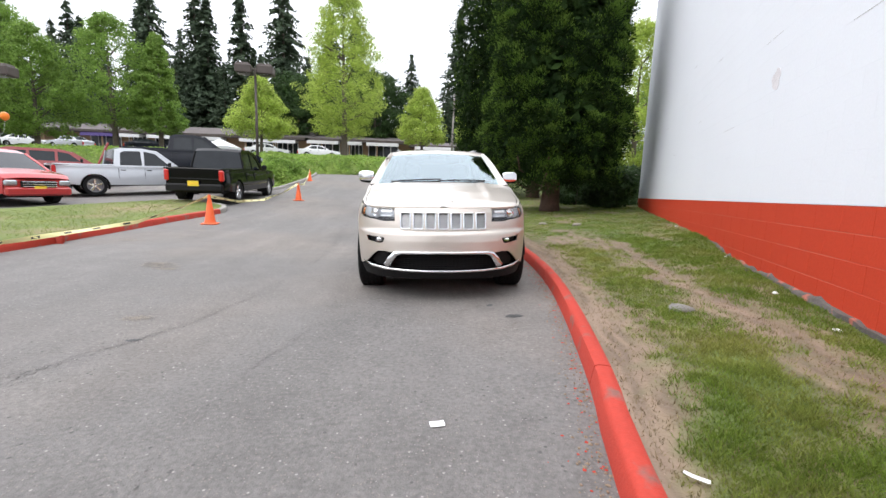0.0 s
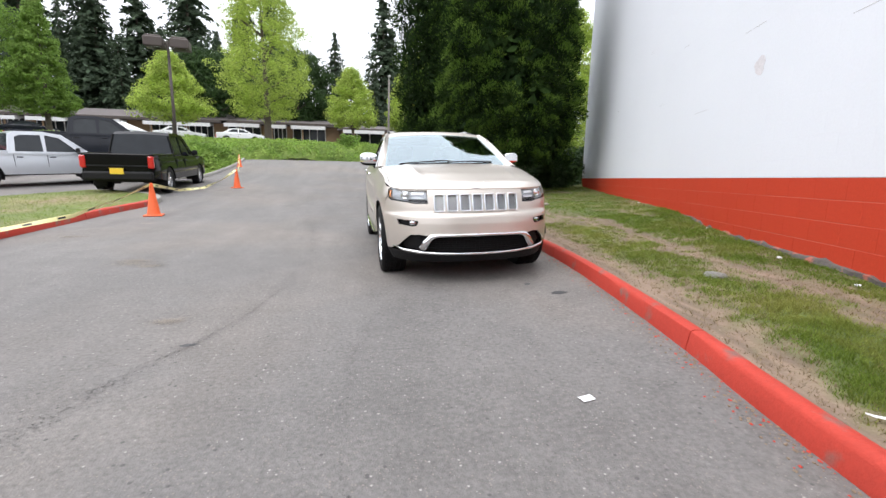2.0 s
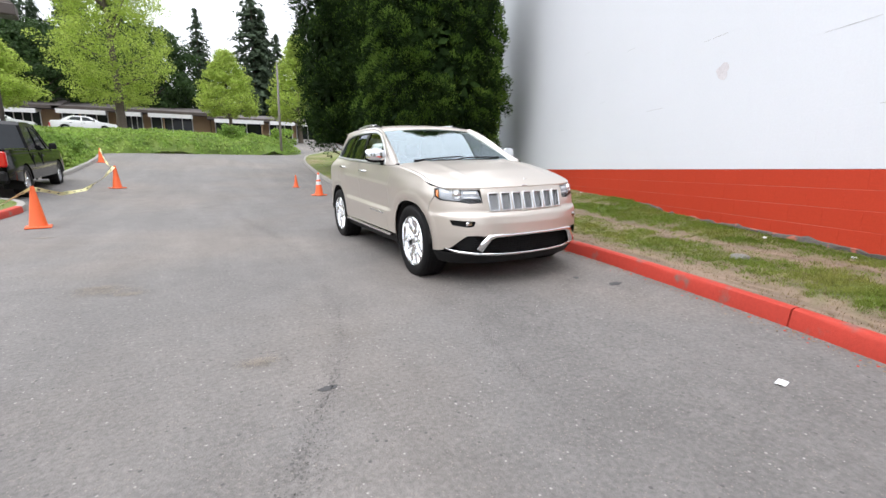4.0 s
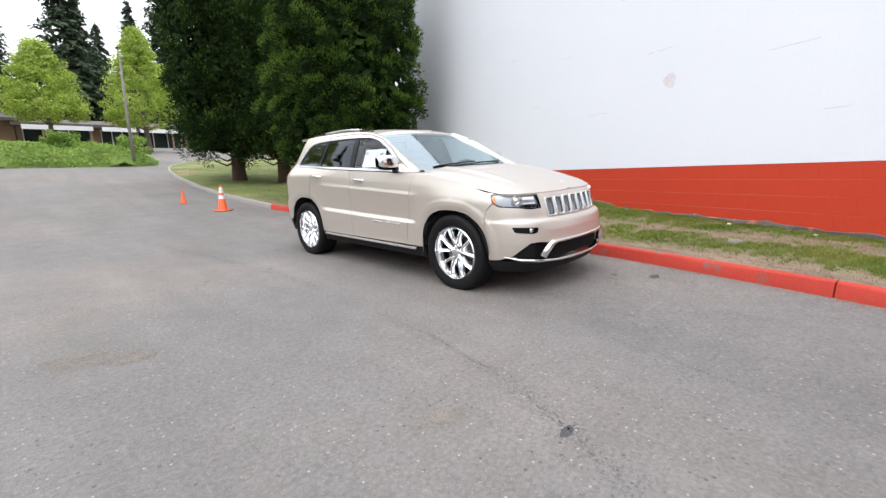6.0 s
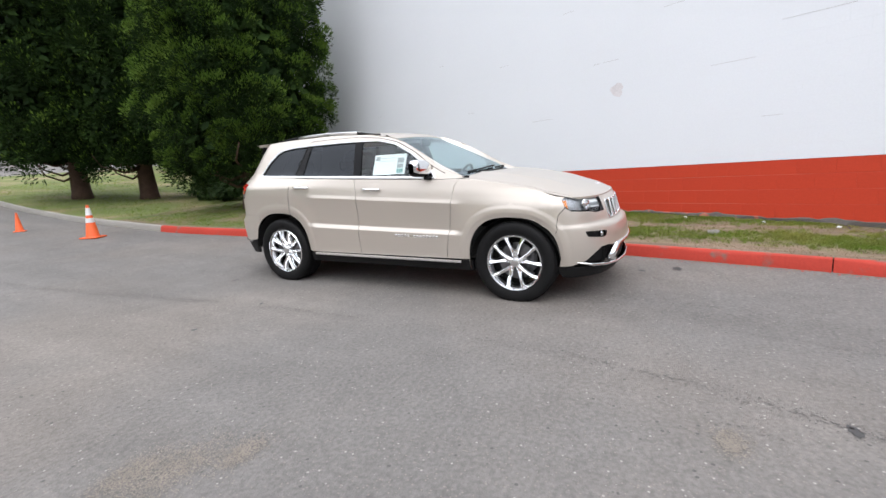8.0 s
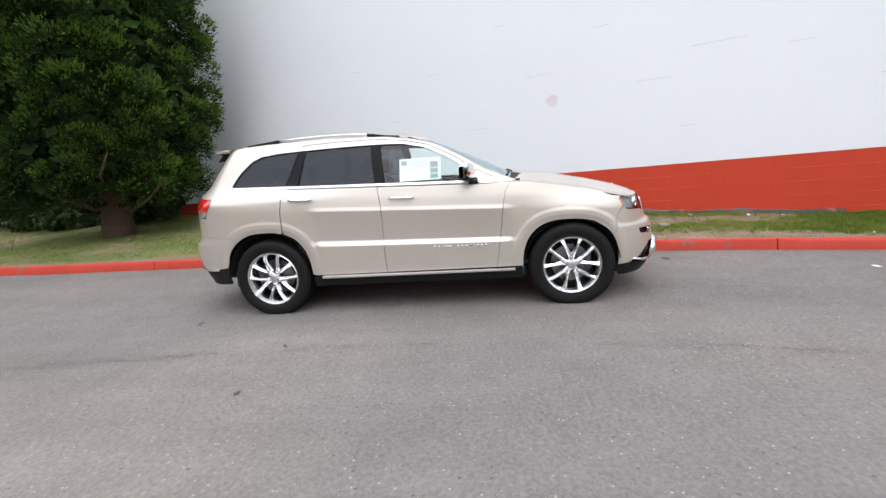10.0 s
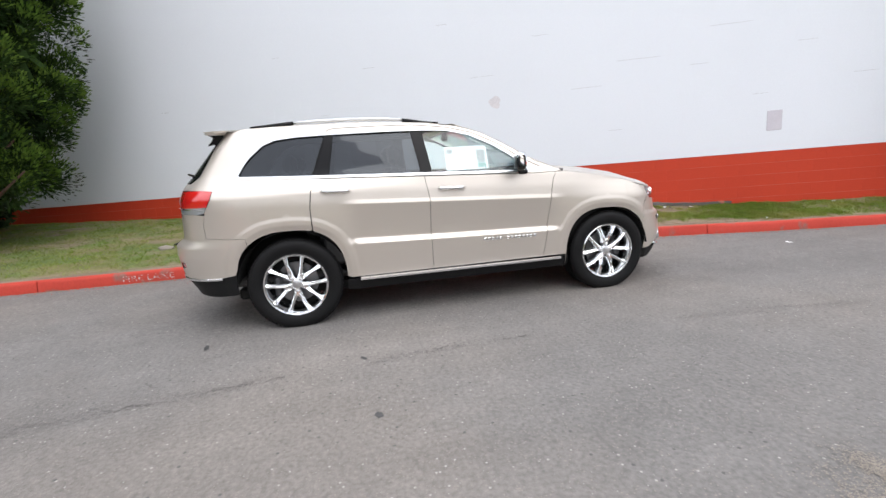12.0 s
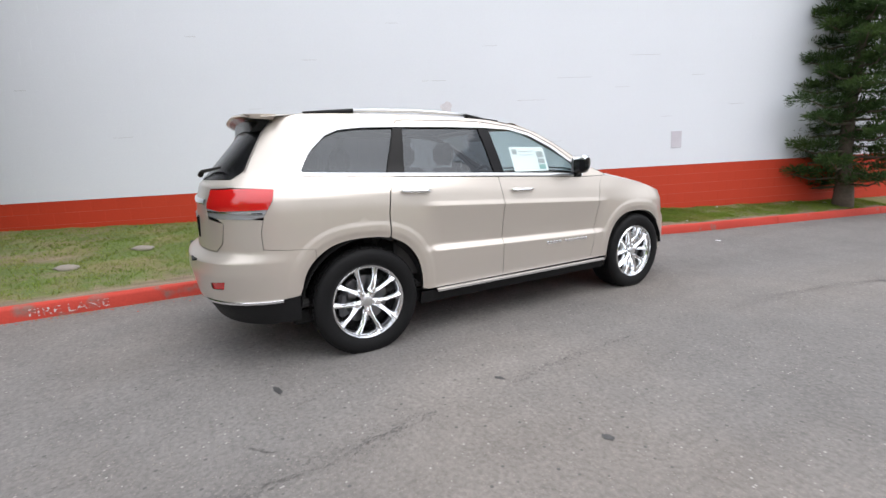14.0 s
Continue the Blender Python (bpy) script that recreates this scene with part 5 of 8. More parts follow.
for x, w in SLOTS:
    c = x + w / 2
    frame_g, mesh_g = Geo(), Geo()
    loop = rounded([(c - w / 2, grille_bot), (c + w / 2, grille_bot), (c + w / 2, grille_top), (c - w / 2, grille_top)], 0.014, 3)
    pts3 = [(a, fy(a, b) - 0.004, b) for a, b in loop]
    frame_g.tube(pts3 + [pts3[0], pts3[1]], 0.008, 8, caps=False)
    ob = part("grille_slot", frame_g, "chrome", car, "chrome ringed grille slot", smooth=180)
    for k in range(-3, 12):
        for dirn in (1, -1):
            x0, z0 = (c - w / 2, grille_bot + k * 0.024)
            p = []
            for q in np.linspace(0, 1, 4):
                zz = z0 + q * w * 0.75 if dirn > 0 else z0 + w * 0.75 - q * w * 0.75
                if grille_bot <= zz <= grille_top:
                    p.append((x0 + q * w, fy(x0 + q * w, 0.83) + 0.012 + (grille_bot - 0.748 + (zz - 0.83)) * 0.30, zz))
            if len(p) > 1:
                mesh_g.tube(p, 0.0024, 5)
    part("grille_mesh", mesh_g, "satin", ob, "bright honeycomb mesh")
g = Geo().box((0, -2.04, 0.84), (0.96, 0.20, 0.22), 0.01).box((0, -2.04, 0.42), (1.15, 0.30, 0.26), 0.01)
part("radiator_cavity", g, "dark", car)
# lower intake: black mesh, chrome brow and lip
g = Geo()
for z in np.arange(0.33, 0.515, 0.022):
    hw = 0.60
    g.tube([(x, fy(x, z) + 0.045, z) for x in np.linspace(-hw, hw, 15)], 0.005, 5)
for x in np.arange(-0.56, 0.57, 0.04):
    g.tube([(x, fy(x, z) + 0.047, z) for z in np.linspace(0.32, 0.515, 4)], 0.003, 4)
part("lower_grille", g, "plastic", car, "black lower grille mesh")
g = Geo()
brow = [(-0.575, 0.375), (-0.535, 0.44), (-0.485, 0.497), (-0.43, 0.507), (-0.2, 0.510), (0, 0.511), (0.2, 0.510), (0.43, 0.507), (0.485, 0.497), (0.535, 0.44), (0.575, 0.375)]
bp = [(x, fy(x, z) - 0.006, z) for x, z in brow]
g.tube(bp, [0.040, 0.038, 0.030, 0.018, 0.014, 0.014, 0.014, 0.018, 0.030, 0.038, 0.040], 10, flat=1.0)
lip = [(x, fy(x, z) - 0.008, z) for x, z in [(-0.84, 0.385), (-0.74, 0.352), (-0.60, 0.335), (-0.4, 0.325), (-0.2, 0.321), (0, 0.320), (0.2, 0.321), (0.4, 0.325), (0.60, 0.335), (0.74, 0.352), (0.84, 0.385)]]
g.tube(lip, [0.006, 0.014, 0.016, 0.013, 0.012, 0.012, 0.012, 0.013, 0.016, 0.014, 0.006], 8)
part("intake_trim", g, "chrome", car, "chrome lower intake moustache", smooth=180)
for s in (-1, 1):
    g = Geo()
    panel(g, [(uh(0.56, 0.36), 0.36), (uh(0.62, 0.50), 0.50), (uh(0.70, 0.50), 0.497), (uh(0.75, 0.45), 0.45), (uh(0.79, 0.395), 0.395), (uh(0.74, 0.36), 0.362)], s, -0.05, (), 0.03, 0)
    part("corner_intake", g, "plastic", car)
# headlamps
for s in (-1, 1):
    lamp = part("headlamp", (lambda g: (panel(g, HL, s, -0.034, (), 0.03, 0.0), g)[1])(Geo()), "lamp_grey", car, "headlamp with projector and amber corner", smooth=180)
    top = [(uy(-1.92, 0.95), 0.973), (uh(0.74, 0.95), 0.972), (uh(0.54, 0.94), 0.962), (uh(0.53, 0.90), 0.905), (uh(0.55, 0.865), 0.865), (uh(0.70, 0.87), 0.872), (uy(-1.95, 0.88), 0.885)]
    part("reflector", (lambda g: (panel(g, top, s, -0.030, (), 0.03, 0.01), g)[1])(Geo()), "lamp_grey", lamp, smooth=180)
    part("corner_reflector", (lambda g: (panel(g, [(uy(-1.895, 0.95), 0.956), (uy(-1.922, 0.95), 0.958), (uy(-1.938, 0.91), 0.91), (uy(-1.943, 0.88), 0.883), (uy(-1.918, 0.89), 0.905)], s, -0.016, (), 0.02, 0.008), g)[1])(Geo()), "amber", lamp, "amber corner reflector", smooth=180)
    g = Geo()
    for k, xx in enumerate((0.72,)):
        c = chart(uh(xx, 0.912), 0.912, s, -0.018)
        g.lathe([(0.046, 0.0), (0.044, 0.016), (0.036, 0.018), (0.034, 0.008), (0.026, 0.014), (0.014, 0.020), (0.0, 0.022)], 20, "z", Matrix.Translation(tuple(c)) @ pose(0, 0, 0, 90, 0, 28 * s))
    part("lamp_skirt", (lambda g: (panel(g, [(uh(0.51, 0.84), 0.841), (uh(0.515, 0.865), 0.867), (uh(0.69, 0.87), 0.870), (uh(0.70, 0.853), 0.854), (uh(0.62, 0.837), 0.837)], s, -0.026, (), 0.03, 0.008), g)[1])(Geo()), "gloss_black", lamp, smooth=180)
    part("projector", g, "chrome", lamp, smooth=60)
    g = Geo()
    ribbon(g, [(uh(0.545, 0.925), 0.925), (uh(0.66, 0.925), 0.928)], s, -0.026, 0.026, 0.01)
    ribbon(g, [(uh(0.545, 0.880), 0.878), (uh(0.66, 0.880), 0.882)], s, -0.026, 0.012, 0.01)
    part("light_guide", g, "white_strip", lamp, smooth=40, fix=True)
    ob = part("lamp_lens", (lambda g: (panel(g, HL, s, -0.004, (), 0.03, 0.0), g)[1])(Geo()), "lens_clear", lamp, "clear lens", smooth=180)
    ob.visible_shadow = False

# bonnet: a crowned sheet from the nose back to the screen
EDGE = [(uy(-1.95, 0.975), 0.980), (uy(-1.88, 0.99), 0.998), (-1.75, 1.035), (-1.60, 1.068), (-1.40, 1.105), (-1.20, 1.135), (-1.05, 1.158), (-0.94, 1.170)]
EP = np.array([chart(a, b, 1) for a, b in EDGE])
EB = np.linspace(0, 1, 8)
BZ = smooth_table([0, 0.05, 0.15, 0.4, 0.7, 1.0], [0.966, 1.000, 1.046, 1.122, 1.182, 1.212], 0.06)
NOSE_X = np.linspace(0, float(EP[0, 0]), 40)
NOSE_Y = np.array([fy(x, 0.968) for x in NOSE_X])


def bonnet(a, b, side=1, off=0.0):
    """a: 0 middle to 1 edge; b: 0 nose to 1 cowl."""
    a, b = np.asarray(a, float), np.asarray(b, float)
    sgn, r = np.sign(a), np.abs(a)
    ex, ey, ez = (np.interp(b, EB, EP[:, k]) for k in range(3))
    cy = NOSE_Y[0] + (-1.075 - NOSE_Y[0]) * b
    y = cy + (ey - cy) * r**2.2
    res = np.interp(r * EP[0, 0], NOSE_X, NOSE_Y) - (NOSE_Y[0] + (EP[0, 1] - NOSE_Y[0]) * r**2.2)
    y = y + res * (1 - b)**3
    z_mid = np.interp(b, *BZ)
    z = z_mid + (ez - z_mid) * (0.45 * r**2.2 + 0.55 * r**7)
    crease = 0.012 * np.exp(-((r - 0.60) / 0.05)**2) * smoothstep(0.1, 0.4, b)
    return np.stack([sgn * ex * r, y, z + crease + off], -1)


def bonnet_sheet(a0, a1, na, nb, b0=0.0, b1=1.0):
    A = np.linspace(a0, a1, na)
    return [[tuple(p) for p in bonnet(A, np.full(na, b))] for b in np.concatenate([np.linspace(b0, b0 + 0.15 * (b1 - b0), 10), np.linspace(b0 + 0.15 * (b1 - b0), b1, nb)[1:]])]


rows = bonnet_sheet(-0.955, 0.955, 61, 30)
g = Geo().grid(rows)
edge = [r[0] for r in rows] + rows[-1][1:] + [r[-1] for r in rows[::-1]][1:] + rows[0][::-1][1:-1]
low = [(x * 0.995, y, z - 0.02) for x, y, z in edge]
n = len(edge)
part("bonnet", g, "paint_gold", car, smooth=180, fix=True)
part("bonnet_edge", Geo().add(edge + low, [(i, (i + 1) % n, n + (i + 1) % n, n + i) for i in range(n)]), "paint_gold", car, fix=True)
for s in (-1, 1):
    part("wing_top", Geo().grid(bonnet_sheet(0.962 * s, 1.0 * s, 6, 30)), "paint_gold", car, smooth=180, fix=True)
part("nose_badge", Geo().box((0, -2.19, 0.980), (0.07, 0.008, 0.012), 0.003), "satin", car, "small chrome nose emblem bar")
part("bonnet_emblem", Geo().box((0.10, -2.06, 1.035), (0.02, 0.05, 0.004), 0.002), "chrome", car)

# windscreen, cowl, roof
def shield(a, b, side=1, off=0.0):
    a, b = np.asarray(a, float), np.asarray(b, float)
    y = -1.01 + b * 0.98 + 0.10 * a**2 * (1 - 0.25 * b)
    z = 1.205 + 0.468 * b + 0.014 * (1 - (2 * b - 1)**2) - 0.030 * a**2
    x = a * (0.805 - 0.155 * b)
    return np.stack([x, y, z + off], -1)


A = np.linspace(-1, 1, 33)
part("roof_header", Geo().grid([[tuple(p) for p in shield(A * 1.005, np.full(33, b), 1, o)] for b, o in ((0.893, -0.02), (0.893, 0.004), (0.92, 0.007), (0.955, 0.007), (0.99, 0.004))]), "paint_gold", car, smooth=60, fix=True)
ob = part("windscreen", Geo().grid([[tuple(p) for p in shield(A, np.full(33, b))] for b in np.linspace(0.0, 0.90, 22)]), "glass_shield", car, "clear windscreen reflecting pale sky", smooth=180)
ob.visible_shadow = False
A_LINE = np.array([(-0.985, 1.176), (-0.93, 1.200), (-0.74, 1.272), (-0.48, 1.436), (-0.26, 1.556), (-0.05, 1.626)])
for s in (-1, 1):
    rows = []
    for q in np.linspace(0, 1, 22):
        inner = shield(np.array(s * 1.0), np.array(q * 0.985))
        yy = A_LINE[0, 0] + (A_LINE[-1, 0] - A_LINE[0, 0]) * q
        outer = chart(yy, np.interp(yy, A_LINE[:, 0], A_LINE[:, 1]), s)
        rows.append([tuple(inner + (outer - inner) * k + np.array([0.012 * s, -0.010, 0.012]) * math.sin(math.pi * k) + np.array([0, 0, 0.003])) for k in np.linspace(-0.12, 1, 7)])
    part("screen_pillar", Geo().grid(rows), "paint_gold", car, smooth=180, fix=True)
part("cowl", Geo().grid([[(x, -1.13 + 0.20 * (x / 0.8)**2, 1.195 - 0.03 * (x / 0.8)**2) for x in np.linspace(-0.86, 0.86, 21)], [(x, -0.985 + 0.16 * (x / 0.8)**2, 1.222 - 0.03 * (x / 0.8)**2) for x in np.linspace(-0.82, 0.82, 21)]]), "plastic", car, smooth=180)
for x0, x1 in ((-0.62, 0.02), (-0.02, 0.60)):
    part("wiper", Geo().tube([(x, -0.985 + 0.13 * (x / 0.8)**2 + 0.007 * k, 1.236 - 0.03 * (x / 0.8)**2 + 0.004 * k) for k, x in enumerate(np.linspace(x0, x1, 6))], 0.009, 6), "plastic", car, "black windscreen wiper")
RC = smooth_table([-0.16, 0.0, 0.2, 0.8, 1.5, 2.0, 2.05], [1.645, 1.674, 1.702, 1.730, 1.722, 1.694, 1.688], 0.12)
RE = smooth_table([-0.16, 0.0, 0.2, 0.8, 1.5, 1.75, 2.05], [1.596, 1.632, 1.664, 1.692, 1.688, 1.678, 1.645], 0.12)


def roof_row(y):
    ze, zc = np.interp(y, *RE), np.interp(y, *RC)
    xe = float(half_width(y, ze))
    lead = shield(np.linspace(-1, 1, 33), np.full(33, 0.985))
    k = float(1 - smoothstep(-0.04, 0.30, y))
    row = np.array([(xe * a, y, zc + (ze - zc) * (0.55 * a * a + 0.45 * abs(a)**6)) for a in np.linspace(-1, 1, 33)])
    ze0, zc0 = np.interp(-0.04, *RE), np.interp(-0.04, *RC)
    first = np.array([(float(half_width(-0.04, ze0)) * a, -0.04, zc0 + (ze0 - zc0) * (0.55 * a * a + 0.45 * abs(a)**6)) for a in np.linspace(-1, 1, 33)])
    move = lead - first
    move[:, 0] *= 0.0
    return [tuple(p) for p in row + move * k]


part("roof", Geo().grid([roof_row(y) for y in np.linspace(-0.04, 2.0, 44)]), "paint_gold", car, smooth=180, fix=True)
# the rear spoiler carries the roof on over the rear window, black beneath
SPX = np.linspace(-1, 1, 25)
crown = lambda a: 0.030 * a * a
back_edge = lambda a: 2.135 - 0.075 * a**4
rows = [[(0.565 * a, 1.90, 1.706 - crown(a)), (0.565 * a, 2.00, 1.706 - crown(a)), (0.565 * a, 2.09, 1.702 - crown(a)), (0.560 * a, back_edge(a), 1.694 - crown(a)), (0.558 * a, back_edge(a) + 0.008, 1.684 - crown(a)), (0.555 * a, back_edge(a), 1.676 - crown(a)), (0.55 * a, 1.92, 1.672 - crown(a))] for a in SPX]
g = Geo().grid(rows)
for end in (rows[0], rows[-1]):
    g.add(end, [tuple(range(7))])
spoiler = part("spoiler", g, "paint_gold", car, smooth=50, fix=True)
rows = [[(0.548 * a, back_edge(a) - 0.012, 1.674 - crown(a)), (0.545 * a, back_edge(a) - 0.05, 1.652 - crown(a)), (0.54 * a, 2.075, 1.588 - crown(a)), (0.54 * a, 1.99, 1.600 - crown(a)), (0.545 * a, 1.94, 1.672 - crown(a))] for a in SPX]
g = Geo().grid(rows)
for end in (rows[0], rows[-1]):
    g.add(end, [tuple(range(5))])
part("spoiler_underside", g, "gloss_black", spoiler, "black spoiler underside and end plates", smooth=40, fix=True)
for s in (-1, 1):
    rail = part("roof_rail", Geo().tube([(s * (float(half_width(y, np.interp(y, *RE))) - 0.055), y, float(np.interp(y, *RE)) + dz) for y, dz in ((1.40, 0.026), (1.2, 0.033), (0.9, 0.036), (0.6, 0.035), (0.38, 0.030))], [0.012, 0.014, 0.014, 0.014, 0.012], 8), "satin", car, "bright metal roof rail with black feet", smooth=180)
    for ya, yb in ((1.72, 1.36), (0.10, 0.42)):
        part("rail_foot", Geo().tube([(s * (float(half_width(ya, np.interp(ya, *RE))) - 0.05), ya, float(np.interp(ya, *RE)) + 0.016), (s * (float(half_width(ya, np.interp(ya, *RE))) - 0.052), ya + (yb - ya) * 0.45, float(np.interp(ya, *RE)) + 0.021), (s * (float(half_width(yb, np.interp(yb, *RE))) - 0.055), yb, float(np.interp(yb, *RE)) + 0.028)], [0.006, 0.017, 0.016], 8), "plastic", rail, "black rail foot", smooth=180)

# tailgate, rear bumper, lamps
gate = [(ur(0, 0.80), 0.800), (ur(0.60, 0.80), 0.800), (ur(0.66, 0.85), 0.85), (ur(0.68, 0.98), 0.985), (ur(0.52, 1.0), 1.004), (ur(0.49, 1.05), 1.06), (ur(0.49, 1.2), 1.198), (ur(0.72, 1.21), 1.208), (gate_u(1.3) + 0.008, 1.30), (gate_u(1.45) + 0.008, 1.45), (gate_u(1.6) + 0.008, 1.60), (gate_u(1.65) + 0.008, 1.648), (ur(0, 1.65), 1.655)]
both("tailgate", gate, "paint_gold", car, joined=True)
win = [(ur(0.0, 1.26), 1.252), (ur(0.62, 1.26), 1.258), (gate_u(1.31) + 0.022, 1.31), (gate_u(1.42) + 0.022, 1.42), (gate_u(1.54) + 0.022, 1.54), (gate_u(1.62) + 0.04, 1.625), (ur(0.0, 1.63), 1.635)]
both("rear_window", win, "gloss_black", car, off=0.006, joined=True, label="dark tinted rear window")
part("rear_wiper", Geo().tube([(0.02, 2.375, 1.285), (-0.05, 2.36, 1.31), (-0.50, 2.27, 1.335)], [0.022, 0.014, 0.008], 6), "plastic", car, "black rear wiper")
part("tailgate_bar", (lambda g: (ribbon(g, [(ur(0.46, 1.10), 1.115), (ur(0.0, 1.10), 1.115)], -1, 0, 0.035, 0.012), ribbon(g, [(ur(0.46, 1.10), 1.115), (ur(0.0, 1.10), 1.115)], 1, 0, 0.035, 0.012), g)[2])(Geo()), "chrome", car, "chrome tailgate bar", smooth=40, fix=True)
for s in (-1, 1):
    lamp = part("tail_lamp", (lambda g: (panel(g, TL, s, 0.006, (), 0.03, 0.02), g)[1])(Geo()), "red_lens", car, "red tail lamp with clear lower lens", smooth=180)
    part("lamp_lower", (lambda g: (panel(g, TL2, s, 0.003, (), 0.03, 0.02), g)[1])(Geo()), "lamp_grey", lamp, "clear chrome lower lamp", smooth=180)
    g = Geo()
    ribbon(g, [(uy(2.09, 1.04), 1.050), (ur(0.52, 1.04), 1.055)], s, 0.004, 0.012, 0.006)
    part("lamp_trim", g, "chrome", lamp, smooth=40, fix=True)
rb = [(1.803, 0.7985), (SEAM_R[0] + 0.003, SEAM_R[1] - 0.004)] + [p for p in opening_r[::-1][::-1] if p[0] > 1.80 and p[1] > 0.52] + [(1.908, 0.505), (uy(2.10, 0.48), 0.478), (ur(0.70, 0.46), 0.468), (ur(0.0, 0.46), 0.462), (ur(0.0, 0.79), 0.796), (ur(0.605, 0.79), 0.796), (ur(0.665, 0.85), 0.85), (ur(0.684, 0.98), 0.982), TL2[5], TL2[4], (uy(2.092, 1.0), 1.006), (uy(2.113, 0.9), 0.92), (uy(2.108, 0.82), 0.8195), (uy(2.0, 0.80), 0.8098)]
RFOG = rounded([(ur(0.72, 0.58), 0.615), (ur(0.60, 0.58), 0.600), (ur(0.60, 0.56), 0.555), (ur(0.70, 0.56), 0.560)], 0.01)
both("rear_bumper", rb, "paint_gold", car, holes=[RFOG], joined=True)
both("rear_reflector", RFOG, "red_lens", car, off=-0.006, flange=0)
both("rear_valance", [(1.905, 0.50), (1.93, 0.33), (uy(2.10, 0.32), 0.315), (ur(0.6, 0.32), 0.315), (ur(0, 0.32), 0.325), (ur(0, 0.46), 0.458), (ur(0.70, 0.46), 0.462), (uy(2.10, 0.47), 0.472)], "plastic", car, off=-0.008, joined=True, label="black lower rear bumper")
for s in (-1, 1):
    g = Geo()
    ribbon(g, [(uy(2.02, 0.475), 0.478), (ur(0.70, 0.46), 0.468), (ur(0.50, 0.46), 0.462)], s, 0.0, 0.024, 0.010)
    part("rear_bumper_strip", g, "chrome", car, smooth=40, fix=True)
part("bumper_step", Geo().box((0, 2.46, 0.735), (0.9, 0.09, 0.012), 0.004), "plastic", car)
part("plate_recess", Geo().box((0, 2.425, 0.93), (0.50, 0.03, 0.16), 0.01), "gloss_black", car)
# dark inner shell, floor and wheel housings
for s in (-1, 1):
    g = Geo()
    for y0, y1, z0, z1 in ((-1.02, 1.0, 0.28, 1.19), (1.93, 2.30, 0.42, 1.17), (-1.95, -1.88, 0.42, 0.95)):
        n_ = max(2, int((y1 - y0) / 0.08))
        uu = np.linspace(y0, y1, n_)
        g.grid([[tuple(p) for p in chart(uu, np.full(n_, z), s, -0.035)] for z in np.linspace(z0, z1, 8)])
    part("inner_shell", g, "dark", car)
    for hub, rad in ((HUB_F, 0.43), (HUB_R, 0.46)):
        g = Geo()
        rows = []
        for a in np.linspace(6, 174, 22):
            rows.append([(s * x, hub + rad * math.cos(radians(a)), HUB_Z + rad * math.sin(radians(a))) for x in (0.93, 0.60)])
        g.grid(rows)
        g.add([(s * 0.60, hub + rad * math.cos(radians(a)), HUB_Z + rad * math.sin(radians(a))) for a in np.linspace(6, 174, 22)], [tuple(range(22))])
        part("wheel_housing", g, "dark", car)
part("floor_pan", Geo().box((0, 0, 0.30), (1.55, 3.9, 0.10), 0.02).box((0, 0, 0.24), (0.5, 3.6, 0.08), 0.02), "dark", car)
part("axle", Geo().tube([(-0.8, HUB_F, 0.36), (0.8, HUB_F, 0.36)], 0.04, 8).tube([(-0.8, HUB_R, 0.36), (0.8, HUB_R, 0.36)], 0.045, 8), "darkmetal", car)
g = Geo()
n_ = 30
for s in (-1, 1):
    uu = np.linspace(YC_R + 0.2, YC_R + LEN_R, n_)
    g.grid([[tuple(p) for p in chart(uu, np.full(n_, z), s, -0.05)] for z in np.linspace(0.4, 1.2, 6)])
part("rear_inner_shell", g, "dark", car)

# cabin
part("dashboard", Geo().box((0, -0.70, 1.06), (1.50, 0.50, 0.26), 0.06).box((0.0, -0.86, 1.14), (1.48, 0.30, 0.10), 0.04), "leather", car)
for ob, s in zip(doors_f, (-1, 1)):
    part("door_lining", Geo().box((s * 0.80, -0.2, 0.82), (0.06, 1.2, 0.62), 0.02), "leather", ob)
for ob, s in zip(doors_r, (-1, 1)):
    part("door_lining", Geo().box((s * 0.80, 0.75, 0.82), (0.06, 0.9, 0.66), 0.02), "leather", ob)
part("cabin_floor", Geo().box((0, 0.5, 0.40), (1.6, 3.4, 0.06), 0.02), "leather", car)
part("headlining", Geo().grid([[(x * 0.93, y, z - 0.035) for x, y, z in roof_row(y)] for y in np.linspace(0.0, 1.95, 14)]), "leather", car)


def seat(x, y, w, back_h, tilt=14):
    s = part("seat", Geo().box((x, y - 0.05, 0.66), (w, 0.52, 0.20), 0.06), "leather", car, "dark leather seat")
    part("seat_back", Geo().box((0, 0, back_h / 2), (w, 0.15, back_h), 0.06, Matrix.Translation((x, y + 0.22, 0.68)) @ pose(0, 0, 0, -tilt, 0, 0)), "leather", s)
    for hx in ((x,) if w < 0.8 else (x - 0.4, x + 0.4)):
        part("headrest", Geo().box((0, 0, 0), (0.27, 0.11, 0.19), 0.05, Matrix.Translation((hx, y + 0.22 + math.sin(radians(tilt)) * (back_h + 0.12), 0.68 + back_h + 0.10))), "leather", s)


seat(-0.38, 0.10, 0.52, 0.62)
seat(0.38, 0.10, 0.52, 0.62)
seat(0.0, 1.05, 1.30, 0.58)
wheel_m = Matrix.Translation((0.38, -0.42, 1.10)) @ pose(0, 0, 0, -65, 0, 0)
part("steering_wheel", Geo().tube([wheel_m @ Vector((0.19 * math.cos(a), 0.19 * math.sin(a), 0)) for a in np.linspace(0, 6.2832, 25)], 0.016, 8, caps=False).tube([wheel_m @ Vector((-0.18, 0, 0)), wheel_m @ Vector((0.18, 0, 0))], 0.02, 6).ball(tuple(wheel_m.translation), 0.06, 10, 6), "leather", car, smooth=180)
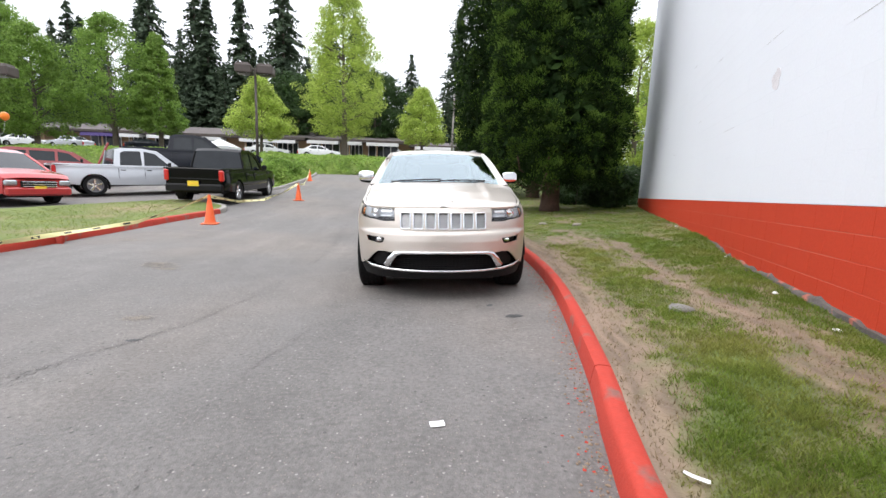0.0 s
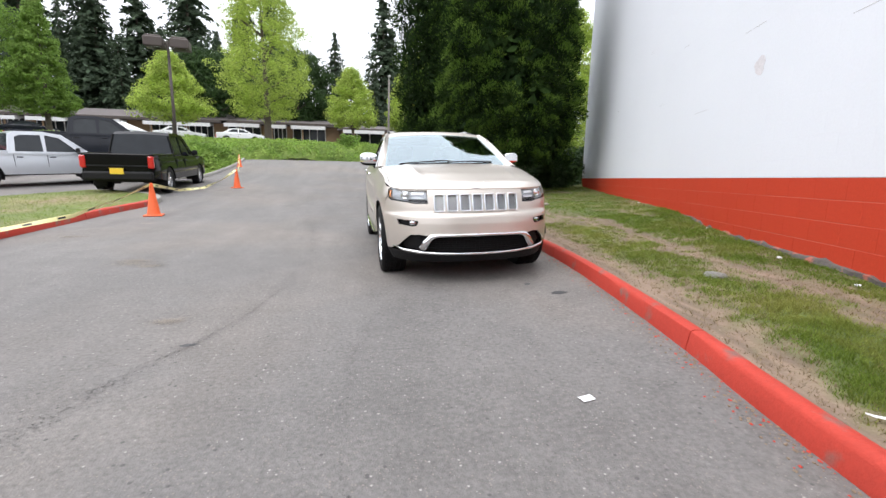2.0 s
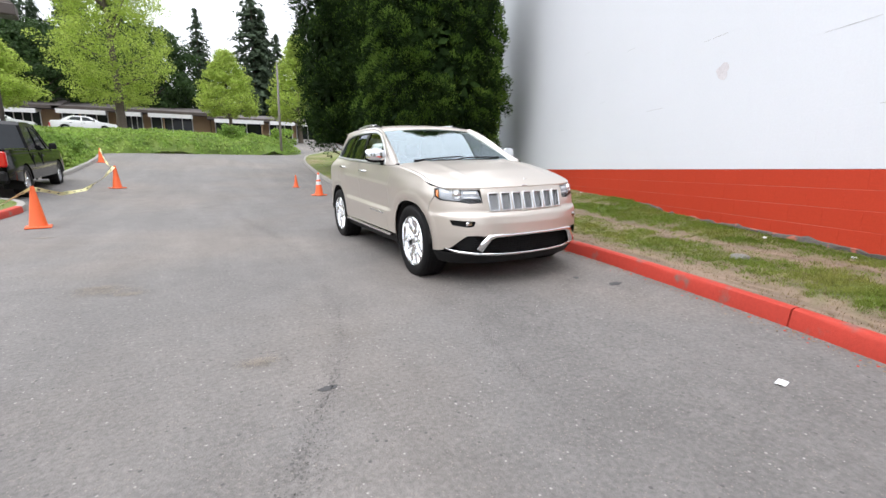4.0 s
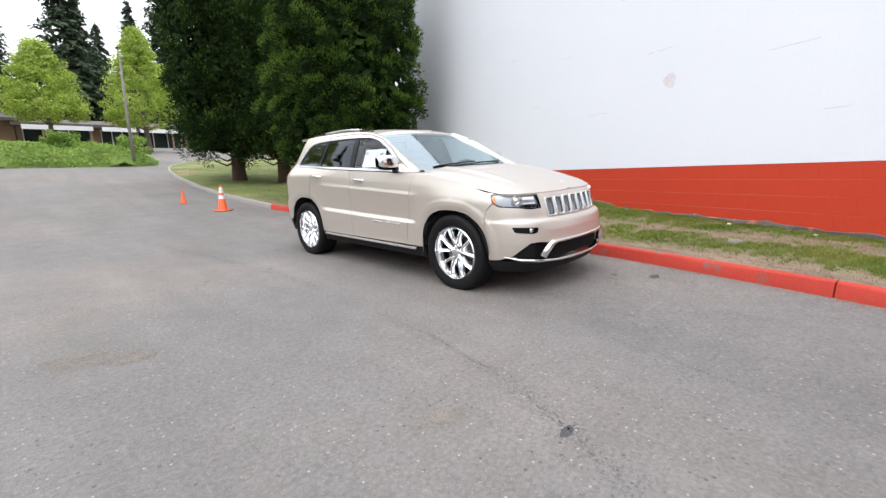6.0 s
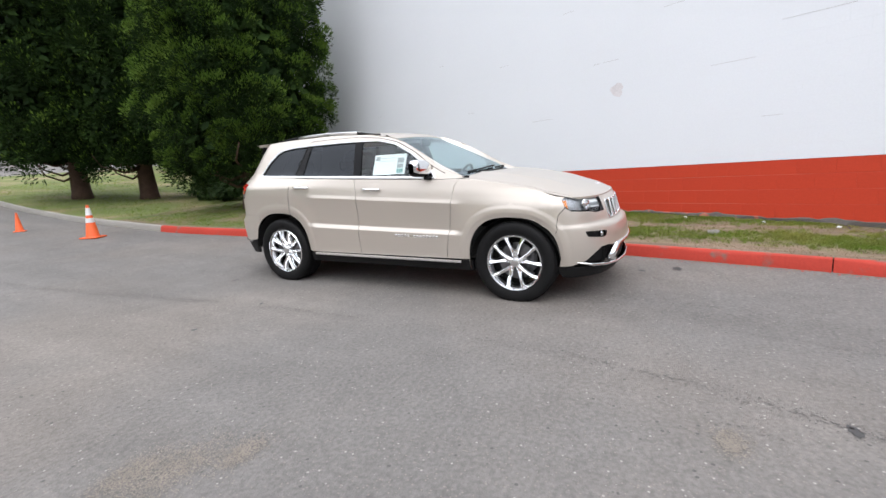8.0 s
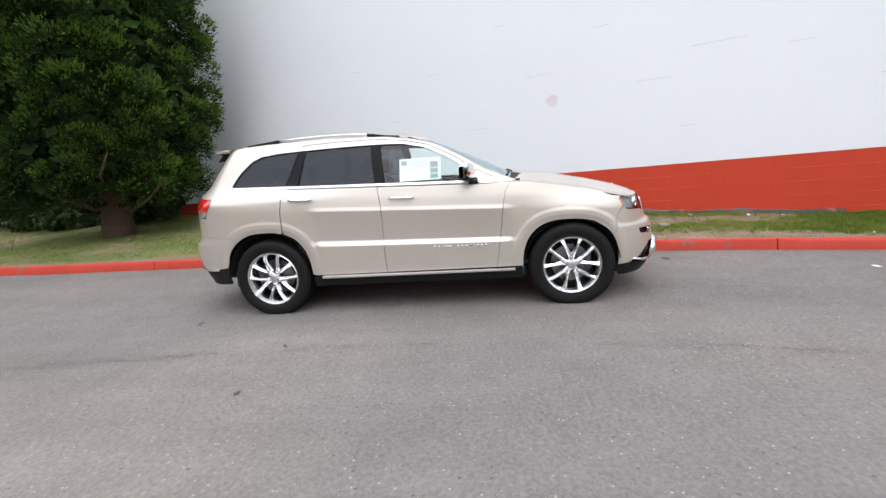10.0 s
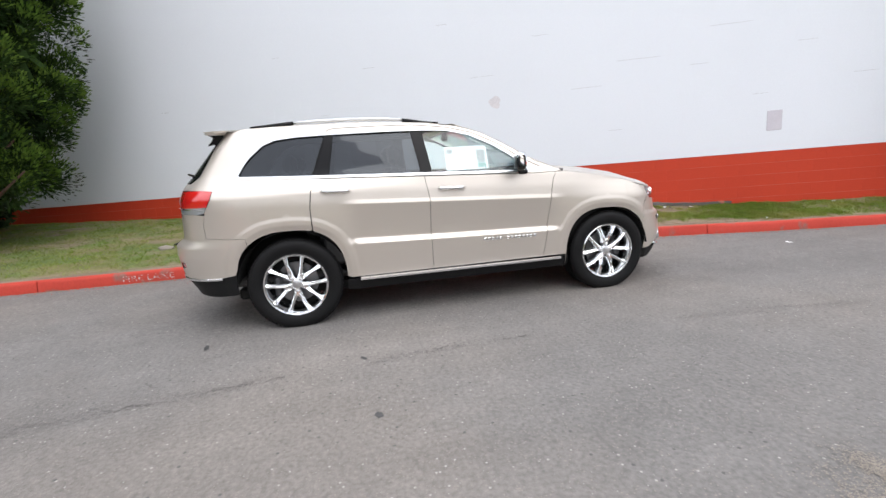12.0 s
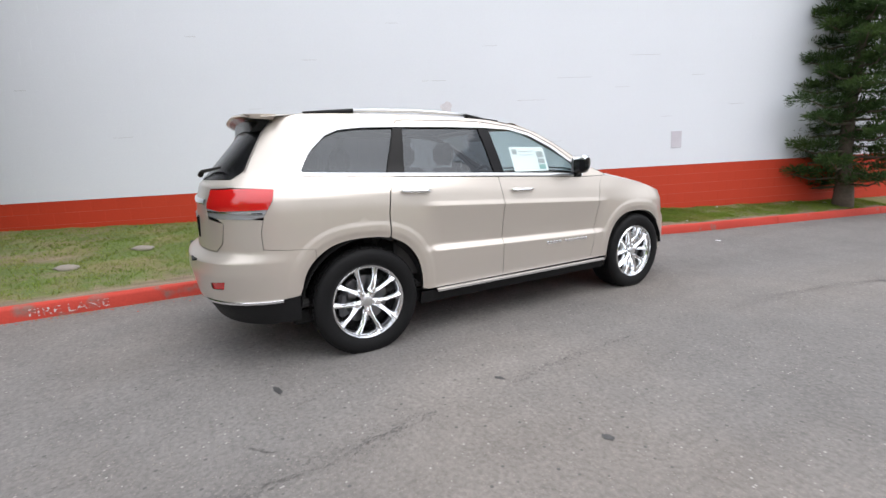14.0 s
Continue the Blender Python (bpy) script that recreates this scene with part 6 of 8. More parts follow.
part("mirror_inside", Geo().box((0, -0.10, 1.565), (0.24, 0.03, 0.08), 0.015), "plastic", car)

# mirrors, handles, badge bars
square = lambda v: math.copysign(abs(v)**0.62, v)
for s in (-1, 1):
    g = Geo()
    rows = []
    for k, t in enumerate(np.linspace(0, 1, 9)):
        x = 0.885 + 0.205 * t
        sc = (0.80, 0.92, 0.98, 1.0, 1.0, 0.99, 0.96, 0.88, 0.62)[k]
        cz = 1.275 + 0.010 * t
        rows.append([(s * x, -0.575 + 0.06 * t + 0.058 * sc * square(math.cos(a)) * (1.0 if math.cos(a) < 0 else 0.75), cz + 0.080 * sc * square(math.sin(a))) for a in np.linspace(0, 2 * math.pi, 33)])
    body = part("mirror_housing", Geo().grid(rows), "gloss_black", car, "black mirror housing with chrome cap", smooth=180, fix=True)
    up_rows = []
    for k, r in enumerate(rows):
        arcp = []
        for a in np.linspace(20, 205, 18):
            sc = (0.80, 0.92, 0.98, 1.0, 1.0, 0.99, 0.96, 0.88, 0.62)[k]
            t = k / 8
            ca, sa = square(math.cos(radians(a))), square(math.sin(radians(a)))
            arcp.append((s * (0.885 + 0.209 * t), -0.575 + 0.06 * t + 0.063 * sc * ca * (1.0 if ca < 0 else 0.75), 1.275 + 0.010 * t + 0.085 * sc * sa))
        up_rows.append(arcp)
    part("mirror_cap", Geo().grid(up_rows), "chrome", body, "chrome mirror cap", smooth=180, fix=True)
    part("mirror_arm", Geo().box((s * 0.88, -0.60, 1.185), (0.10, 0.09, 0.035), 0.012), "plastic", body)
    part("mirror_glass", Geo().box((s * 0.975, -0.522, 1.277), (0.135, 0.006, 0.12), 0.003), "satin", body)
for door_pair, y0, z0 in ((doors_f, 0.19, 1.092), (doors_r, 1.175, 1.134)):
    for ob, s in zip(door_pair, (-1, 1)):
        g = Geo()
        ys_ = np.linspace(y0, y0 - 0.235, 9)
        xx = [float(abs(chart(y, z0, 1)[0])) for y in ys_]
        g.tube([(s * (x + o), y, z0 + 0.004 - 0.008 * k / 8) for k, (x, y, o) in enumerate(zip(xx, ys_, (0.004, 0.022, 0.032, 0.035, 0.036, 0.035, 0.032, 0.022, 0.004)))], [0.012, 0.015, 0.015, 0.014, 0.014, 0.014, 0.015, 0.015, 0.012], 8, flat=1.0)
        part("door_handle", g, "chrome", ob, "chrome door handle", smooth=180)
        part("handle_recess", (lambda gg: (panel(gg, rounded([(y0 - 0.06, z0 - 0.02), (y0 - 0.175, z0 - 0.02), (y0 - 0.175, z0 + 0.03), (y0 - 0.06, z0 + 0.03)], 0.02), s, 0.001, (), 0.02, 0), gg)[1])(Geo()), "paint_gold", ob, smooth=180)
for ob, s in zip(doors_f, (-1, 1)):
    for k in range(14):
        if k == 5:
            continue
        ya = -0.195 - 0.0365 * k
        part("badge_bar", Geo().box((s * (float(abs(chart(ya - 0.013, 0.615, 1)[0])) + 0.003), ya - 0.013, 0.612 - 0.0006 * k), (0.006, 0.024, 0.024), 0.003), "chrome", ob, "small chrome badge bar" if k == 0 else "")
# price sheet inside the front side window
sheet = part("window_sheet", Geo().grid([[tuple(chart(y, z, -1, -0.03)) for y in np.linspace(0.09, -0.30, 6)] for z in (1.235, 1.30, 1.37, 1.44)]), "paper", car, "white printed price sheet on the window")
for y0, y1, z0, z1, mt in ((-0.20, -0.275, 1.25, 1.29, "ink_blue"), (-0.20, -0.275, 1.30, 1.34, "ink_grey"), (-0.20, -0.275, 1.35, 1.40, "ink_grey"), (0.07, 0.02, 1.38, 1.42, "ink_grey"), (0.0, -0.17, 1.40, 1.405, "ink_grey"), (0.0, -0.17, 1.37, 1.374, "ink_grey")):
    part("print_block", Geo().grid([[tuple(chart(y, z, -1, -0.026)) for y in (y0, y1)] for z in (z0, z1)]), mt, sheet)


# wheels
def road_wheel(side, y):
    """A tyre on a polished alloy rim of five forked spokes."""
    c = Matrix.Translation((side * 0.80, y, HUB_Z)) @ (Matrix.Rotation(math.pi, 4, "Z") if side < 0 else Matrix.Identity(4))
    w = part("wheel", Geo().lathe([(0.285, -0.12), (0.375, -0.128), (0.383, -0.11), (0.386, 0.0), (0.383, 0.105), (0.374, 0.128), (0.350, 0.139), (0.320, 0.141), (0.292, 0.134), (0.272, 0.122), (0.262, 0.112), (0.262, -0.1), (0.285, -0.12)], 64, "x"), "rubber", car, "black tyre on a polished five-spoke alloy wheel", smooth=50, fix=True)
    tread = Geo()
    for k in range(72):
        a = 2 * math.pi * k / 72
        for lane, sk in ((-0.085, 0.03), (-0.03, -0.03), (0.03, 0.03), (0.088, -0.03)):
            tread.box((0, 0, 0), (0.044, 0.026, 0.008), 0.002, Matrix.Translation((lane, 0.386 * math.cos(a + sk), 0.386 * math.sin(a + sk))) @ Matrix.Rotation(a + sk - math.pi / 2, 4, "X"))
    part("tread", tread, "rubber", w)
    part("rim", Geo().lathe([(0.263, 0.128), (0.270, 0.120), (0.268, 0.108), (0.256, 0.104), (0.247, 0.110), (0.240, 0.095), (0.232, 0.06), (0.228, -0.10), (0.245, -0.115), (0.250, -0.10), (0.262, 0.05), (0.262, 0.12), (0.263, 0.128)], 64, "x"), "rim", w, "polished alloy rim", smooth=40, fix=True)
    part("brake_disc", Geo().lathe([(0.06, 0.02), (0.175, 0.02), (0.175, -0.008), (0.06, -0.008)], 40, "x"), "disc", w, smooth=40)
    part("back_plate", Geo().lathe([(0.01, -0.03), (0.226, -0.03), (0.226, -0.04)], 40, "x"), "dark", w)
    part("caliper", Geo().box((0.015, 0.155, 0.02), (0.07, 0.07, 0.19), 0.02), "darkmetal", w)
    for k in range(5):
        a0 = 2 * math.pi * k / 5 + math.pi / 2
        at = lambda r, da: Vector((0, r * math.cos(a0 + da), r * math.sin(a0 + da)))
        for sgn in (-1, 1):
            g = Geo()
            rows = []
            p0, p1 = at(0.074, sgn * 0.10), at(0.250, sgn * radians(19.5))
            tan = Vector((1, 0, 0)).cross(p1 - p0).normalized()
            for t in np.linspace(0, 1, 9):
                hw = 0.0215 - 0.006 * math.sin(min(1, t * 1.25) * math.pi / 2) + 0.010 * t**5
                x = 0.094 + 0.016 * math.sin(t * math.pi * 0.8) - 0.004 * (1 - t)
                rows.append([p0.lerp(p1, t) + tan * hw * q + Vector((x + dx, 0, 0)) for q, dx in ((-1.4, -0.055), (-1, -0.014), (-0.72, -0.002), (0.15 * sgn, 0.009), (0.72, -0.002), (1, -0.014), (1.4, -0.055))])
            g.grid(rows)
            part("spoke", g, "rim", w, smooth=30, fix=True)
        stub = [[at(r, 0) + Vector((1, 0, 0)).cross(at(1, 0)) * hw * q + Vector((0.093 + 0.010 * (r - 0.03) / 0.07 + dx, 0, 0)) for q, dx in ((-1.2, -0.05), (-1, -0.010), (-0.6, 0.0), (0.6, 0.0), (1, -0.010), (1.2, -0.05))] for r, hw in ((0.030, 0.022), (0.060, 0.026), (0.082, 0.027), (0.100, 0.017))]
        part("spoke_root", Geo().grid(stub), "rim", w, smooth=35, fix=True)
    part("hub", Geo().lathe([(0.045, 0.02), (0.050, 0.070), (0.046, 0.086), (0.036, 0.092)], 32, "x"), "rim", w, smooth=40, fix=True)
    part("centre_cap", Geo().lathe([(0.036, 0.096), (0.036, 0.107), (0.030, 0.110), (0.0, 0.111)], 24, "x"), "satin", w, smooth=40, fix=True)
    for k in range(5):
        a = 2 * math.pi * k / 5 + math.pi / 2
        part("wheel_nut", Geo().lathe([(0.012, 0.085), (0.012, 0.108), (0.008, 0.113), (0.0, 0.113)], 6, "x", Matrix.Translation((0, 0.060 * math.cos(a), 0.060 * math.sin(a)))), "chrome", w)
    w.matrix_basis = c
    return w


# the nose droops towards its front edge: lamps, grille and bonnet together
for ob in car.children_recursive:
    me = ob.data
    co = np.empty(len(me.vertices) * 3, np.float32)
    me.vertices.foreach_get("co", co)
    co = co.reshape(-1, 3)
    co[:, 2] -= 0.017 * smoothstep(0.58, 0.90, co[:, 2]) * smoothstep(-1.10, -1.95, co[:, 1])
    me.vertices.foreach_set("co", co.ravel())
    me.update()


first = road_wheel(-1, HUB_F)
for side, y in ((-1, HUB_R), (1, HUB_F), (1, HUB_R)):
    turn = Matrix.Rotation(math.pi, 4, "Z") if side < 0 else Matrix.Identity(4)
    copy_thing(first, Matrix.Translation((side * 0.80, y, HUB_Z)) @ turn @ Matrix.Rotation(math.pi if y > 0 else 0.4, 4, "X"))


# ---- what is on and round the wall ----
def scar(name, s, z, w, h, material, label, category, proud=0.012, seed=0, kind=""):
    """A thin ragged mark or plate on the wall: place along it, height, size."""
    r = random.Random(seed)
    top = [(-w / 2 + w * k / 10, h / 2 * (0.75 + 0.35 * r.random())) for k in range(11)]
    bot = [(w / 2 - w * k / 10, -h / 2 * (0.75 + 0.35 * r.random())) for k in range(11)]
    g = Geo().prism(top + bot, 1, 0.012, 0.018 + proud * 0.3)
    m = WALL_M @ Matrix.Translation((s, 0.0, z))
    return solid(name, g, material, label, category, m, kind=kind, fix=True)


ring = [(0.105 * (1 + 0.14 * math.sin(3 * a + 1) + 0.09 * math.sin(7 * a)) * math.cos(a), 0.11 * (1 + 0.14 * math.sin(3 * a + 1) + 0.09 * math.sin(5 * a)) * math.sin(a)) for a in np.linspace(0, 6.283, 33)[:-1]]
solid("wall_patch", Geo().prism(ring, 1, 0.012, 0.0225), "patch", "rough unpainted patch on the white wall", "patch", WALL_M @ Matrix.Translation((-0.02, 0, 2.45)), fix=True)
plate = solid("cover_plate", Geo().box((0, 0.0165, 0), (0.24, 0.018, 0.34), 0.004), "vent", "pale lilac metal cover plate on the white wall", "plate", WALL_M @ Matrix.Translation((-4.85, 0, 1.66)))
r = random.Random(4)
for k, (s, z, w) in enumerate(((0.1, 2.95, 0.45), (0.35, 2.86, 0.22), (-1.7, 2.55, 0.9), (-2.6, 2.94, 1.2), (-3.6, 2.75, 0.5), (1.5, 2.14, 0.8), (2.4, 3.35, 0.4), (-4.1, 3.35, 1.1), (-5.3, 2.95, 0.5), (4.3, 3.75, 0.3), (-2.2, 1.75, 0.4), (-6.2, 2.4, 0.6), (3.4, 2.55, 0.35), (-0.9, 3.55, 0.5), (5.6, 2.15, 0.5), (-4.6, 2.15, 0.4), (7.0, 2.9, 0.3), (0.9, 3.95, 0.35))):
    scar("wall_crack", s, round((z - BAND) / 0.2) * 0.2 + BAND + 0.004, w * 0.6, 0.005, "chip", "thin grey chip line along a block joint", "crack", 0.010, k)

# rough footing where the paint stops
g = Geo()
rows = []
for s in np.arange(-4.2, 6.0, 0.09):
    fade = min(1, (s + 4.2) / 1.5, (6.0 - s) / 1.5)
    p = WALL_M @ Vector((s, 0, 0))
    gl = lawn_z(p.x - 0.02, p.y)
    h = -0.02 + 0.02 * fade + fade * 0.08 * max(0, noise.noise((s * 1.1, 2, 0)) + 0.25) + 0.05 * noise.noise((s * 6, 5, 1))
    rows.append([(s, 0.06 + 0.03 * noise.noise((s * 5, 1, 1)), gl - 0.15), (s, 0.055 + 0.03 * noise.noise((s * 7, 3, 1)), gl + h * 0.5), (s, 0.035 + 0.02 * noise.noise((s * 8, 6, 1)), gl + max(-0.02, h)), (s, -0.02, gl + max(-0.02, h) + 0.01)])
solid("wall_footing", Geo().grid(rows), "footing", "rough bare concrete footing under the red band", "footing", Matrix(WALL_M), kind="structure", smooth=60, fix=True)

# small stones and litter by the wall and on the verge
r = random.Random(11)


def pebble(name, x, y, z, size, material, label, category, seed, group=""):
    g = Geo()
    rr = random.Random(seed)
    g.ball((0, 0, 0), 1.0, 9, 6)
    g.v = [tuple(c * (1 + 0.35 * noise.noise(Vector(p) * 1.3 + Vector((seed, 0, 0)))) for c in p) for p in g.v]
    m = pose(x, y, z, 0, 0, rr.uniform(0, 360)) @ Matrix.Diagonal((size[0], size[1], size[2], 1))
    return solid(name, g, material, label, category, m, group, smooth=180)


pebble("stone", 1.88, -3.30, lawn_z(1.88, -3.30) + 0.01, (0.10, 0.08, 0.045), "stone", "grey flat stone lying in the grass verge", "stone", 2)
for k in range(26):
    s = r.uniform(-9, 6)
    p = WALL_M @ Vector((s, r.uniform(0.08, 0.25), 0))
    pebble("rubble", p.x, p.y, lawn_z(p.x, p.y) + 0.006, (r.uniform(0.015, 0.03), r.uniform(0.015, 0.03), r.uniform(0.008, 0.016)), "footing" if k % 3 else "litter", "small broken bit of concrete at the foot of the wall", "rubble", k, "rubble by the wall")
for x, y in ((3.3, 3.1), (2.7, 3.8)):
    pebble("stone", x, y, lawn_z(x, y) + 0.012, (0.16, 0.10, 0.04), "patch_tan", "pale flat stone in the grass", "stone", 5)


def scrap(x, y, z, w, h, turn, label, seed=0):
    g = Geo()
    rr = random.Random(seed)
    g.grid([[(w * (a - 0.5), h * (b - 0.5), 0.004 + 0.006 * rr.random() * (a in (0, 1))) for a in (0, 0.33, 0.66, 1)] for b in (0, 0.5, 1)])
    g.add([(v[0], v[1], v[2] - 0.0015) for v in g.v], [f[::-1] for f in g.f])
    return solid("paper_scrap", g, "litter", label, "litter", pose(x, y, z, 0, 0, turn), "litter")


scrap(-0.136, -4.62, gz(-0.136, -4.62) + 0.003, 0.075, 0.05, 10, "small white paper square lying on the asphalt", 1)
scrap(0.76, -5.27, lawn_z(0.78, -5.27) + 0.02, 0.085, 0.022, -40, "torn white paper strip lying in the grass", 2)
scrap(2.05, -5.05, lawn_z(2.05, -5.05) + 0.02, 0.05, 0.04, 20, "white scrap of paper lying in the grass", 3)


# ---- marks on the asphalt ----
def blotch(name, x, y, w, h, turn, material, label, category, seed, lift=0.003):
    """A flat stain with a ragged outline, lying on the ground."""
    rr = random.Random(seed)
    wob = [rr.uniform(0, 6.28) for _ in range(3)]
    rag = lambda a: 0.85 + 0.12 * math.sin(2 * a + wob[0]) + 0.08 * math.sin(5 * a + wob[1]) + 0.06 * math.sin(9 * a + wob[2])
    poly = [(w / 2 * rag(a) * math.cos(a), h / 2 * rag(a) * math.sin(a)) for a in np.linspace(0, 6.283, 37)[:-1]]
    ca, sa = math.cos(radians(turn)), math.sin(radians(turn))
    pts = [(x + ca * p - sa * q, y + sa * p + ca * q) for p, q in poly]
    g = Geo().add([(p, q, gz(p, q) + lift) for p, q in [(x, y)] + pts], [(0, i + 1, (i + 1) % len(pts) + 1) for i in range(len(pts))])
    return solid(name, g, material, label, category, None, kind="structure", fix=True)


blotch("stain_dark", -2.335, -3.486, 0.11, 0.065, 0, "stain", "small dark round stain on the asphalt", "stain", 1)
blotch("stain_dark", -2.54, 0.907, 0.07, 0.05, 0, "stain", "small dark spot on the asphalt", "stain", 2)
blotch("stain_dark", -1.78, 0.96, 0.07, 0.04, 30, "stain", "small dark spot on the asphalt", "stain", 3)
blotch("stain_dark", -1.15, 2.15, 0.12, 0.05, 10, "stain", "oil drip under the car's tail", "stain", 4)
blotch("stain_dark", 0.62, -2.85, 0.20, 0.10, 15, "stain", "oil drip on the asphalt by the kerb", "stain", 5)
blotch("stain_dark", 0.45, -2.50, 0.12, 0.06, 45, "stain", "oil drip on the asphalt", "stain", 6)
for k, (x, y, w, h) in enumerate(((-3.75, -0.77, 0.30, 0.13), (-2.63, -2.98, 0.14, 0.07), (-3.55, -0.95, 0.16, 0.08), (-3.84, -0.60, 0.22, 0.10), (-4.75, -2.55, 0.20, 0.10), (-5.6, 1.5, 0.22, 0.12), (-5.2, 3.2, 0.2, 0.10))):
    rs = random.Random(70 + k)
    g = Geo()
    for q in range(int(1500 * w / 0.2)):
        px, py = x + rs.gauss(0, w * 0.42), y + rs.gauss(0, h * 0.5)
        s_, a0 = rs.uniform(0.002, 0.0055), rs.uniform(0, 6.28)
        lift = 0.003 + 0.003 * rs.random()
        g.add([(px + s_ * math.cos(a0 + j * 1.257) * rs.uniform(0.5, 1), py + s_ * math.sin(a0 + j * 1.257) * rs.uniform(0.5, 1), gz(px, py) + lift) for j in range(5)], [(0, 1, 2, 3, 4)])
    solid("sand_scatter", g, "patch_tan", "pale sand scattered on the worn asphalt", "sand", kind="stuff")


def crack_line(pts, width, label, seed):
    """A ragged chain of crack marks along a line on the ground."""
    rr = random.Random(seed)
    line = resample(pts, 0.045)
    g = Geo()
    for i in range(len(line) - 1):
        share = noise.noise((i * 0.11, seed, 0)) + 0.35
        a, b = line[i], line[i + 1]
        d = (b - a).normalized()
        n_ = Vector((-d.y, d.x, 0))
        for k in range(3):
            if rr.random() > share:
                continue
            c = a.lerp(b, rr.random()) + n_ * (0.05 * noise.noise((i * 0.11, seed, 4)) + rr.gauss(0, width * 0.55))
            w, l_ = width * rr.uniform(0.12, 0.5), width * rr.uniform(0.2, 1.3)
            q = [c + d * l_ * math.cos(j) * rr.uniform(0.5, 1.0) + n_ * w * math.sin(j) * rr.uniform(0.5, 1.0) for j in (0, 0.9, 1.9, 3.1, 4.0, 5.2)]
            g.add([(p.x, p.y, gz(p.x, p.y) + 0.003) for p in q], [(0, 1, 2, 3, 4, 5)])
    solid("asphalt_crack", g, "crack", label, "crack", kind="structure", fix=True)


crack_line([(-1.42, -6.6), (-1.36, -5.6), (-1.34, -4.81), (-1.34, -4.42), (-1.28, -3.82), (-1.17, -3.29), (-1.05, -2.9), (-1.12, -2.2), (-1.2, -0.19), (-1.23, 1.47), (-1.41, 2.14), (-1.49, 2.83), (-1.55, 5.0), (-1.3, 9.0)], 0.014, "ragged crack line along the lane", 1)
crack_line([(-3.0, -5.2), (-2.70, -4.33), (-2.47, -3.79), (-2.1, -2.9), (-1.9, -1.6), (-1.81, -0.15), (-1.9, 1.5), (-2.3, 5.0), (-2.5, 14.0)], 0.018, "dark crumbling seam wandering along the lane", 2)
crack_line([(-2.63, -3.6), (-2.45, -2.95), (-2.25, -2.3), (-2.3, -1.2)], 0.014, "short dark seam along the lane", 6)
for k in range(26):
    rs = random.Random(400 + k)
    x, y, a0 = rs.uniform(-5.6, 0.6), rs.uniform(-6.0, 5.5), rs.uniform(-0.9, 0.9) + math.pi / 2
    if x < kerb_x(y) - 0.4 and not (abs(x) < 1.0 and abs(y) < 2.4):
        l_ = rs.uniform(0.04, 0.16)
        crack_line([(x - l_ * math.cos(a0), y - l_ * math.sin(a0)), (x, y), (x + l_ * math.cos(a0) + 0.02, y + l_ * math.sin(a0))], rs.uniform(0.010, 0.022), "short dark scuff in the asphalt", 20 + k)
crack_line([(-0.7, -3.4), (-0.1, -3.1), (0.5, -3.3)], 0.018, "short crack across the lane", 4)
g = Geo()
rs = random.Random(77)
for line, spread, share in (([(-3.0, -5.2), (-2.70, -4.33), (-2.47, -3.79), (-2.1, -2.9), (-1.9, -1.6), (-1.81, -0.15), (-1.9, 1.5), (-2.3, 5.0)], 0.055, 46), ([(-1.42, -6.6), (-1.34, -4.81), (-1.34, -4.42), (-1.28, -3.82), (-1.17, -3.29), (-1.05, -2.9), (-1.12, -2.2)], 0.03, 18)):
    for q in resample(line, 0.06):
        for k in range(int(share * max(0.15, 0.6 + noise.noise((q.x * 2, q.y * 1.3, 5))))):
            x, y, w, a0 = q.x + rs.gauss(0, spread), q.y + rs.uniform(-0.03, 0.03), rs.uniform(0.002, 0.007), rs.uniform(0, 6.28)
            g.add([(x + w * math.cos(a0 + j) * rs.uniform(0.5, 1), y + w * math.sin(a0 + j) * rs.uniform(0.5, 1), gz(x, y) + 0.0025) for j in (0, 1.3, 2.6, 3.9, 5.1)], [(0, 1, 2, 3, 4)])
solid("worn_track", g, "crack", "dark worn specks along a wandering track in the asphalt", "track", kind="stuff", fix=True)
rr = random.Random(31)
for material, count, label in (("kerb_red", 420, "flakes of red paint in the gutter"), ("soil", 700, "sand and grit washed along the kerb")):
    g = Geo()
    for k in range(count):
        y = rr.uniform(-6.6, 5.5)
        x = kerb_x(y) - 0.005 - abs(rr.gauss(0, 0.075))
        w = rr.uniform(0.004, 0.016)
        a0 = rr.uniform(0, 6.28)
        z = gz(x, y)
        q = [(x + w * rr.uniform(0.5, 1) * math.cos(a0 + k2 * 1.57), y + w * rr.uniform(0.5, 1) * math.sin(a0 + k2 * 1.57)) for k2 in range(4)]
        g.add([(px, py, z + 0.002) for px, py in q] + [(x, y, z + 0.002 + w * 0.4)], [(0, 1, 4), (1, 2, 4), (2, 3, 4), (3, 0, 4)])
    solid("gutter_grit", g, material, label, "grit", kind="stuff", fix=True)
r = random.Random(5)
# pale aggregate flecks in the worn surface
g = Geo()
for k in range(7000):
    x, y = r.uniform(-6.2, 1.3), r.uniform(-6.6, 7.0)
    if x > kerb_x(y) - 0.03:
        continue
    sz = r.uniform(0.0015, 0.0042) * (2.0 if r.random() < 0.04 else 1)
    a = r.uniform(0, 6.28)
    z = gz(x, y) + 0.0015
    g.add([(x + sz * math.cos(a + q), y + sz * 0.8 * math.sin(a + q), z + (0.0015 if i < 2 else 0.0005)) for i, q in enumerate((0, 1.5, 3.1, 4.6))], [(0, 1, 2, 3)])
solid("asphalt_aggregate", g, "fleck", "pale stone flecks in the worn asphalt", "aggregate", kind="stuff", fix=True)
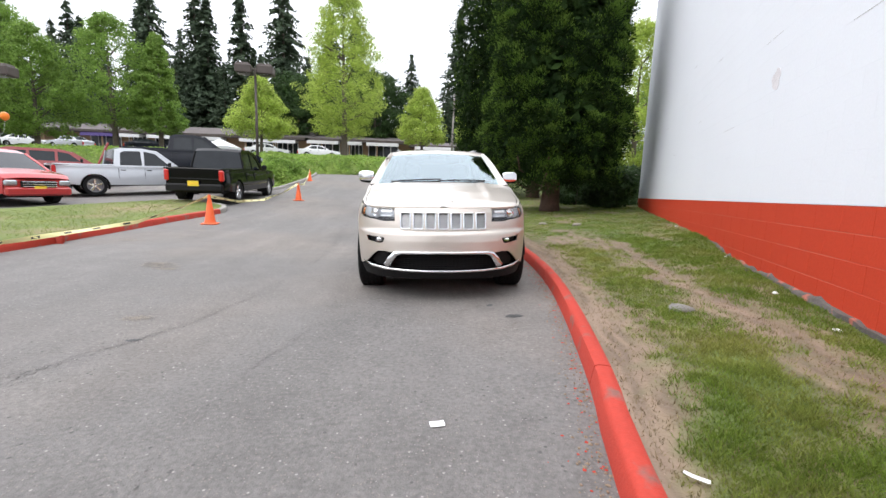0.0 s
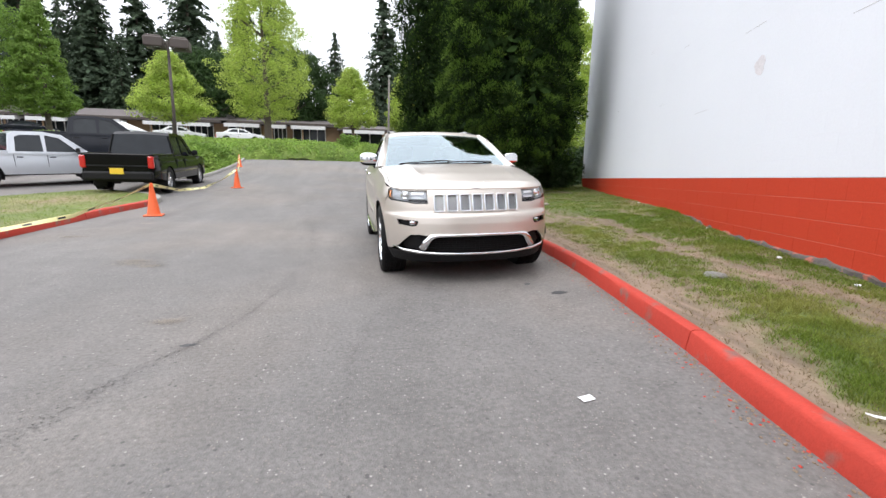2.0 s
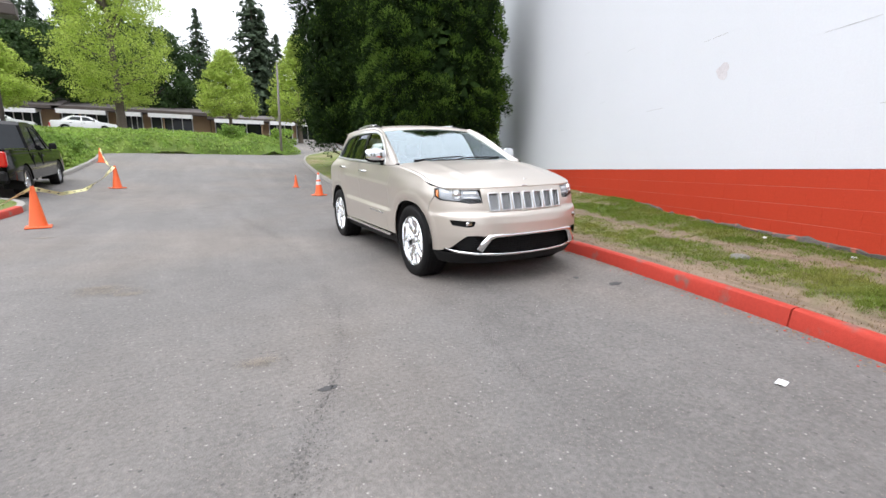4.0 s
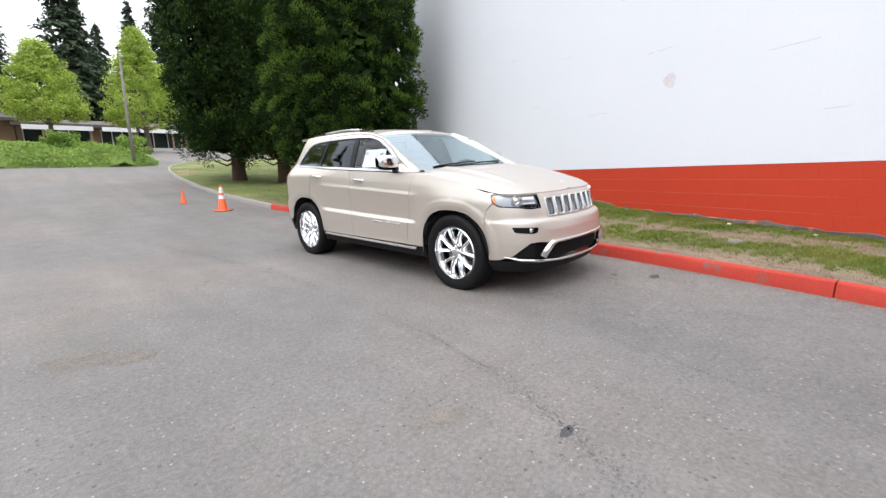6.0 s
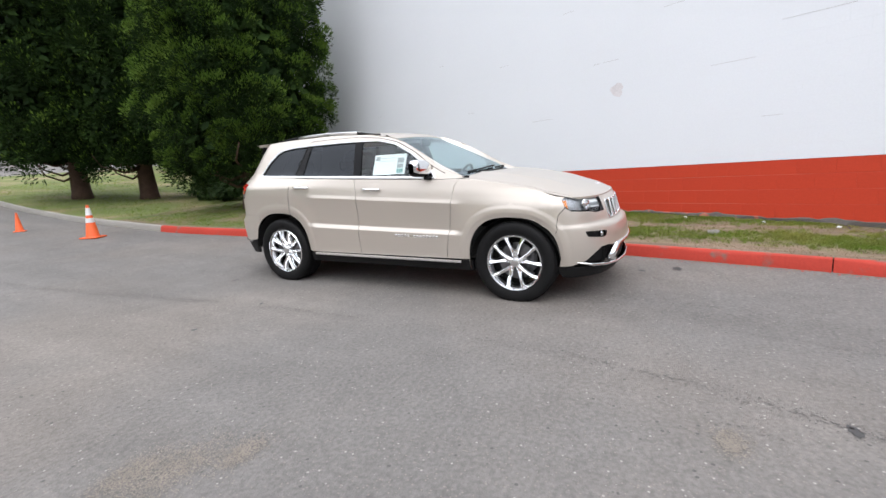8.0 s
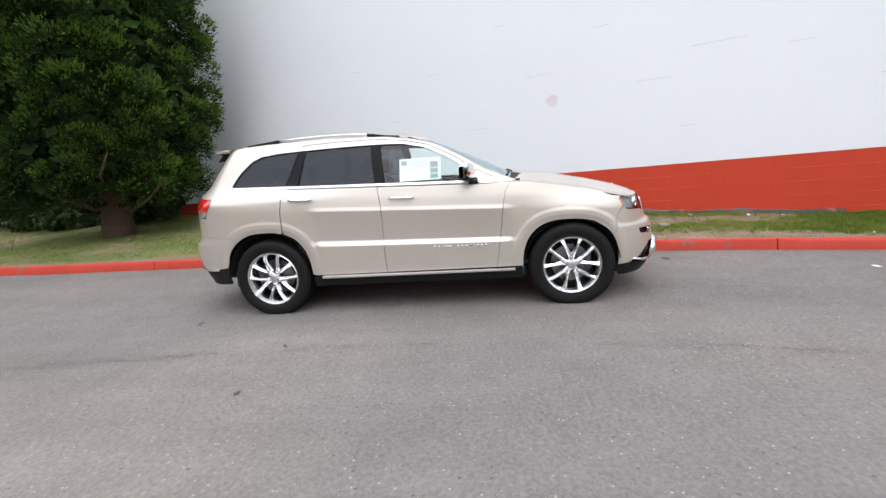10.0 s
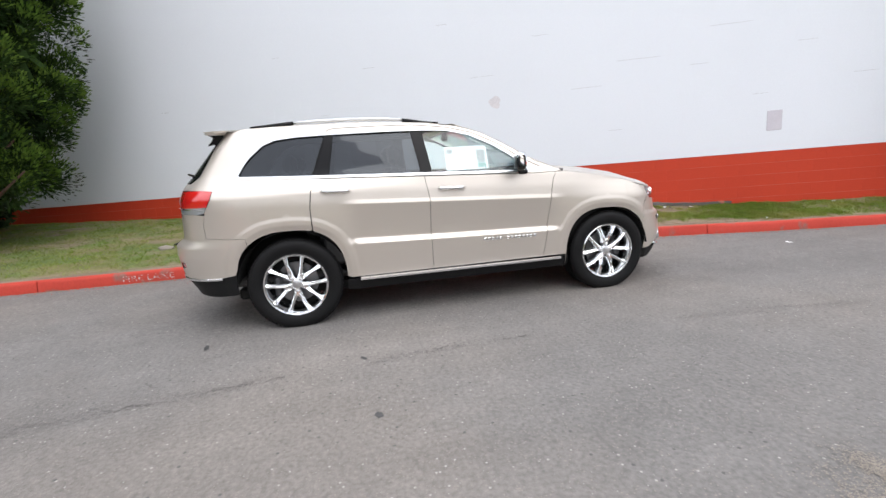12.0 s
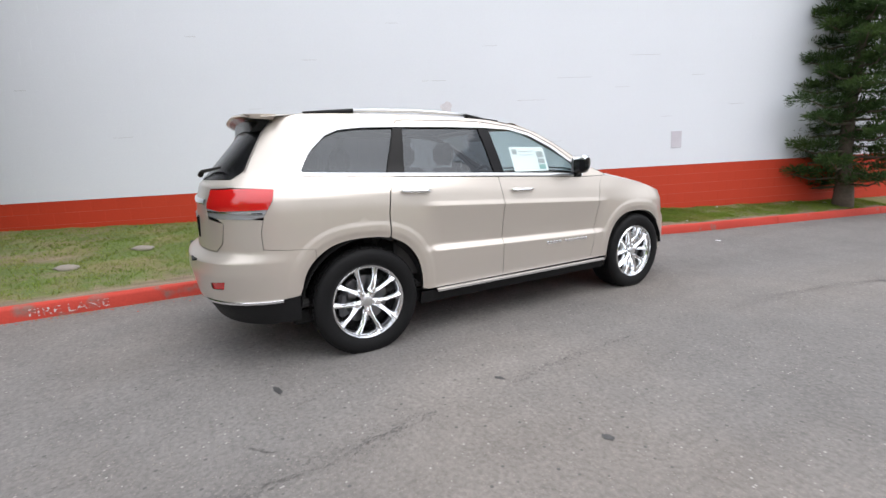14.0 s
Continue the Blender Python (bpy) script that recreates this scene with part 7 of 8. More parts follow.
# grit along the gutter
g = Geo()
for k in range(900):
    y = r.uniform(-6, 7)
    x = kerb_x(y) - abs(r.gauss(0, 0.06)) - 0.01
    sz = r.uniform(0.003, 0.011)
    g.box((x, y, gz(x, y) + sz * 0.3), (sz, sz * 1.3, sz * 0.7), sz * 0.25)
solid("gutter_grit", g, "soil", "brown grit and leaf crumbs along the gutter", "grit", kind="stuff")
# stencilled kerb lettering, half worn away
letters = bpy.data.curves.new("kerb_lettering", "FONT")
letters.body = "FIRE LANE"
letters.size, letters.extrude, letters.space_character = 0.105, 0.002, 1.0
letters.align_x = "CENTER"
letters.materials.append(M["kerb_letter"])
lettering = new("kerb_lettering", letters)
slope = (kerb_x(3.07) - kerb_x(4.07))
across = Vector((slope, -1, 0)).normalized()
lean = Vector((0.10, 0, 1)).normalized()
out = across.cross(lean)
face = Matrix((across * 1.27, lean, out)).transposed().to_4x4()
lettering.matrix_basis = Matrix.Translation((kerb_x(3.57) + 0.004, 3.57, gz(kerb_x(3.57), 3.57) + 0.028)) @ face
tagged(lettering, "worn white stencilled letters on the red kerb face", "lettering", kind="structure")


# ---- grass blades ----
def blades(name, n, place, zf, label, hmin=0.02, hmax=0.06, seed=3, material="grass_blade", lush=0.0):
    """Short grass: three thin blades to a tuft; lush makes the height follow soft clumps."""
    rs = np.random.default_rng(seed)
    g = Geo()
    vs, fs = [], []
    made = 0
    while made < n:
        x, y, keep = place(rs)
        if not keep:
            continue
        z = zf(x, y)
        grow = 1 + lush * 1.6 * noise.noise((x * 5, y * 5, seed))
        for b in range(3):
            bx, by = x + rs.normal(0, 0.012), y + rs.normal(0, 0.012)
            a, h, w = rs.uniform(0, 6.28), rs.uniform(hmin, hmax) * max(0.3, grow), rs.uniform(0.002, 0.0045)
            lx, ly = rs.normal(0, 0.75) * h, rs.normal(0, 0.75) * h
            dx, dy = w * math.cos(a), w * math.sin(a)
            o = len(vs)
            vs += [(bx - dx, by - dy, z - 0.008), (bx + dx, by + dy, z - 0.008), (bx + lx, by + ly, z + h)]
            fs.append((o, o + 1, o + 2))
        made += 1
    g.v, g.f, g.n = vs, fs, [None] * len(vs)
    solid(name, g, material, label, "grass", kind="stuff")


def verge_spot(rs):
    y = rs.uniform(-10.8, 9.5) if rs.uniform() < 0.55 else rs.uniform(-6.5, 0.5)
    a, b = kerb_x(y) + 0.13, wall_x(y) - 0.05
    return rs.uniform(a, max(b, a + 0.1)), y


def verge_place(rs):
    x, y = verge_spot(rs)
    return x, y, rs.uniform() > soil_share(x, y) * 1.35 + 0.02


def dry_place(rs):
    x, y = verge_spot(rs)
    sh = soil_share(x, y)
    return x, y, rs.uniform() < 0.12 + 0.75 * sh * (1 - 0.75 * sh)


blades("verge_grass", 70000, verge_place, lawn_z, "short green grass tufts with bare patches between", 0.012, 0.036, 3, lush=0.6)
blades("dry_grass", 11000, dry_place, lawn_z, "dry straw-coloured grass thinning out over bare soil", 0.008, 0.022, 8, "grass_dry")
rs = np.random.default_rng(12)
g = Geo()
for k in range(3600):
    x, y = verge_spot(rs)
    if rs.uniform() > soil_share(x, y) or y > 4:
        continue
    w, a0, z = rs.uniform(0.003, 0.009), rs.uniform(0, 6.28), lawn_z(x, y)
    g.add([(x + w * rs.uniform(0.5, 1) * math.cos(a0 + j * 1.57), y + w * rs.uniform(0.5, 1) * math.sin(a0 + j * 1.57), z - 0.001) for j in range(4)] + [(x, y, z + w * 0.7)], [(0, 1, 4), (1, 2, 4), (2, 3, 4), (3, 0, 4)])
solid("soil_crumbs", g, "crumb", "crumbs of earth and small stones on the bare soil", "soil", kind="stuff", fix=True)


def corner_place(rs):
    y = rs.uniform(9.5, 24)
    return rs.uniform(kerb_x(y) + 0.16, kerb_x(y) + 9), y, rs.uniform() < 0.9


blades("corner_grass", 9000, corner_place, lawn_z, "short lawn grass under the evergreens", 0.03, 0.08, 4)


def island_place(rs):
    x, y = rs.uniform(-10.8, -6.7), rs.uniform(-3, 9.6)
    return x, y, inside(np.array(ISLAND), x, y)


blades("island_grass", 6000, island_place, lambda x, y: gz(x, y) + 0.125, "dry yellow-green lawn grass", 0.02, 0.06, 5)


# ---- planted bank and beds ----
BANK = [(-52, 29), (-40, 28.6), (-28, 28.2), (-18, 28), (-13.4, 27.5), (-13.2, 22), (-12.6, 18), (-10.2, 16.4), (-8.6, 15.95), (-8.2, 16.2), (-8.0, 18), (-7.98, 22), (-8.25, 25.6), (-8.4, 27.0), (-6.5, 27.6), (-3, 27.5), (0, 27.5), (2.4, 27.6), (3.3, 28.4), (3.2, 30), (1.5, 32.5), (-2, 34.5), (-12, 36), (-30, 37), (-52, 37)]
bank_arr = np.array([(p.x, p.y) for p in resample([*BANK, BANK[0]], 0.8)[:-1]])


def bank_z(x, y):
    d = math.sqrt(float(np.min((bank_arr[:, 0] - x)**2 + (bank_arr[:, 1] - y)**2)))
    rise = min(1.0, d / 2.2)
    top = 1.35 if y > 26.5 else 0.75
    return gz(x, y) - 0.12 + top * (rise * (2 - rise)) * (0.85 + 0.25 * noise.noise((x * 0.5, y * 0.5, 0))) + 0.10 * noise.noise((x * 2, y * 2, 3)) * rise


bank = solid("planted_bank", fill_outline(BANK, 0.9, bank_z), "leaf_ivy", "low bank overgrown with green ivy", "bank", kind="structure", smooth=180, fix=True)
g = Geo()
n = 0
cs, ns = [], []
while n < 30000:
    x, y = rng.uniform(-34, 3.4), rng.uniform(15.8, 36.5)
    if x < -14 and rng.uniform() < 0.5:
        continue
    if inside(bank_arr, x, y):
        cs.append((x, y, bank_z(x, y) + rng.uniform(0.0, 0.16)))
        ns.append((0.1, -0.5, 0.8))
        n += 1
leaves(g, cs, ns, 0.17, spread=1.2)
solid("bank_ivy", g, "leaf_ivy", "dense ivy leaves covering the bank", "ivy", kind="stuff")
for k, (x, y, rr, h) in enumerate(((-9.2, 17.2, 0.8, 1.0), (-8.9, 19.0, 0.9, 1.2), (-9.4, 21.0, 1.0, 1.3), (-10.3, 18.4, 0.9, 1.2), (-9.0, 23.0, 0.9, 1.1), (2.2, 30.0, 1.3, 1.3), (-1.0, 31.0, 1.2, 1.0))):
    g = Geo()
    for q in range(30):
        a, f = rng.uniform(0, 6.28), rng.uniform(0, 1)
        r_ = rr * math.sqrt(rng.uniform(0.05, 1)) * (1 - 0.5 * f)
        puff(g, (r_ * math.cos(a), r_ * math.sin(a), 0.15 + h * 0.8 * f), 0.32, 45, 0.16, up=0.6)
    s = thing("bush", "rounded yellow-green bush on the planted bank", "bush", pose(x, y, bank_z(x, y) - 0.25), group="bushes on the bank")
    part("stems", Geo().tube([(0, 0, -0.2), (0.05, 0, h * 0.5)], [0.04, 0.02], 6), "bark", s)
    part("foliage", g, "leaf_ivy" if k % 2 else "leaf_green", s)

# ---- shops ----
BY = 60.0


def shop(x0, x1, base, eave, ridge, label, bays, panes=4):
    """A low shop range: wall, overhanging shingle roof, shopfront bays with posts, panes and pale fascias."""
    h = thing("shop_building", label, "building", pose(x0, BY, base))
    w, e, rg = x1 - x0, eave - base, ridge - base
    part("wall", Geo().box((w / 2, 5, e / 2 - 0.5), (w, 9.6, e + 1.0), 0.03), "stucco", h)
    g = Geo().prism([(-1.6, e - 0.15), (-1.6, e + 0.12), (4.2, rg), (5.8, rg), (11.6, e + 0.12), (11.6, e - 0.15)], 0, -0.4, w + 0.4)
    part("roof", g, "shingle", h, "grey-brown shingle roof", fix=True)
    part("fascia", Geo().box((w / 2, -1.63, e + 0.0), (w + 0.8, 0.06, 0.34), 0.01), "lamp_brown", h)
    for bx, bw, trim in bays:
        win = part("window", Geo().box((bx - x0, 0.14, 1.15), (bw, 0.12, 2.3), 0.02), "shop_glass", h)
        for k in range(panes + 1):
            part("mullion", Geo().box((bx - x0 - bw / 2 + bw * k / panes, 0.05, 1.15), (0.09, 0.10, 2.3), 0.01), "shop_white", win)
        for k in range(panes):
            part("pane", Geo().box((bx - x0 - bw / 2 + bw * (k + 0.5) / panes, 0.07, 1.2), (bw / panes - 0.1, 0.03, 2.1), 0.005), "shop_glass", win)
        part("awning", Geo().prism([(-1.9, 1.95), (-1.9, 2.42), (0.15, 2.50), (0.15, 2.35)], 0, bx - x0 - bw / 2 - 0.1, bx - x0 + bw / 2 + 0.1), trim, h, "pale shopfront canopy", fix=True)
    for k in range(int(w / 4)):
        part("post", Geo().box((2 + 4 * k, -1.45, e / 2), (0.16, 0.16, e), 0.02), "stucco", h)
    return h


shop(-56, -17.3, 4.3, 7.0, 8.6, "long low shop range under a grey-brown roof", [(-46.5, 4.2, "purple"), (-42, 2.5, "shop_white"), (-37.5, 4.0, "shop_white"), (-31, 3.0, "shop_white"), (-24.5, 4.4, "shop_white"), (-20.5, 3.0, "shop_white")], 4)
shop(-17.2, -2.2, 4.4, 7.0, 8.2, "low tan shop range under a grey-brown roof", [(-15, 4.2, "shop_white"), (-10.6, 2.2, "shop_white"), (-6.4, 4.4, "shop_white")], 4)
shop(-2.1, 14.0, 4.1, 6.6, 7.7, "low tan shop range at the end of the row", [(1.2, 5.6, "shop_white"), (6.5, 3.0, "shop_white"), (10.9, 4.6, "shop_white")], 3)

canopy = thing("canopy_tent", "white peaked canopy tent by the shops", "tent", pose(-23.0, 44, gz(-23, 44) - 0.3) @ Matrix.Scale(0.72, 4))
part("cover", Geo().add([(-2.2, -2.2, 2.2), (2.2, -2.2, 2.2), (2.2, 2.2, 2.2), (-2.2, 2.2, 2.2), (0, 0, 3.4), (-2.2, -2.2, 1.7), (2.2, -2.2, 1.7), (2.2, 2.2, 1.7), (-2.2, 2.2, 1.7)], [(0, 1, 4), (1, 2, 4), (2, 3, 4), (3, 0, 4), (0, 5, 6, 1), (1, 6, 7, 2), (2, 7, 8, 3), (3, 8, 5, 0)]), "tent", canopy)
for x, y in ((-2.1, -2.1), (2.1, -2.1), (2.1, 2.1), (-2.1, 2.1)):
    part("pole", Geo().tube([(x, y, 0), (x, y, 2.2)], 0.04, 8), "shop_white", canopy)


# ---- lamps and poles ----
def lot_lamp(x, y, h, label):
    z = gz(x, y)
    t = thing("lot_lamp", label, "street lamp", pose(x, y, z - 0.05, 0, 0, 8), group="lot lamps")
    part("pole", Geo().tube([(0, 0, 0), (0, 0, h * 0.5), (0, 0, h)], [0.10, 0.085, 0.07], 10), "lamp_brown", t, smooth=180)
    part("footing", Geo().lathe([(0.0, 0.5), (0.22, 0.5), (0.24, 0.46), (0.24, 0.0)], 16), "kerb_grey", t, smooth=40)
    part("cross_arm", Geo().box((0, 0, h - 0.15), (1.1, 0.08, 0.08), 0.01), "lamp_brown", t)
    for s in (-1, 1):
        head = part("lamp_head", Geo().box((0.66 * s, 0, h - 0.15), (1.0, 1.0, 0.55), 0.06).box((0.66 * s, 0, h + 0.16), (0.8, 0.8, 0.14), 0.05), "lamp_brown", t, "square bronze lamp head")
        part("diffuser", Geo().box((0.66 * s, 0, h - 0.44), (0.8, 0.8, 0.04), 0.01), "lens_clear", head)
    return t


lot_lamp(-11.4, 23.5, 7.05, "tall bronze double-headed lamp post in the lot")
lot_lamp(-24.95, 20.2, 5.95, "tall bronze double-headed lamp post at the lot's edge")
b = thing("balloon", "round orange balloon tied to a lamp post", "balloon", pose(-24.5, 20.3, 4.22))
part("bulb", Geo().ball((0, 0, 0), 0.22, 18, 12, (1, 1, 1.1)), "balloon", b, smooth=180)
part("knot", Geo().lathe([(0.0, -0.235), (0.025, -0.265), (0.010, -0.30)], 10), "balloon", b)
part("string", Geo().tube([(0, 0, -0.28), (-0.15, 0, -0.9), (-0.37, -0.1, -1.2)], 0.006, 4), "litter", b)
p_ = thing("pole", "thin grey weathered pole with a small lamp", "pole", pose(1.9, 27.9, gz(1.9, 27.9) - 0.1))
part("shaft", Geo().tube([(0, 0, 0), (0, 0, 3), (0.05, 0, 6.2)], [0.09, 0.08, 0.06], 8), "pole_wood", p_, smooth=180)
part("lamp_arm", Geo().tube([(0.05, 0, 6.1), (0.0, -0.3, 6.35), (0, -0.6, 6.3)], [0.03, 0.03, 0.03], 6).box((0, -0.7, 6.28), (0.18, 0.35, 0.10), 0.03), "satin", p_)


# ---- traffic cones and tape ----
def cone(x, y, h, collar, turn, label, lean=0.0):
    z = gz(x, y)
    t = thing("traffic_cone", label, "traffic cone", pose(x, y, z, lean, 0, turn), group="traffic cones")
    k = h / 0.72
    part("base", Geo().box((0, 0, 0.016 * k), (0.36 * k, 0.36 * k, 0.032 * k), 0.012), "cone", t)
    body = [(0.135, 0.03), (0.125, 0.05), (0.030, 0.70), (0.026, 0.72), (0.018, 0.72), (0.018, 0.66)]
    part("body", Geo().lathe([(r_ * k, z_ * k) for r_, z_ in body], 24), "cone", t, smooth=40)
    if collar:
        for za, zb in ((0.34, 0.44), (0.50, 0.66)):
            ra, rb_ = (0.125 - 0.095 * (za - 0.05) / 0.65 + 0.002) * k, (0.125 - 0.095 * (zb - 0.05) / 0.65 + 0.002) * k
            part("collar", Geo().lathe([(ra - 0.002, za * k), (ra, za * k), (rb_, zb * k), (rb_ - 0.002, zb * k)], 24), "cone_white", t, "worn white reflective collar", smooth=40)
    return t


cone(-5.6, 4.55, 0.74, False, 12, "orange plastic traffic cone holding caution tape by the kerb")
cone(-5.55, 12.2, 0.74, False, 40, "orange plastic traffic cone holding caution tape on the lane")
cone(-7.55, 21.9, 0.72, False, 5, "orange plastic traffic cone at the bed's kerb", 0)
cone(0.24, 8.5, 0.72, True, 30, "orange traffic cone with worn white collars")
cone(0.02, 11.35, 0.46, False, 60, "small plain orange traffic cone near the kerb")


def tape(pts, label, width=0.075):
    """A sagging printed tape through points, with dark print along it."""
    g, ink = Geo(), Geo()
    rows = []
    P = [Vector(p) for p in pts]
    line = []
    for i in range(len(P) - 1):
        n_ = max(2, int((P[i + 1] - P[i]).length / 0.15))
        line += [P[i].lerp(P[i + 1], k / n_) for k in range(n_)]
    line.append(P[-1])
    for i, p in enumerate(line):
        d = (line[min(i + 1, len(line) - 1)] - line[max(i - 1, 0)]).normalized()
        tw = 0.9 * math.sin(i * 0.23)
        up = Vector((0, 0, 1)) * math.cos(tw) + Vector((d.y, -d.x, 0)).normalized() * math.sin(tw)
        rows.append([p - up * width / 2, p + up * width / 2])
    g.grid(rows)
    g.add([v for v in g.v], [f[::-1] for f in g.f])
    t = thing("caution_tape", label, "tape")
    part("band", g, "tape", t)
    for i in range(1, len(rows) - 1, 4):
        a, b_ = rows[i], rows[i + 1]
        lo, hi = 0.28, 0.72
        nrm = (a[1] - a[0]).cross(b_[0] - a[0]).normalized() * 0.003
        for sg in (1, -1):
            ink.add([a[0].lerp(a[1], lo) + nrm * sg, b_[0].lerp(b_[1], lo) + nrm * sg, b_[0].lerp(b_[1], hi) + nrm * sg, a[0].lerp(a[1], hi) + nrm * sg], [(0, 1, 2, 3)])
    part("print", ink, "tape_ink", t, "blurred black print blocks")


def on_ground(x, y, dz=0.0):
    return (x, y, gz(x, y) + dz)


tape([on_ground(-6.2, -6.0, 0.17), on_ground(-6.3, -2.5, 0.17), on_ground(-6.30, 0.0, 0.16), on_ground(-6.32, 1.6, 0.17), on_ground(-6.15, 2.6, 0.22), on_ground(-5.85, 3.7, 0.46), on_ground(-5.62, 4.52, 0.70)], "yellow caution tape slung along the island's kerb")
tape([on_ground(-5.58, 4.58, 0.69), on_ground(-5.62, 6.3, 0.46), on_ground(-5.62, 8.3, 0.36), on_ground(-5.6, 10.3, 0.46), on_ground(-5.56, 12.15, 0.70)], "yellow caution tape sagging between two cones")
tape([on_ground(-5.58, 12.25, 0.68), on_ground(-6.2, 15.5, 0.45), on_ground(-6.9, 18.8, 0.45), on_ground(-7.53, 21.85, 0.68)], "yellow caution tape running to a farther cone")


# ---- other vehicles ----
def plain_wheel(parent, x, y, r_, rim_mat="rim"):
    sd = 1 if x > 0 else -1
    c = Matrix.Translation((x, y, r_)) @ (Matrix.Identity(4) if sd > 0 else Matrix.Rotation(math.pi, 4, "Z"))
    w = part("wheel", Geo().lathe([(r_ * 0.62, -0.11), (r_ * 0.97, -0.12), (r_, -0.08), (r_, 0.08), (r_ * 0.97, 0.12), (r_ * 0.68, 0.115), (r_ * 0.66, 0.09)], 32, "x"), "rubber", parent, smooth=50, fix=True)
    rim = part("rim", Geo().lathe([(r_ * 0.67, 0.10), (r_ * 0.60, 0.10), (r_ * 0.56, 0.03), (0.05, 0.02)], 32, "x"), "disc", w, smooth=40, fix=True)
    g = Geo()
    for k in range(5):
        a = 2 * math.pi * k / 5
        g.box((0.07, 0, r_ * 0.34), (0.03, r_ * 0.20, r_ * 0.56), 0.01, Matrix.Rotation(a, 4, "X"))
    part("spokes", g, rim_mat, w)
    w.matrix_basis = c


def vehicle(name, label, category, m, paint, W, top, wheels, cabin, windows, bottom=0.33, taper=0.22, wr=0.37, tail=None, front_trim=None, bed=None, group="", plate=None):
    """A parked vehicle: panelled sides with wheel openings, a crowned top, a glazed cabin, lamps and wheels. The front is towards -y."""
    t = thing(name, label, category, m, group)
    hw = W / 2
    zb = min(z for _, z in cabin)

    def side(u, z, s=-1, off=0.0):
        u, z = np.asarray(u, float), np.asarray(z, float)
        belly = 0.05 * np.clip((z - 0.55) / 0.5, -1, 1)**2
        ends = 0.10 * np.clip((np.abs(u - (top[0][0] + top[-1][0]) / 2) - 0.40 * (top[-1][0] - top[0][0])) / (0.1 * (top[-1][0] - top[0][0])), 0, 1)**2
        x = hw - belly - ends - np.maximum(0, z - zb) * taper + off
        return np.stack([s * x, u + 0 * x, z + 0 * x], -1)

    y0, y1 = top[0][0], top[-1][0]
    low = []
    for wy in sorted(wheels):
        a = wr * 1.18
        low += [(wy - a, bottom)] + [(wy + a * math.cos(q), wr * 0.95 + a * math.sin(q)) for q in np.linspace(math.pi * 0.98, 0.02, 14)] + [(wy + a, bottom)]
    outline = [(y0 + 0.02, bottom + 0.10)] + low + [(y1 - 0.02, bottom + 0.10)] + [tuple(p) for p in top[::-1]]
    for s in (-1, 1):
        g = Geo()
        panel(g, outline, s, 0.0, (), 0.10, 0.03, side)
        part("body_side", g, paint, t, smooth=180, fix=False)
        g = Geo()
        panel(g, cabin, s, 0.0, windows, 0.09, 0.03, side)
        part("cabin_side", g, paint, t, smooth=180)
        for k, wpoly in enumerate(windows):
            g = Geo()
            panel(g, wpoly, s, -0.02, (), 0.12, 0, side)
            part("side_window", g, "shop_glass", t, smooth=180)
        for wy in wheels:
            plain_wheel(t, s * (hw - 0.14), wy, wr)
            g = Geo()
            g.grid([[(s * xx, wy + wr * 1.2 * math.cos(q), wr * 0.95 + wr * 1.2 * math.sin(q)) for xx in (hw - 0.03, hw - 0.4)] for q in np.linspace(-0.3, math.pi + 0.3, 14)])
            part("wheel_housing", g, "dark", t)
    ts = [p for p in top]
    rows = []
    dense_top = [tuple(np.array(a) + (np.array(b_) - np.array(a)) * k / 4) for a, b_ in zip(ts[:-1], ts[1:]) for k in range(4)] + [ts[-1]]
    for y, z in dense_top:
        xe = float(side(y, z, 1)[0])
        rows.append([(xe * a, y - (0.08 * (1 - a * a) if y < y0 + 0.3 else 0), z + 0.045 * (1 - abs(a)**3)) for a in np.linspace(-1, 1, 13)])
    if bed is None:
        part("top_skin", Geo().grid(rows), paint, t, smooth=60, fix=True)
    else:
        part("top_skin", Geo().grid([r_ for r_ in rows if r_[0][1] <= bed[0] + 0.05]), paint, t, smooth=60, fix=True)
        part("bed_floor", Geo().box((0, (bed[0] + bed[1]) / 2, bottom + 0.45), (W - 0.3, bed[1] - bed[0], 0.05), 0.01), "plastic", t)
        part("tailgate", Geo().box((0, bed[1] - 0.04, (bottom + 0.28 + bed[2]) / 2), (W - 0.32, 0.07, bed[2] - bottom - 0.26), 0.02), paint, t)
        for s in (-1, 1):
            part("bed_rail", Geo().box((s * (hw - 0.12), (bed[0] + bed[1]) / 2, bed[2] + 0.0), (0.12, bed[1] - bed[0], 0.05), 0.015), paint, t)
            part("bed_wall", Geo().box((s * (hw - 0.16), (bed[0] + bed[1]) / 2, (bottom + 0.4 + bed[2]) / 2), (0.04, bed[1] - bed[0], bed[2] - bottom - 0.4), 0.01), paint, t)
    for yy, sg in ((y0, -1), (y1, 1)):
        zt = top[0][1] if sg < 0 else top[-1][1]
        part("bumper", Geo().box((0, yy + sg * 0.02, bottom + 0.16), (W - 0.22, 0.20, 0.26), 0.05), "plastic" if bed is not None and sg > 0 else paint, t)
        part("end_panel", Geo().box((0, yy - sg * 0.06, (bottom + 0.2 + zt) / 2), (W - 0.24, 0.16, zt - bottom - 0.16), 0.05), paint, t)
    # cabin top: screen, roof, rear glass
    cab_top = [p for p in cabin if p[1] > zb + 0.02 or p in (cabin[0], cabin[-1])]
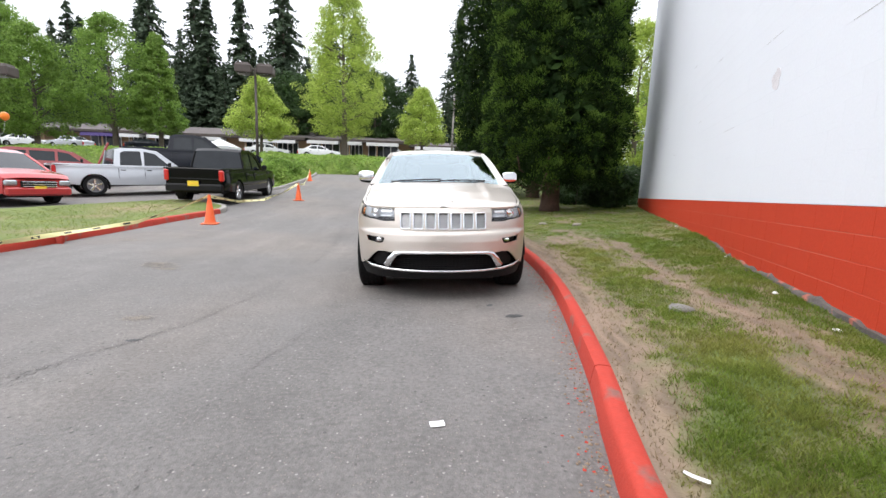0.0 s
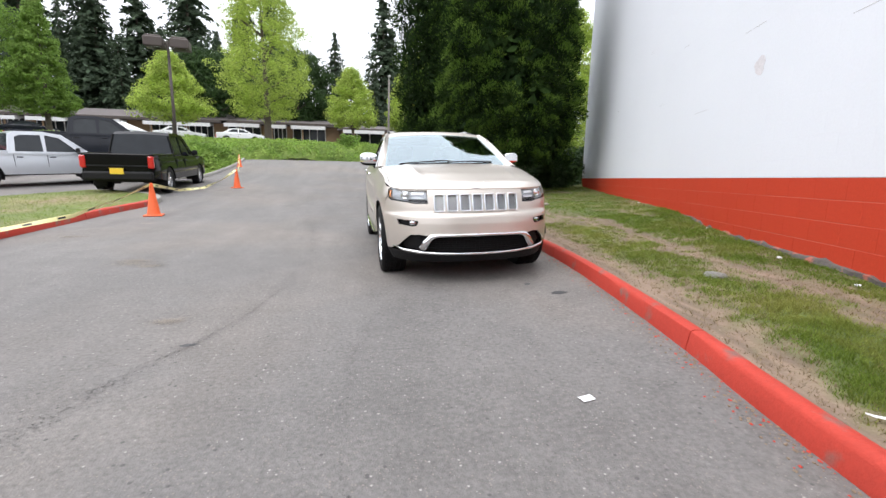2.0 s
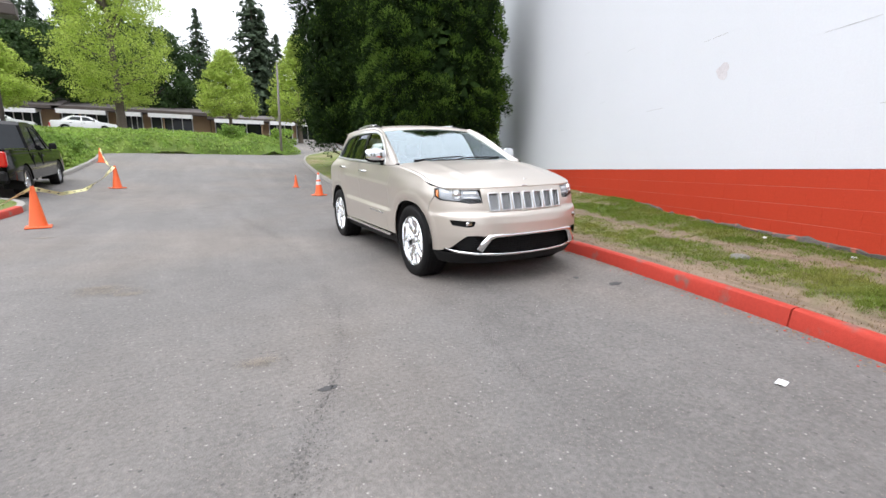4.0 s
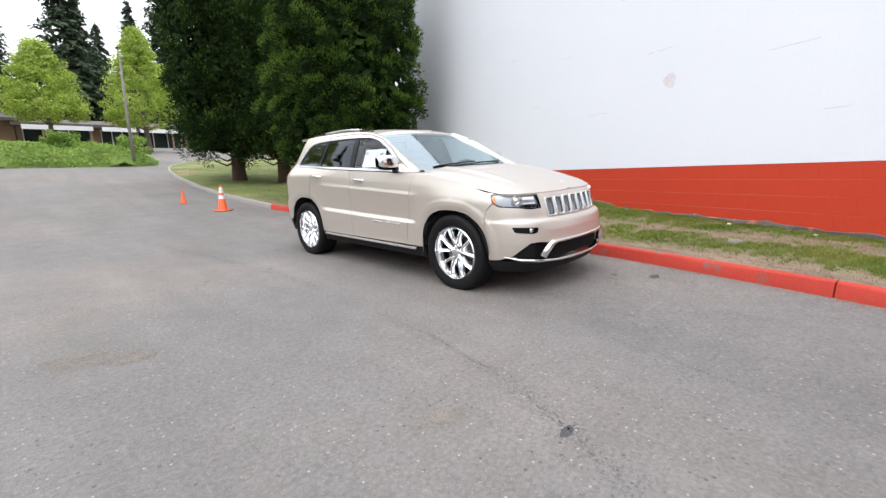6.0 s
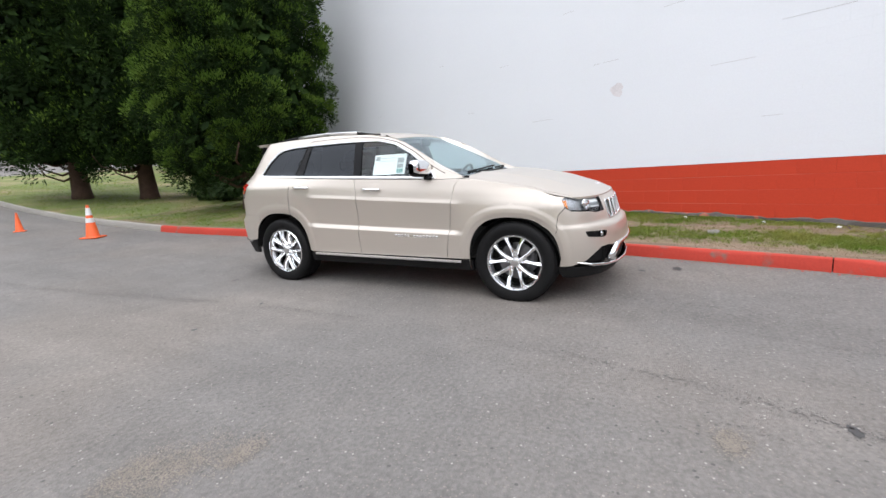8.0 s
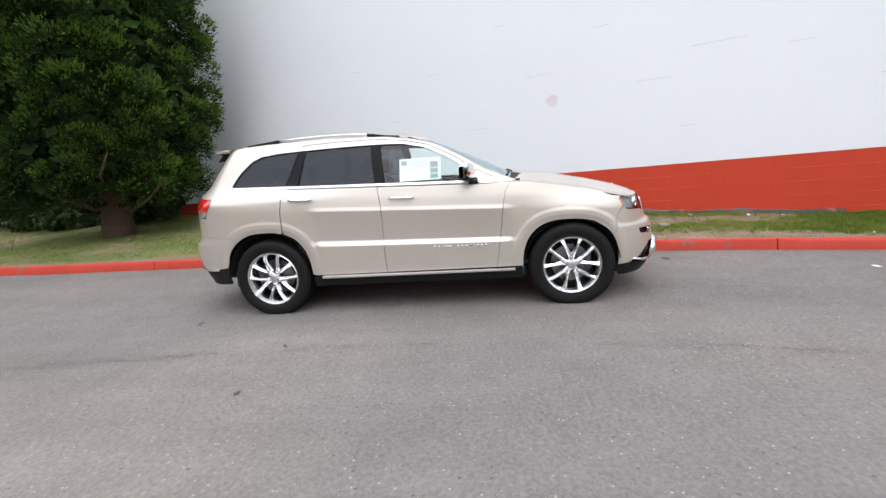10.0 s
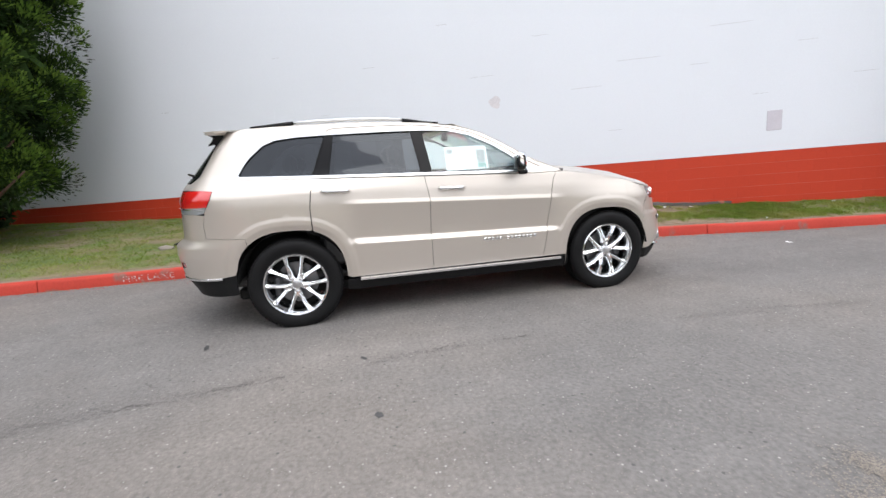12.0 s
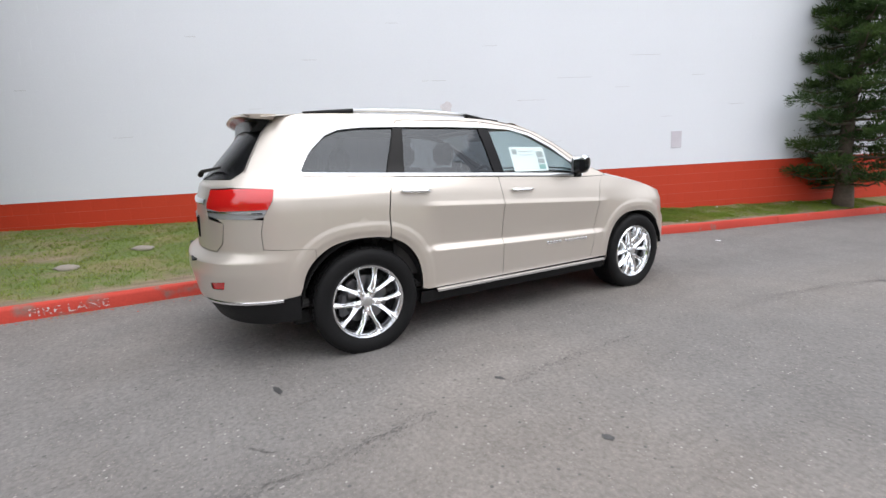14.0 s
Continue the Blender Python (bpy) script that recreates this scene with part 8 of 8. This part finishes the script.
    for k in range(len(cab_top) - 1):
        (ya, za), (yb, zb_) = cab_top[k], cab_top[k + 1]
        rr_ = [[(float(side(y, z, 1)[0]) * a, y, z + 0.03 * (1 - a * a)) for a in np.linspace(-1, 1, 11)] for y, z in ((ya + (yb - ya) * q, za + (zb_ - za) * q) for q in (0, 0.5, 1))]
        steep = abs(zb_ - za) > 0.35 * abs(yb - ya) and abs(zb_ - za) > 0.15
        part("screen" if steep else "roof_skin", Geo().grid(rr_), "shop_glass" if steep else paint, t, smooth=180, fix=True)
        if steep:
            for s in (-1, 1):
                part("pillar", Geo().tube([(s * (abs(r3[0][0]) - 0.02), r3[0][1], r3[0][2]) for r3 in rr_], 0.035, 6), paint, t)
    part("underside", Geo().box((0, (y0 + y1) / 2, bottom + 0.03), (W - 0.5, (y1 - y0) - 0.6, 0.14), 0.03), "dark", t)
    # lamps, grille, mirrors, handles
    zf, zr = top[0][1], top[-1][1]
    for s in (-1, 1):
        part("headlamp", Geo().box((s * (hw - 0.27), y0 - 0.03, zf - 0.12), (0.32, 0.12, 0.17), 0.04), "lamp_grey", t, "clear headlamp")
        part("tail_lamp", Geo().box((s * (hw - 0.15), y1 + 0.0, zr - 0.22), (0.16, 0.12, 0.36), 0.03), "red_lens", t, "red tail lamp")
        my = cabin[0][0] + 0.42
        part("mirror", Geo().box((s * (hw + 0.09), my, zb + 0.13), (0.18, 0.10, 0.18), 0.03), "plastic", t)
        for hy in (cabin[0][0] + 1.15, cabin[0][0] + 2.05):
            if hy < cabin[-1][0] - 0.2:
                part("door_handle", Geo().box((s * (float(side(hy, zb - 0.12, 1)[0]) + 0.012), hy, zb - 0.12), (0.03, 0.18, 0.035), 0.01), "plastic", t)
                part("door_gap", Geo().box((s * (float(side(hy + 0.18, zb - 0.4, 1)[0]) - 0.012), hy + 0.16, zb - 0.40), (0.03, 0.010, 0.72), 0.002), "dark", t)
    part("grille", Geo().box((0, y0 - 0.05, zf - 0.16), (W * 0.48, 0.10, 0.22), 0.03), "plastic", t)
    for k in range(3):
        part("grille_bar", Geo().box((0, y0 - 0.10, zf - 0.09 - 0.07 * k), (W * 0.46, 0.02, 0.02), 0.006), "chrome", t)
    if plate == "front":
        part("number_plate", Geo().box((0.0, y0 - 0.10, bottom + 0.25), (0.32, 0.02, 0.16), 0.004), "plate_yellow", t, "yellow plate with blank bars")
    elif plate == "rear":
        part("number_plate", Geo().box((0.0, y1 + 0.13, bottom + 0.30), (0.34, 0.02, 0.17), 0.004), "plate_yellow", t, "yellow plate with blank bars")
    return t


PICK_TOP = [(-2.92, 0.98), (-2.80, 1.06), (-2.2, 1.12), (-1.25, 1.16), (0.95, 1.17), (2.88, 1.20)]
PICK_CAB = [(-1.28, 1.13), (-0.45, 1.82), (0.0, 1.90), (0.75, 1.89), (0.93, 1.80), (1.05, 1.13)]
PICK_WIN = [[(-0.92, 1.20), (-0.42, 1.70), (-0.02, 1.78), (0.02, 1.20)], [(0.10, 1.20), (0.10, 1.78), (0.62, 1.77), (0.80, 1.70), (0.86, 1.20)]]


def pickup(x, y, turn, paint, label, plate=None, lift=0.0, size=1.0):
    return vehicle("pickup_truck", label, "pickup truck", pose(x, y, gz(x, y) - 0.01 + lift, 0, 0, turn) @ pose(0, 0, 0, 2.0 * math.cos(radians(turn)), 0, 0) @ Matrix.Scale(size, 4), paint, 2.0, PICK_TOP, (-1.85, 1.72), PICK_CAB, PICK_WIN, bottom=0.42, wr=0.40, bed=(1.06, 2.92, 1.20), group="parked vehicles", plate=plate)


def heading(dx, dy):
    """The turn that points a vehicle's front (-y) along a direction."""
    return math.degrees(math.atan2(dx, -dy))


pickup(-8.32, 12.0, heading(-0.05, 1), "paint_black", "black crew-cab pickup truck with its tailgate shut", "rear", size=1.06)
pickup(-12.5, 12.9, heading(0.69, 0.73), "paint_silver", "silver crew-cab pickup truck parked in the lot")
pickup(-14.6, 21.8, heading(0.90, 0.43), "paint_navy", "charcoal lifted pickup truck parked in the lot", lift=0.12, size=1.27)
vehicle("minivan", "bright red minivan parked facing the lane", "minivan", pose(-14.6, 8.5, gz(-14.6, 8.5), 0, 0, heading(0.93, -0.36)), "paint_red", 1.95, [(-2.50, 0.80), (-2.36, 0.92), (-1.75, 1.03), (-1.4, 1.08), (2.2, 1.10), (2.48, 1.06)], (-1.62, 1.45), [(-1.5, 1.05), (-0.55, 1.60), (-0.1, 1.72), (1.9, 1.72), (2.20, 1.62), (2.40, 1.07)], [[(-0.95, 1.14), (-0.45, 1.52), (0.05, 1.60), (0.05, 1.14)], [(0.15, 1.14), (0.15, 1.60), (1.15, 1.60), (1.15, 1.14)], [(1.25, 1.14), (1.25, 1.60), (1.95, 1.58), (2.1, 1.14)]], bottom=0.26, wr=0.33, group="parked vehicles", plate="front")
suv = vehicle("estate_car", "dark red sport wagon parked with its bonnet raised", "car", pose(-17.5, 15.1, gz(-17.5, 15.1), 0, 0, heading(0.80, 0.60)), "paint_darkred", 1.9, [(-2.40, 0.92), (-2.25, 1.0), (-1.6, 1.06), (-1.2, 1.10), (2.1, 1.12), (2.35, 1.08)], (-1.45, 1.40), [(-1.2, 1.08), (-0.45, 1.60), (0.0, 1.70), (1.7, 1.70), (1.98, 1.60), (2.30, 1.09)], [[(-0.75, 1.16), (-0.35, 1.52), (0.05, 1.59), (0.05, 1.16)], [(0.15, 1.16), (0.15, 1.59), (1.0, 1.59), (1.0, 1.16)], [(1.1, 1.16), (1.1, 1.58), (1.72, 1.57), (2.0, 1.16)]], bottom=0.32, wr=0.36, group="parked vehicles")
part("raised_bonnet", Geo().box((0, 0, 0), (1.5, 0.10, 1.15), 0.03, Matrix.Translation((0, -1.62, 1.62)) @ pose(0, 0, 0, 22, 0, 0)), "paint_darkred", suv, "raised dark red bonnet")

SED_TOP = [(-2.30, 0.70), (-2.15, 0.80), (-1.4, 0.92), (-1.0, 0.95), (1.5, 0.98), (2.25, 0.96), (2.35, 0.80)]
SED_CAB = [(-1.1, 0.93), (-0.35, 1.36), (0.1, 1.43), (0.8, 1.42), (1.0, 1.36), (1.65, 0.96)]
SED_WIN = [[(-0.70, 1.0), (-0.30, 1.28), (0.15, 1.34), (0.15, 1.0)], [(0.25, 1.0), (0.25, 1.34), (0.78, 1.33), (1.2, 1.05)]]
sedan = None
for k, (x, y, dx, paint) in enumerate(((-17.8, 44, 1, "paint_white"), (-12.3, 45, 1, "paint_white"), (-46.5, 47, 1, "paint_white"), (-41.5, 47, -1, "paint_silver"), (-51.0, 46, 1, "paint_white"), (-34.5, 50, 1, "paint_navy"), (-57, 47, 1, "paint_silver"))):
    vehicle("sedan_car", ("white" if paint == "paint_white" else "silver" if paint == "paint_silver" else "dark") + " sedan parked in front of the shops", "car", pose(x, y, gz(x, y) + 0.35, 0, 0, heading(dx, 0.15)), paint, 1.8, SED_TOP, (-1.4, 1.35), SED_CAB, SED_WIN, bottom=0.22, wr=0.32, taper=0.35, group="cars by the shops")


# ---- wall blocks, each with its own edges ----
def block_mesh(name, w, h, d, material):
    me = Geo().box((0, 0, 0), (w, d, h), 0.0015).mesh(name)
    me.materials.append(M[material])
    return me


BLK_W, BLK_H, JOINT = 0.40, 0.20, 0.007
full_red = block_mesh("red_block", BLK_W - 0.0006, BLK_H - JOINT, 0.05, "wall_red")
r = random.Random(9)
for row in range(5):
    z = BAND - BLK_H * (row + 0.5)
    shift = 0.2 if row % 2 else 0.0
    for k in range(61):
        s0 = -12.1 + shift + BLK_W * k
        if s0 + BLK_W > S_FAR + 0.01:
            continue
        ob = new("block", full_red)
        ob.parent = wall
        ob.location = (s0 + BLK_W / 2, -0.006 + r.uniform(-0.0003, 0.0003), z)
for row in range(1, 5):
    part("mortar_joint", Geo().box(((-12.1 + S_FAR) / 2, -0.008, BAND - BLK_H * row), (S_FAR + 12.1, 0.05, 0.012), 0.001), "wall_joint", wall)
g = Geo()
rows_w = int((WALL_TOP - BAND) / BLK_H)
for row in range(rows_w):
    z = BAND + BLK_H * (row + 0.5)
    shift = 0.2 if row % 2 else 0.0
    for k in range(62):
        s0 = -12.1 - shift + BLK_W * k
        a, b = max(s0, -12.1), min(s0 + BLK_W, S_FAR)
        if b - a < 0.05:
            continue
        g.box(((a + b) / 2, -0.006 + r.uniform(-0.00015, 0.00015), z), (b - a - 0.0001, 0.05, BLK_H - 0.0003), 0.0005)
blocks = part("block_courses", g, "wall_white", wall, "white painted concrete blocks")
blocks["kind"] = "stuff"
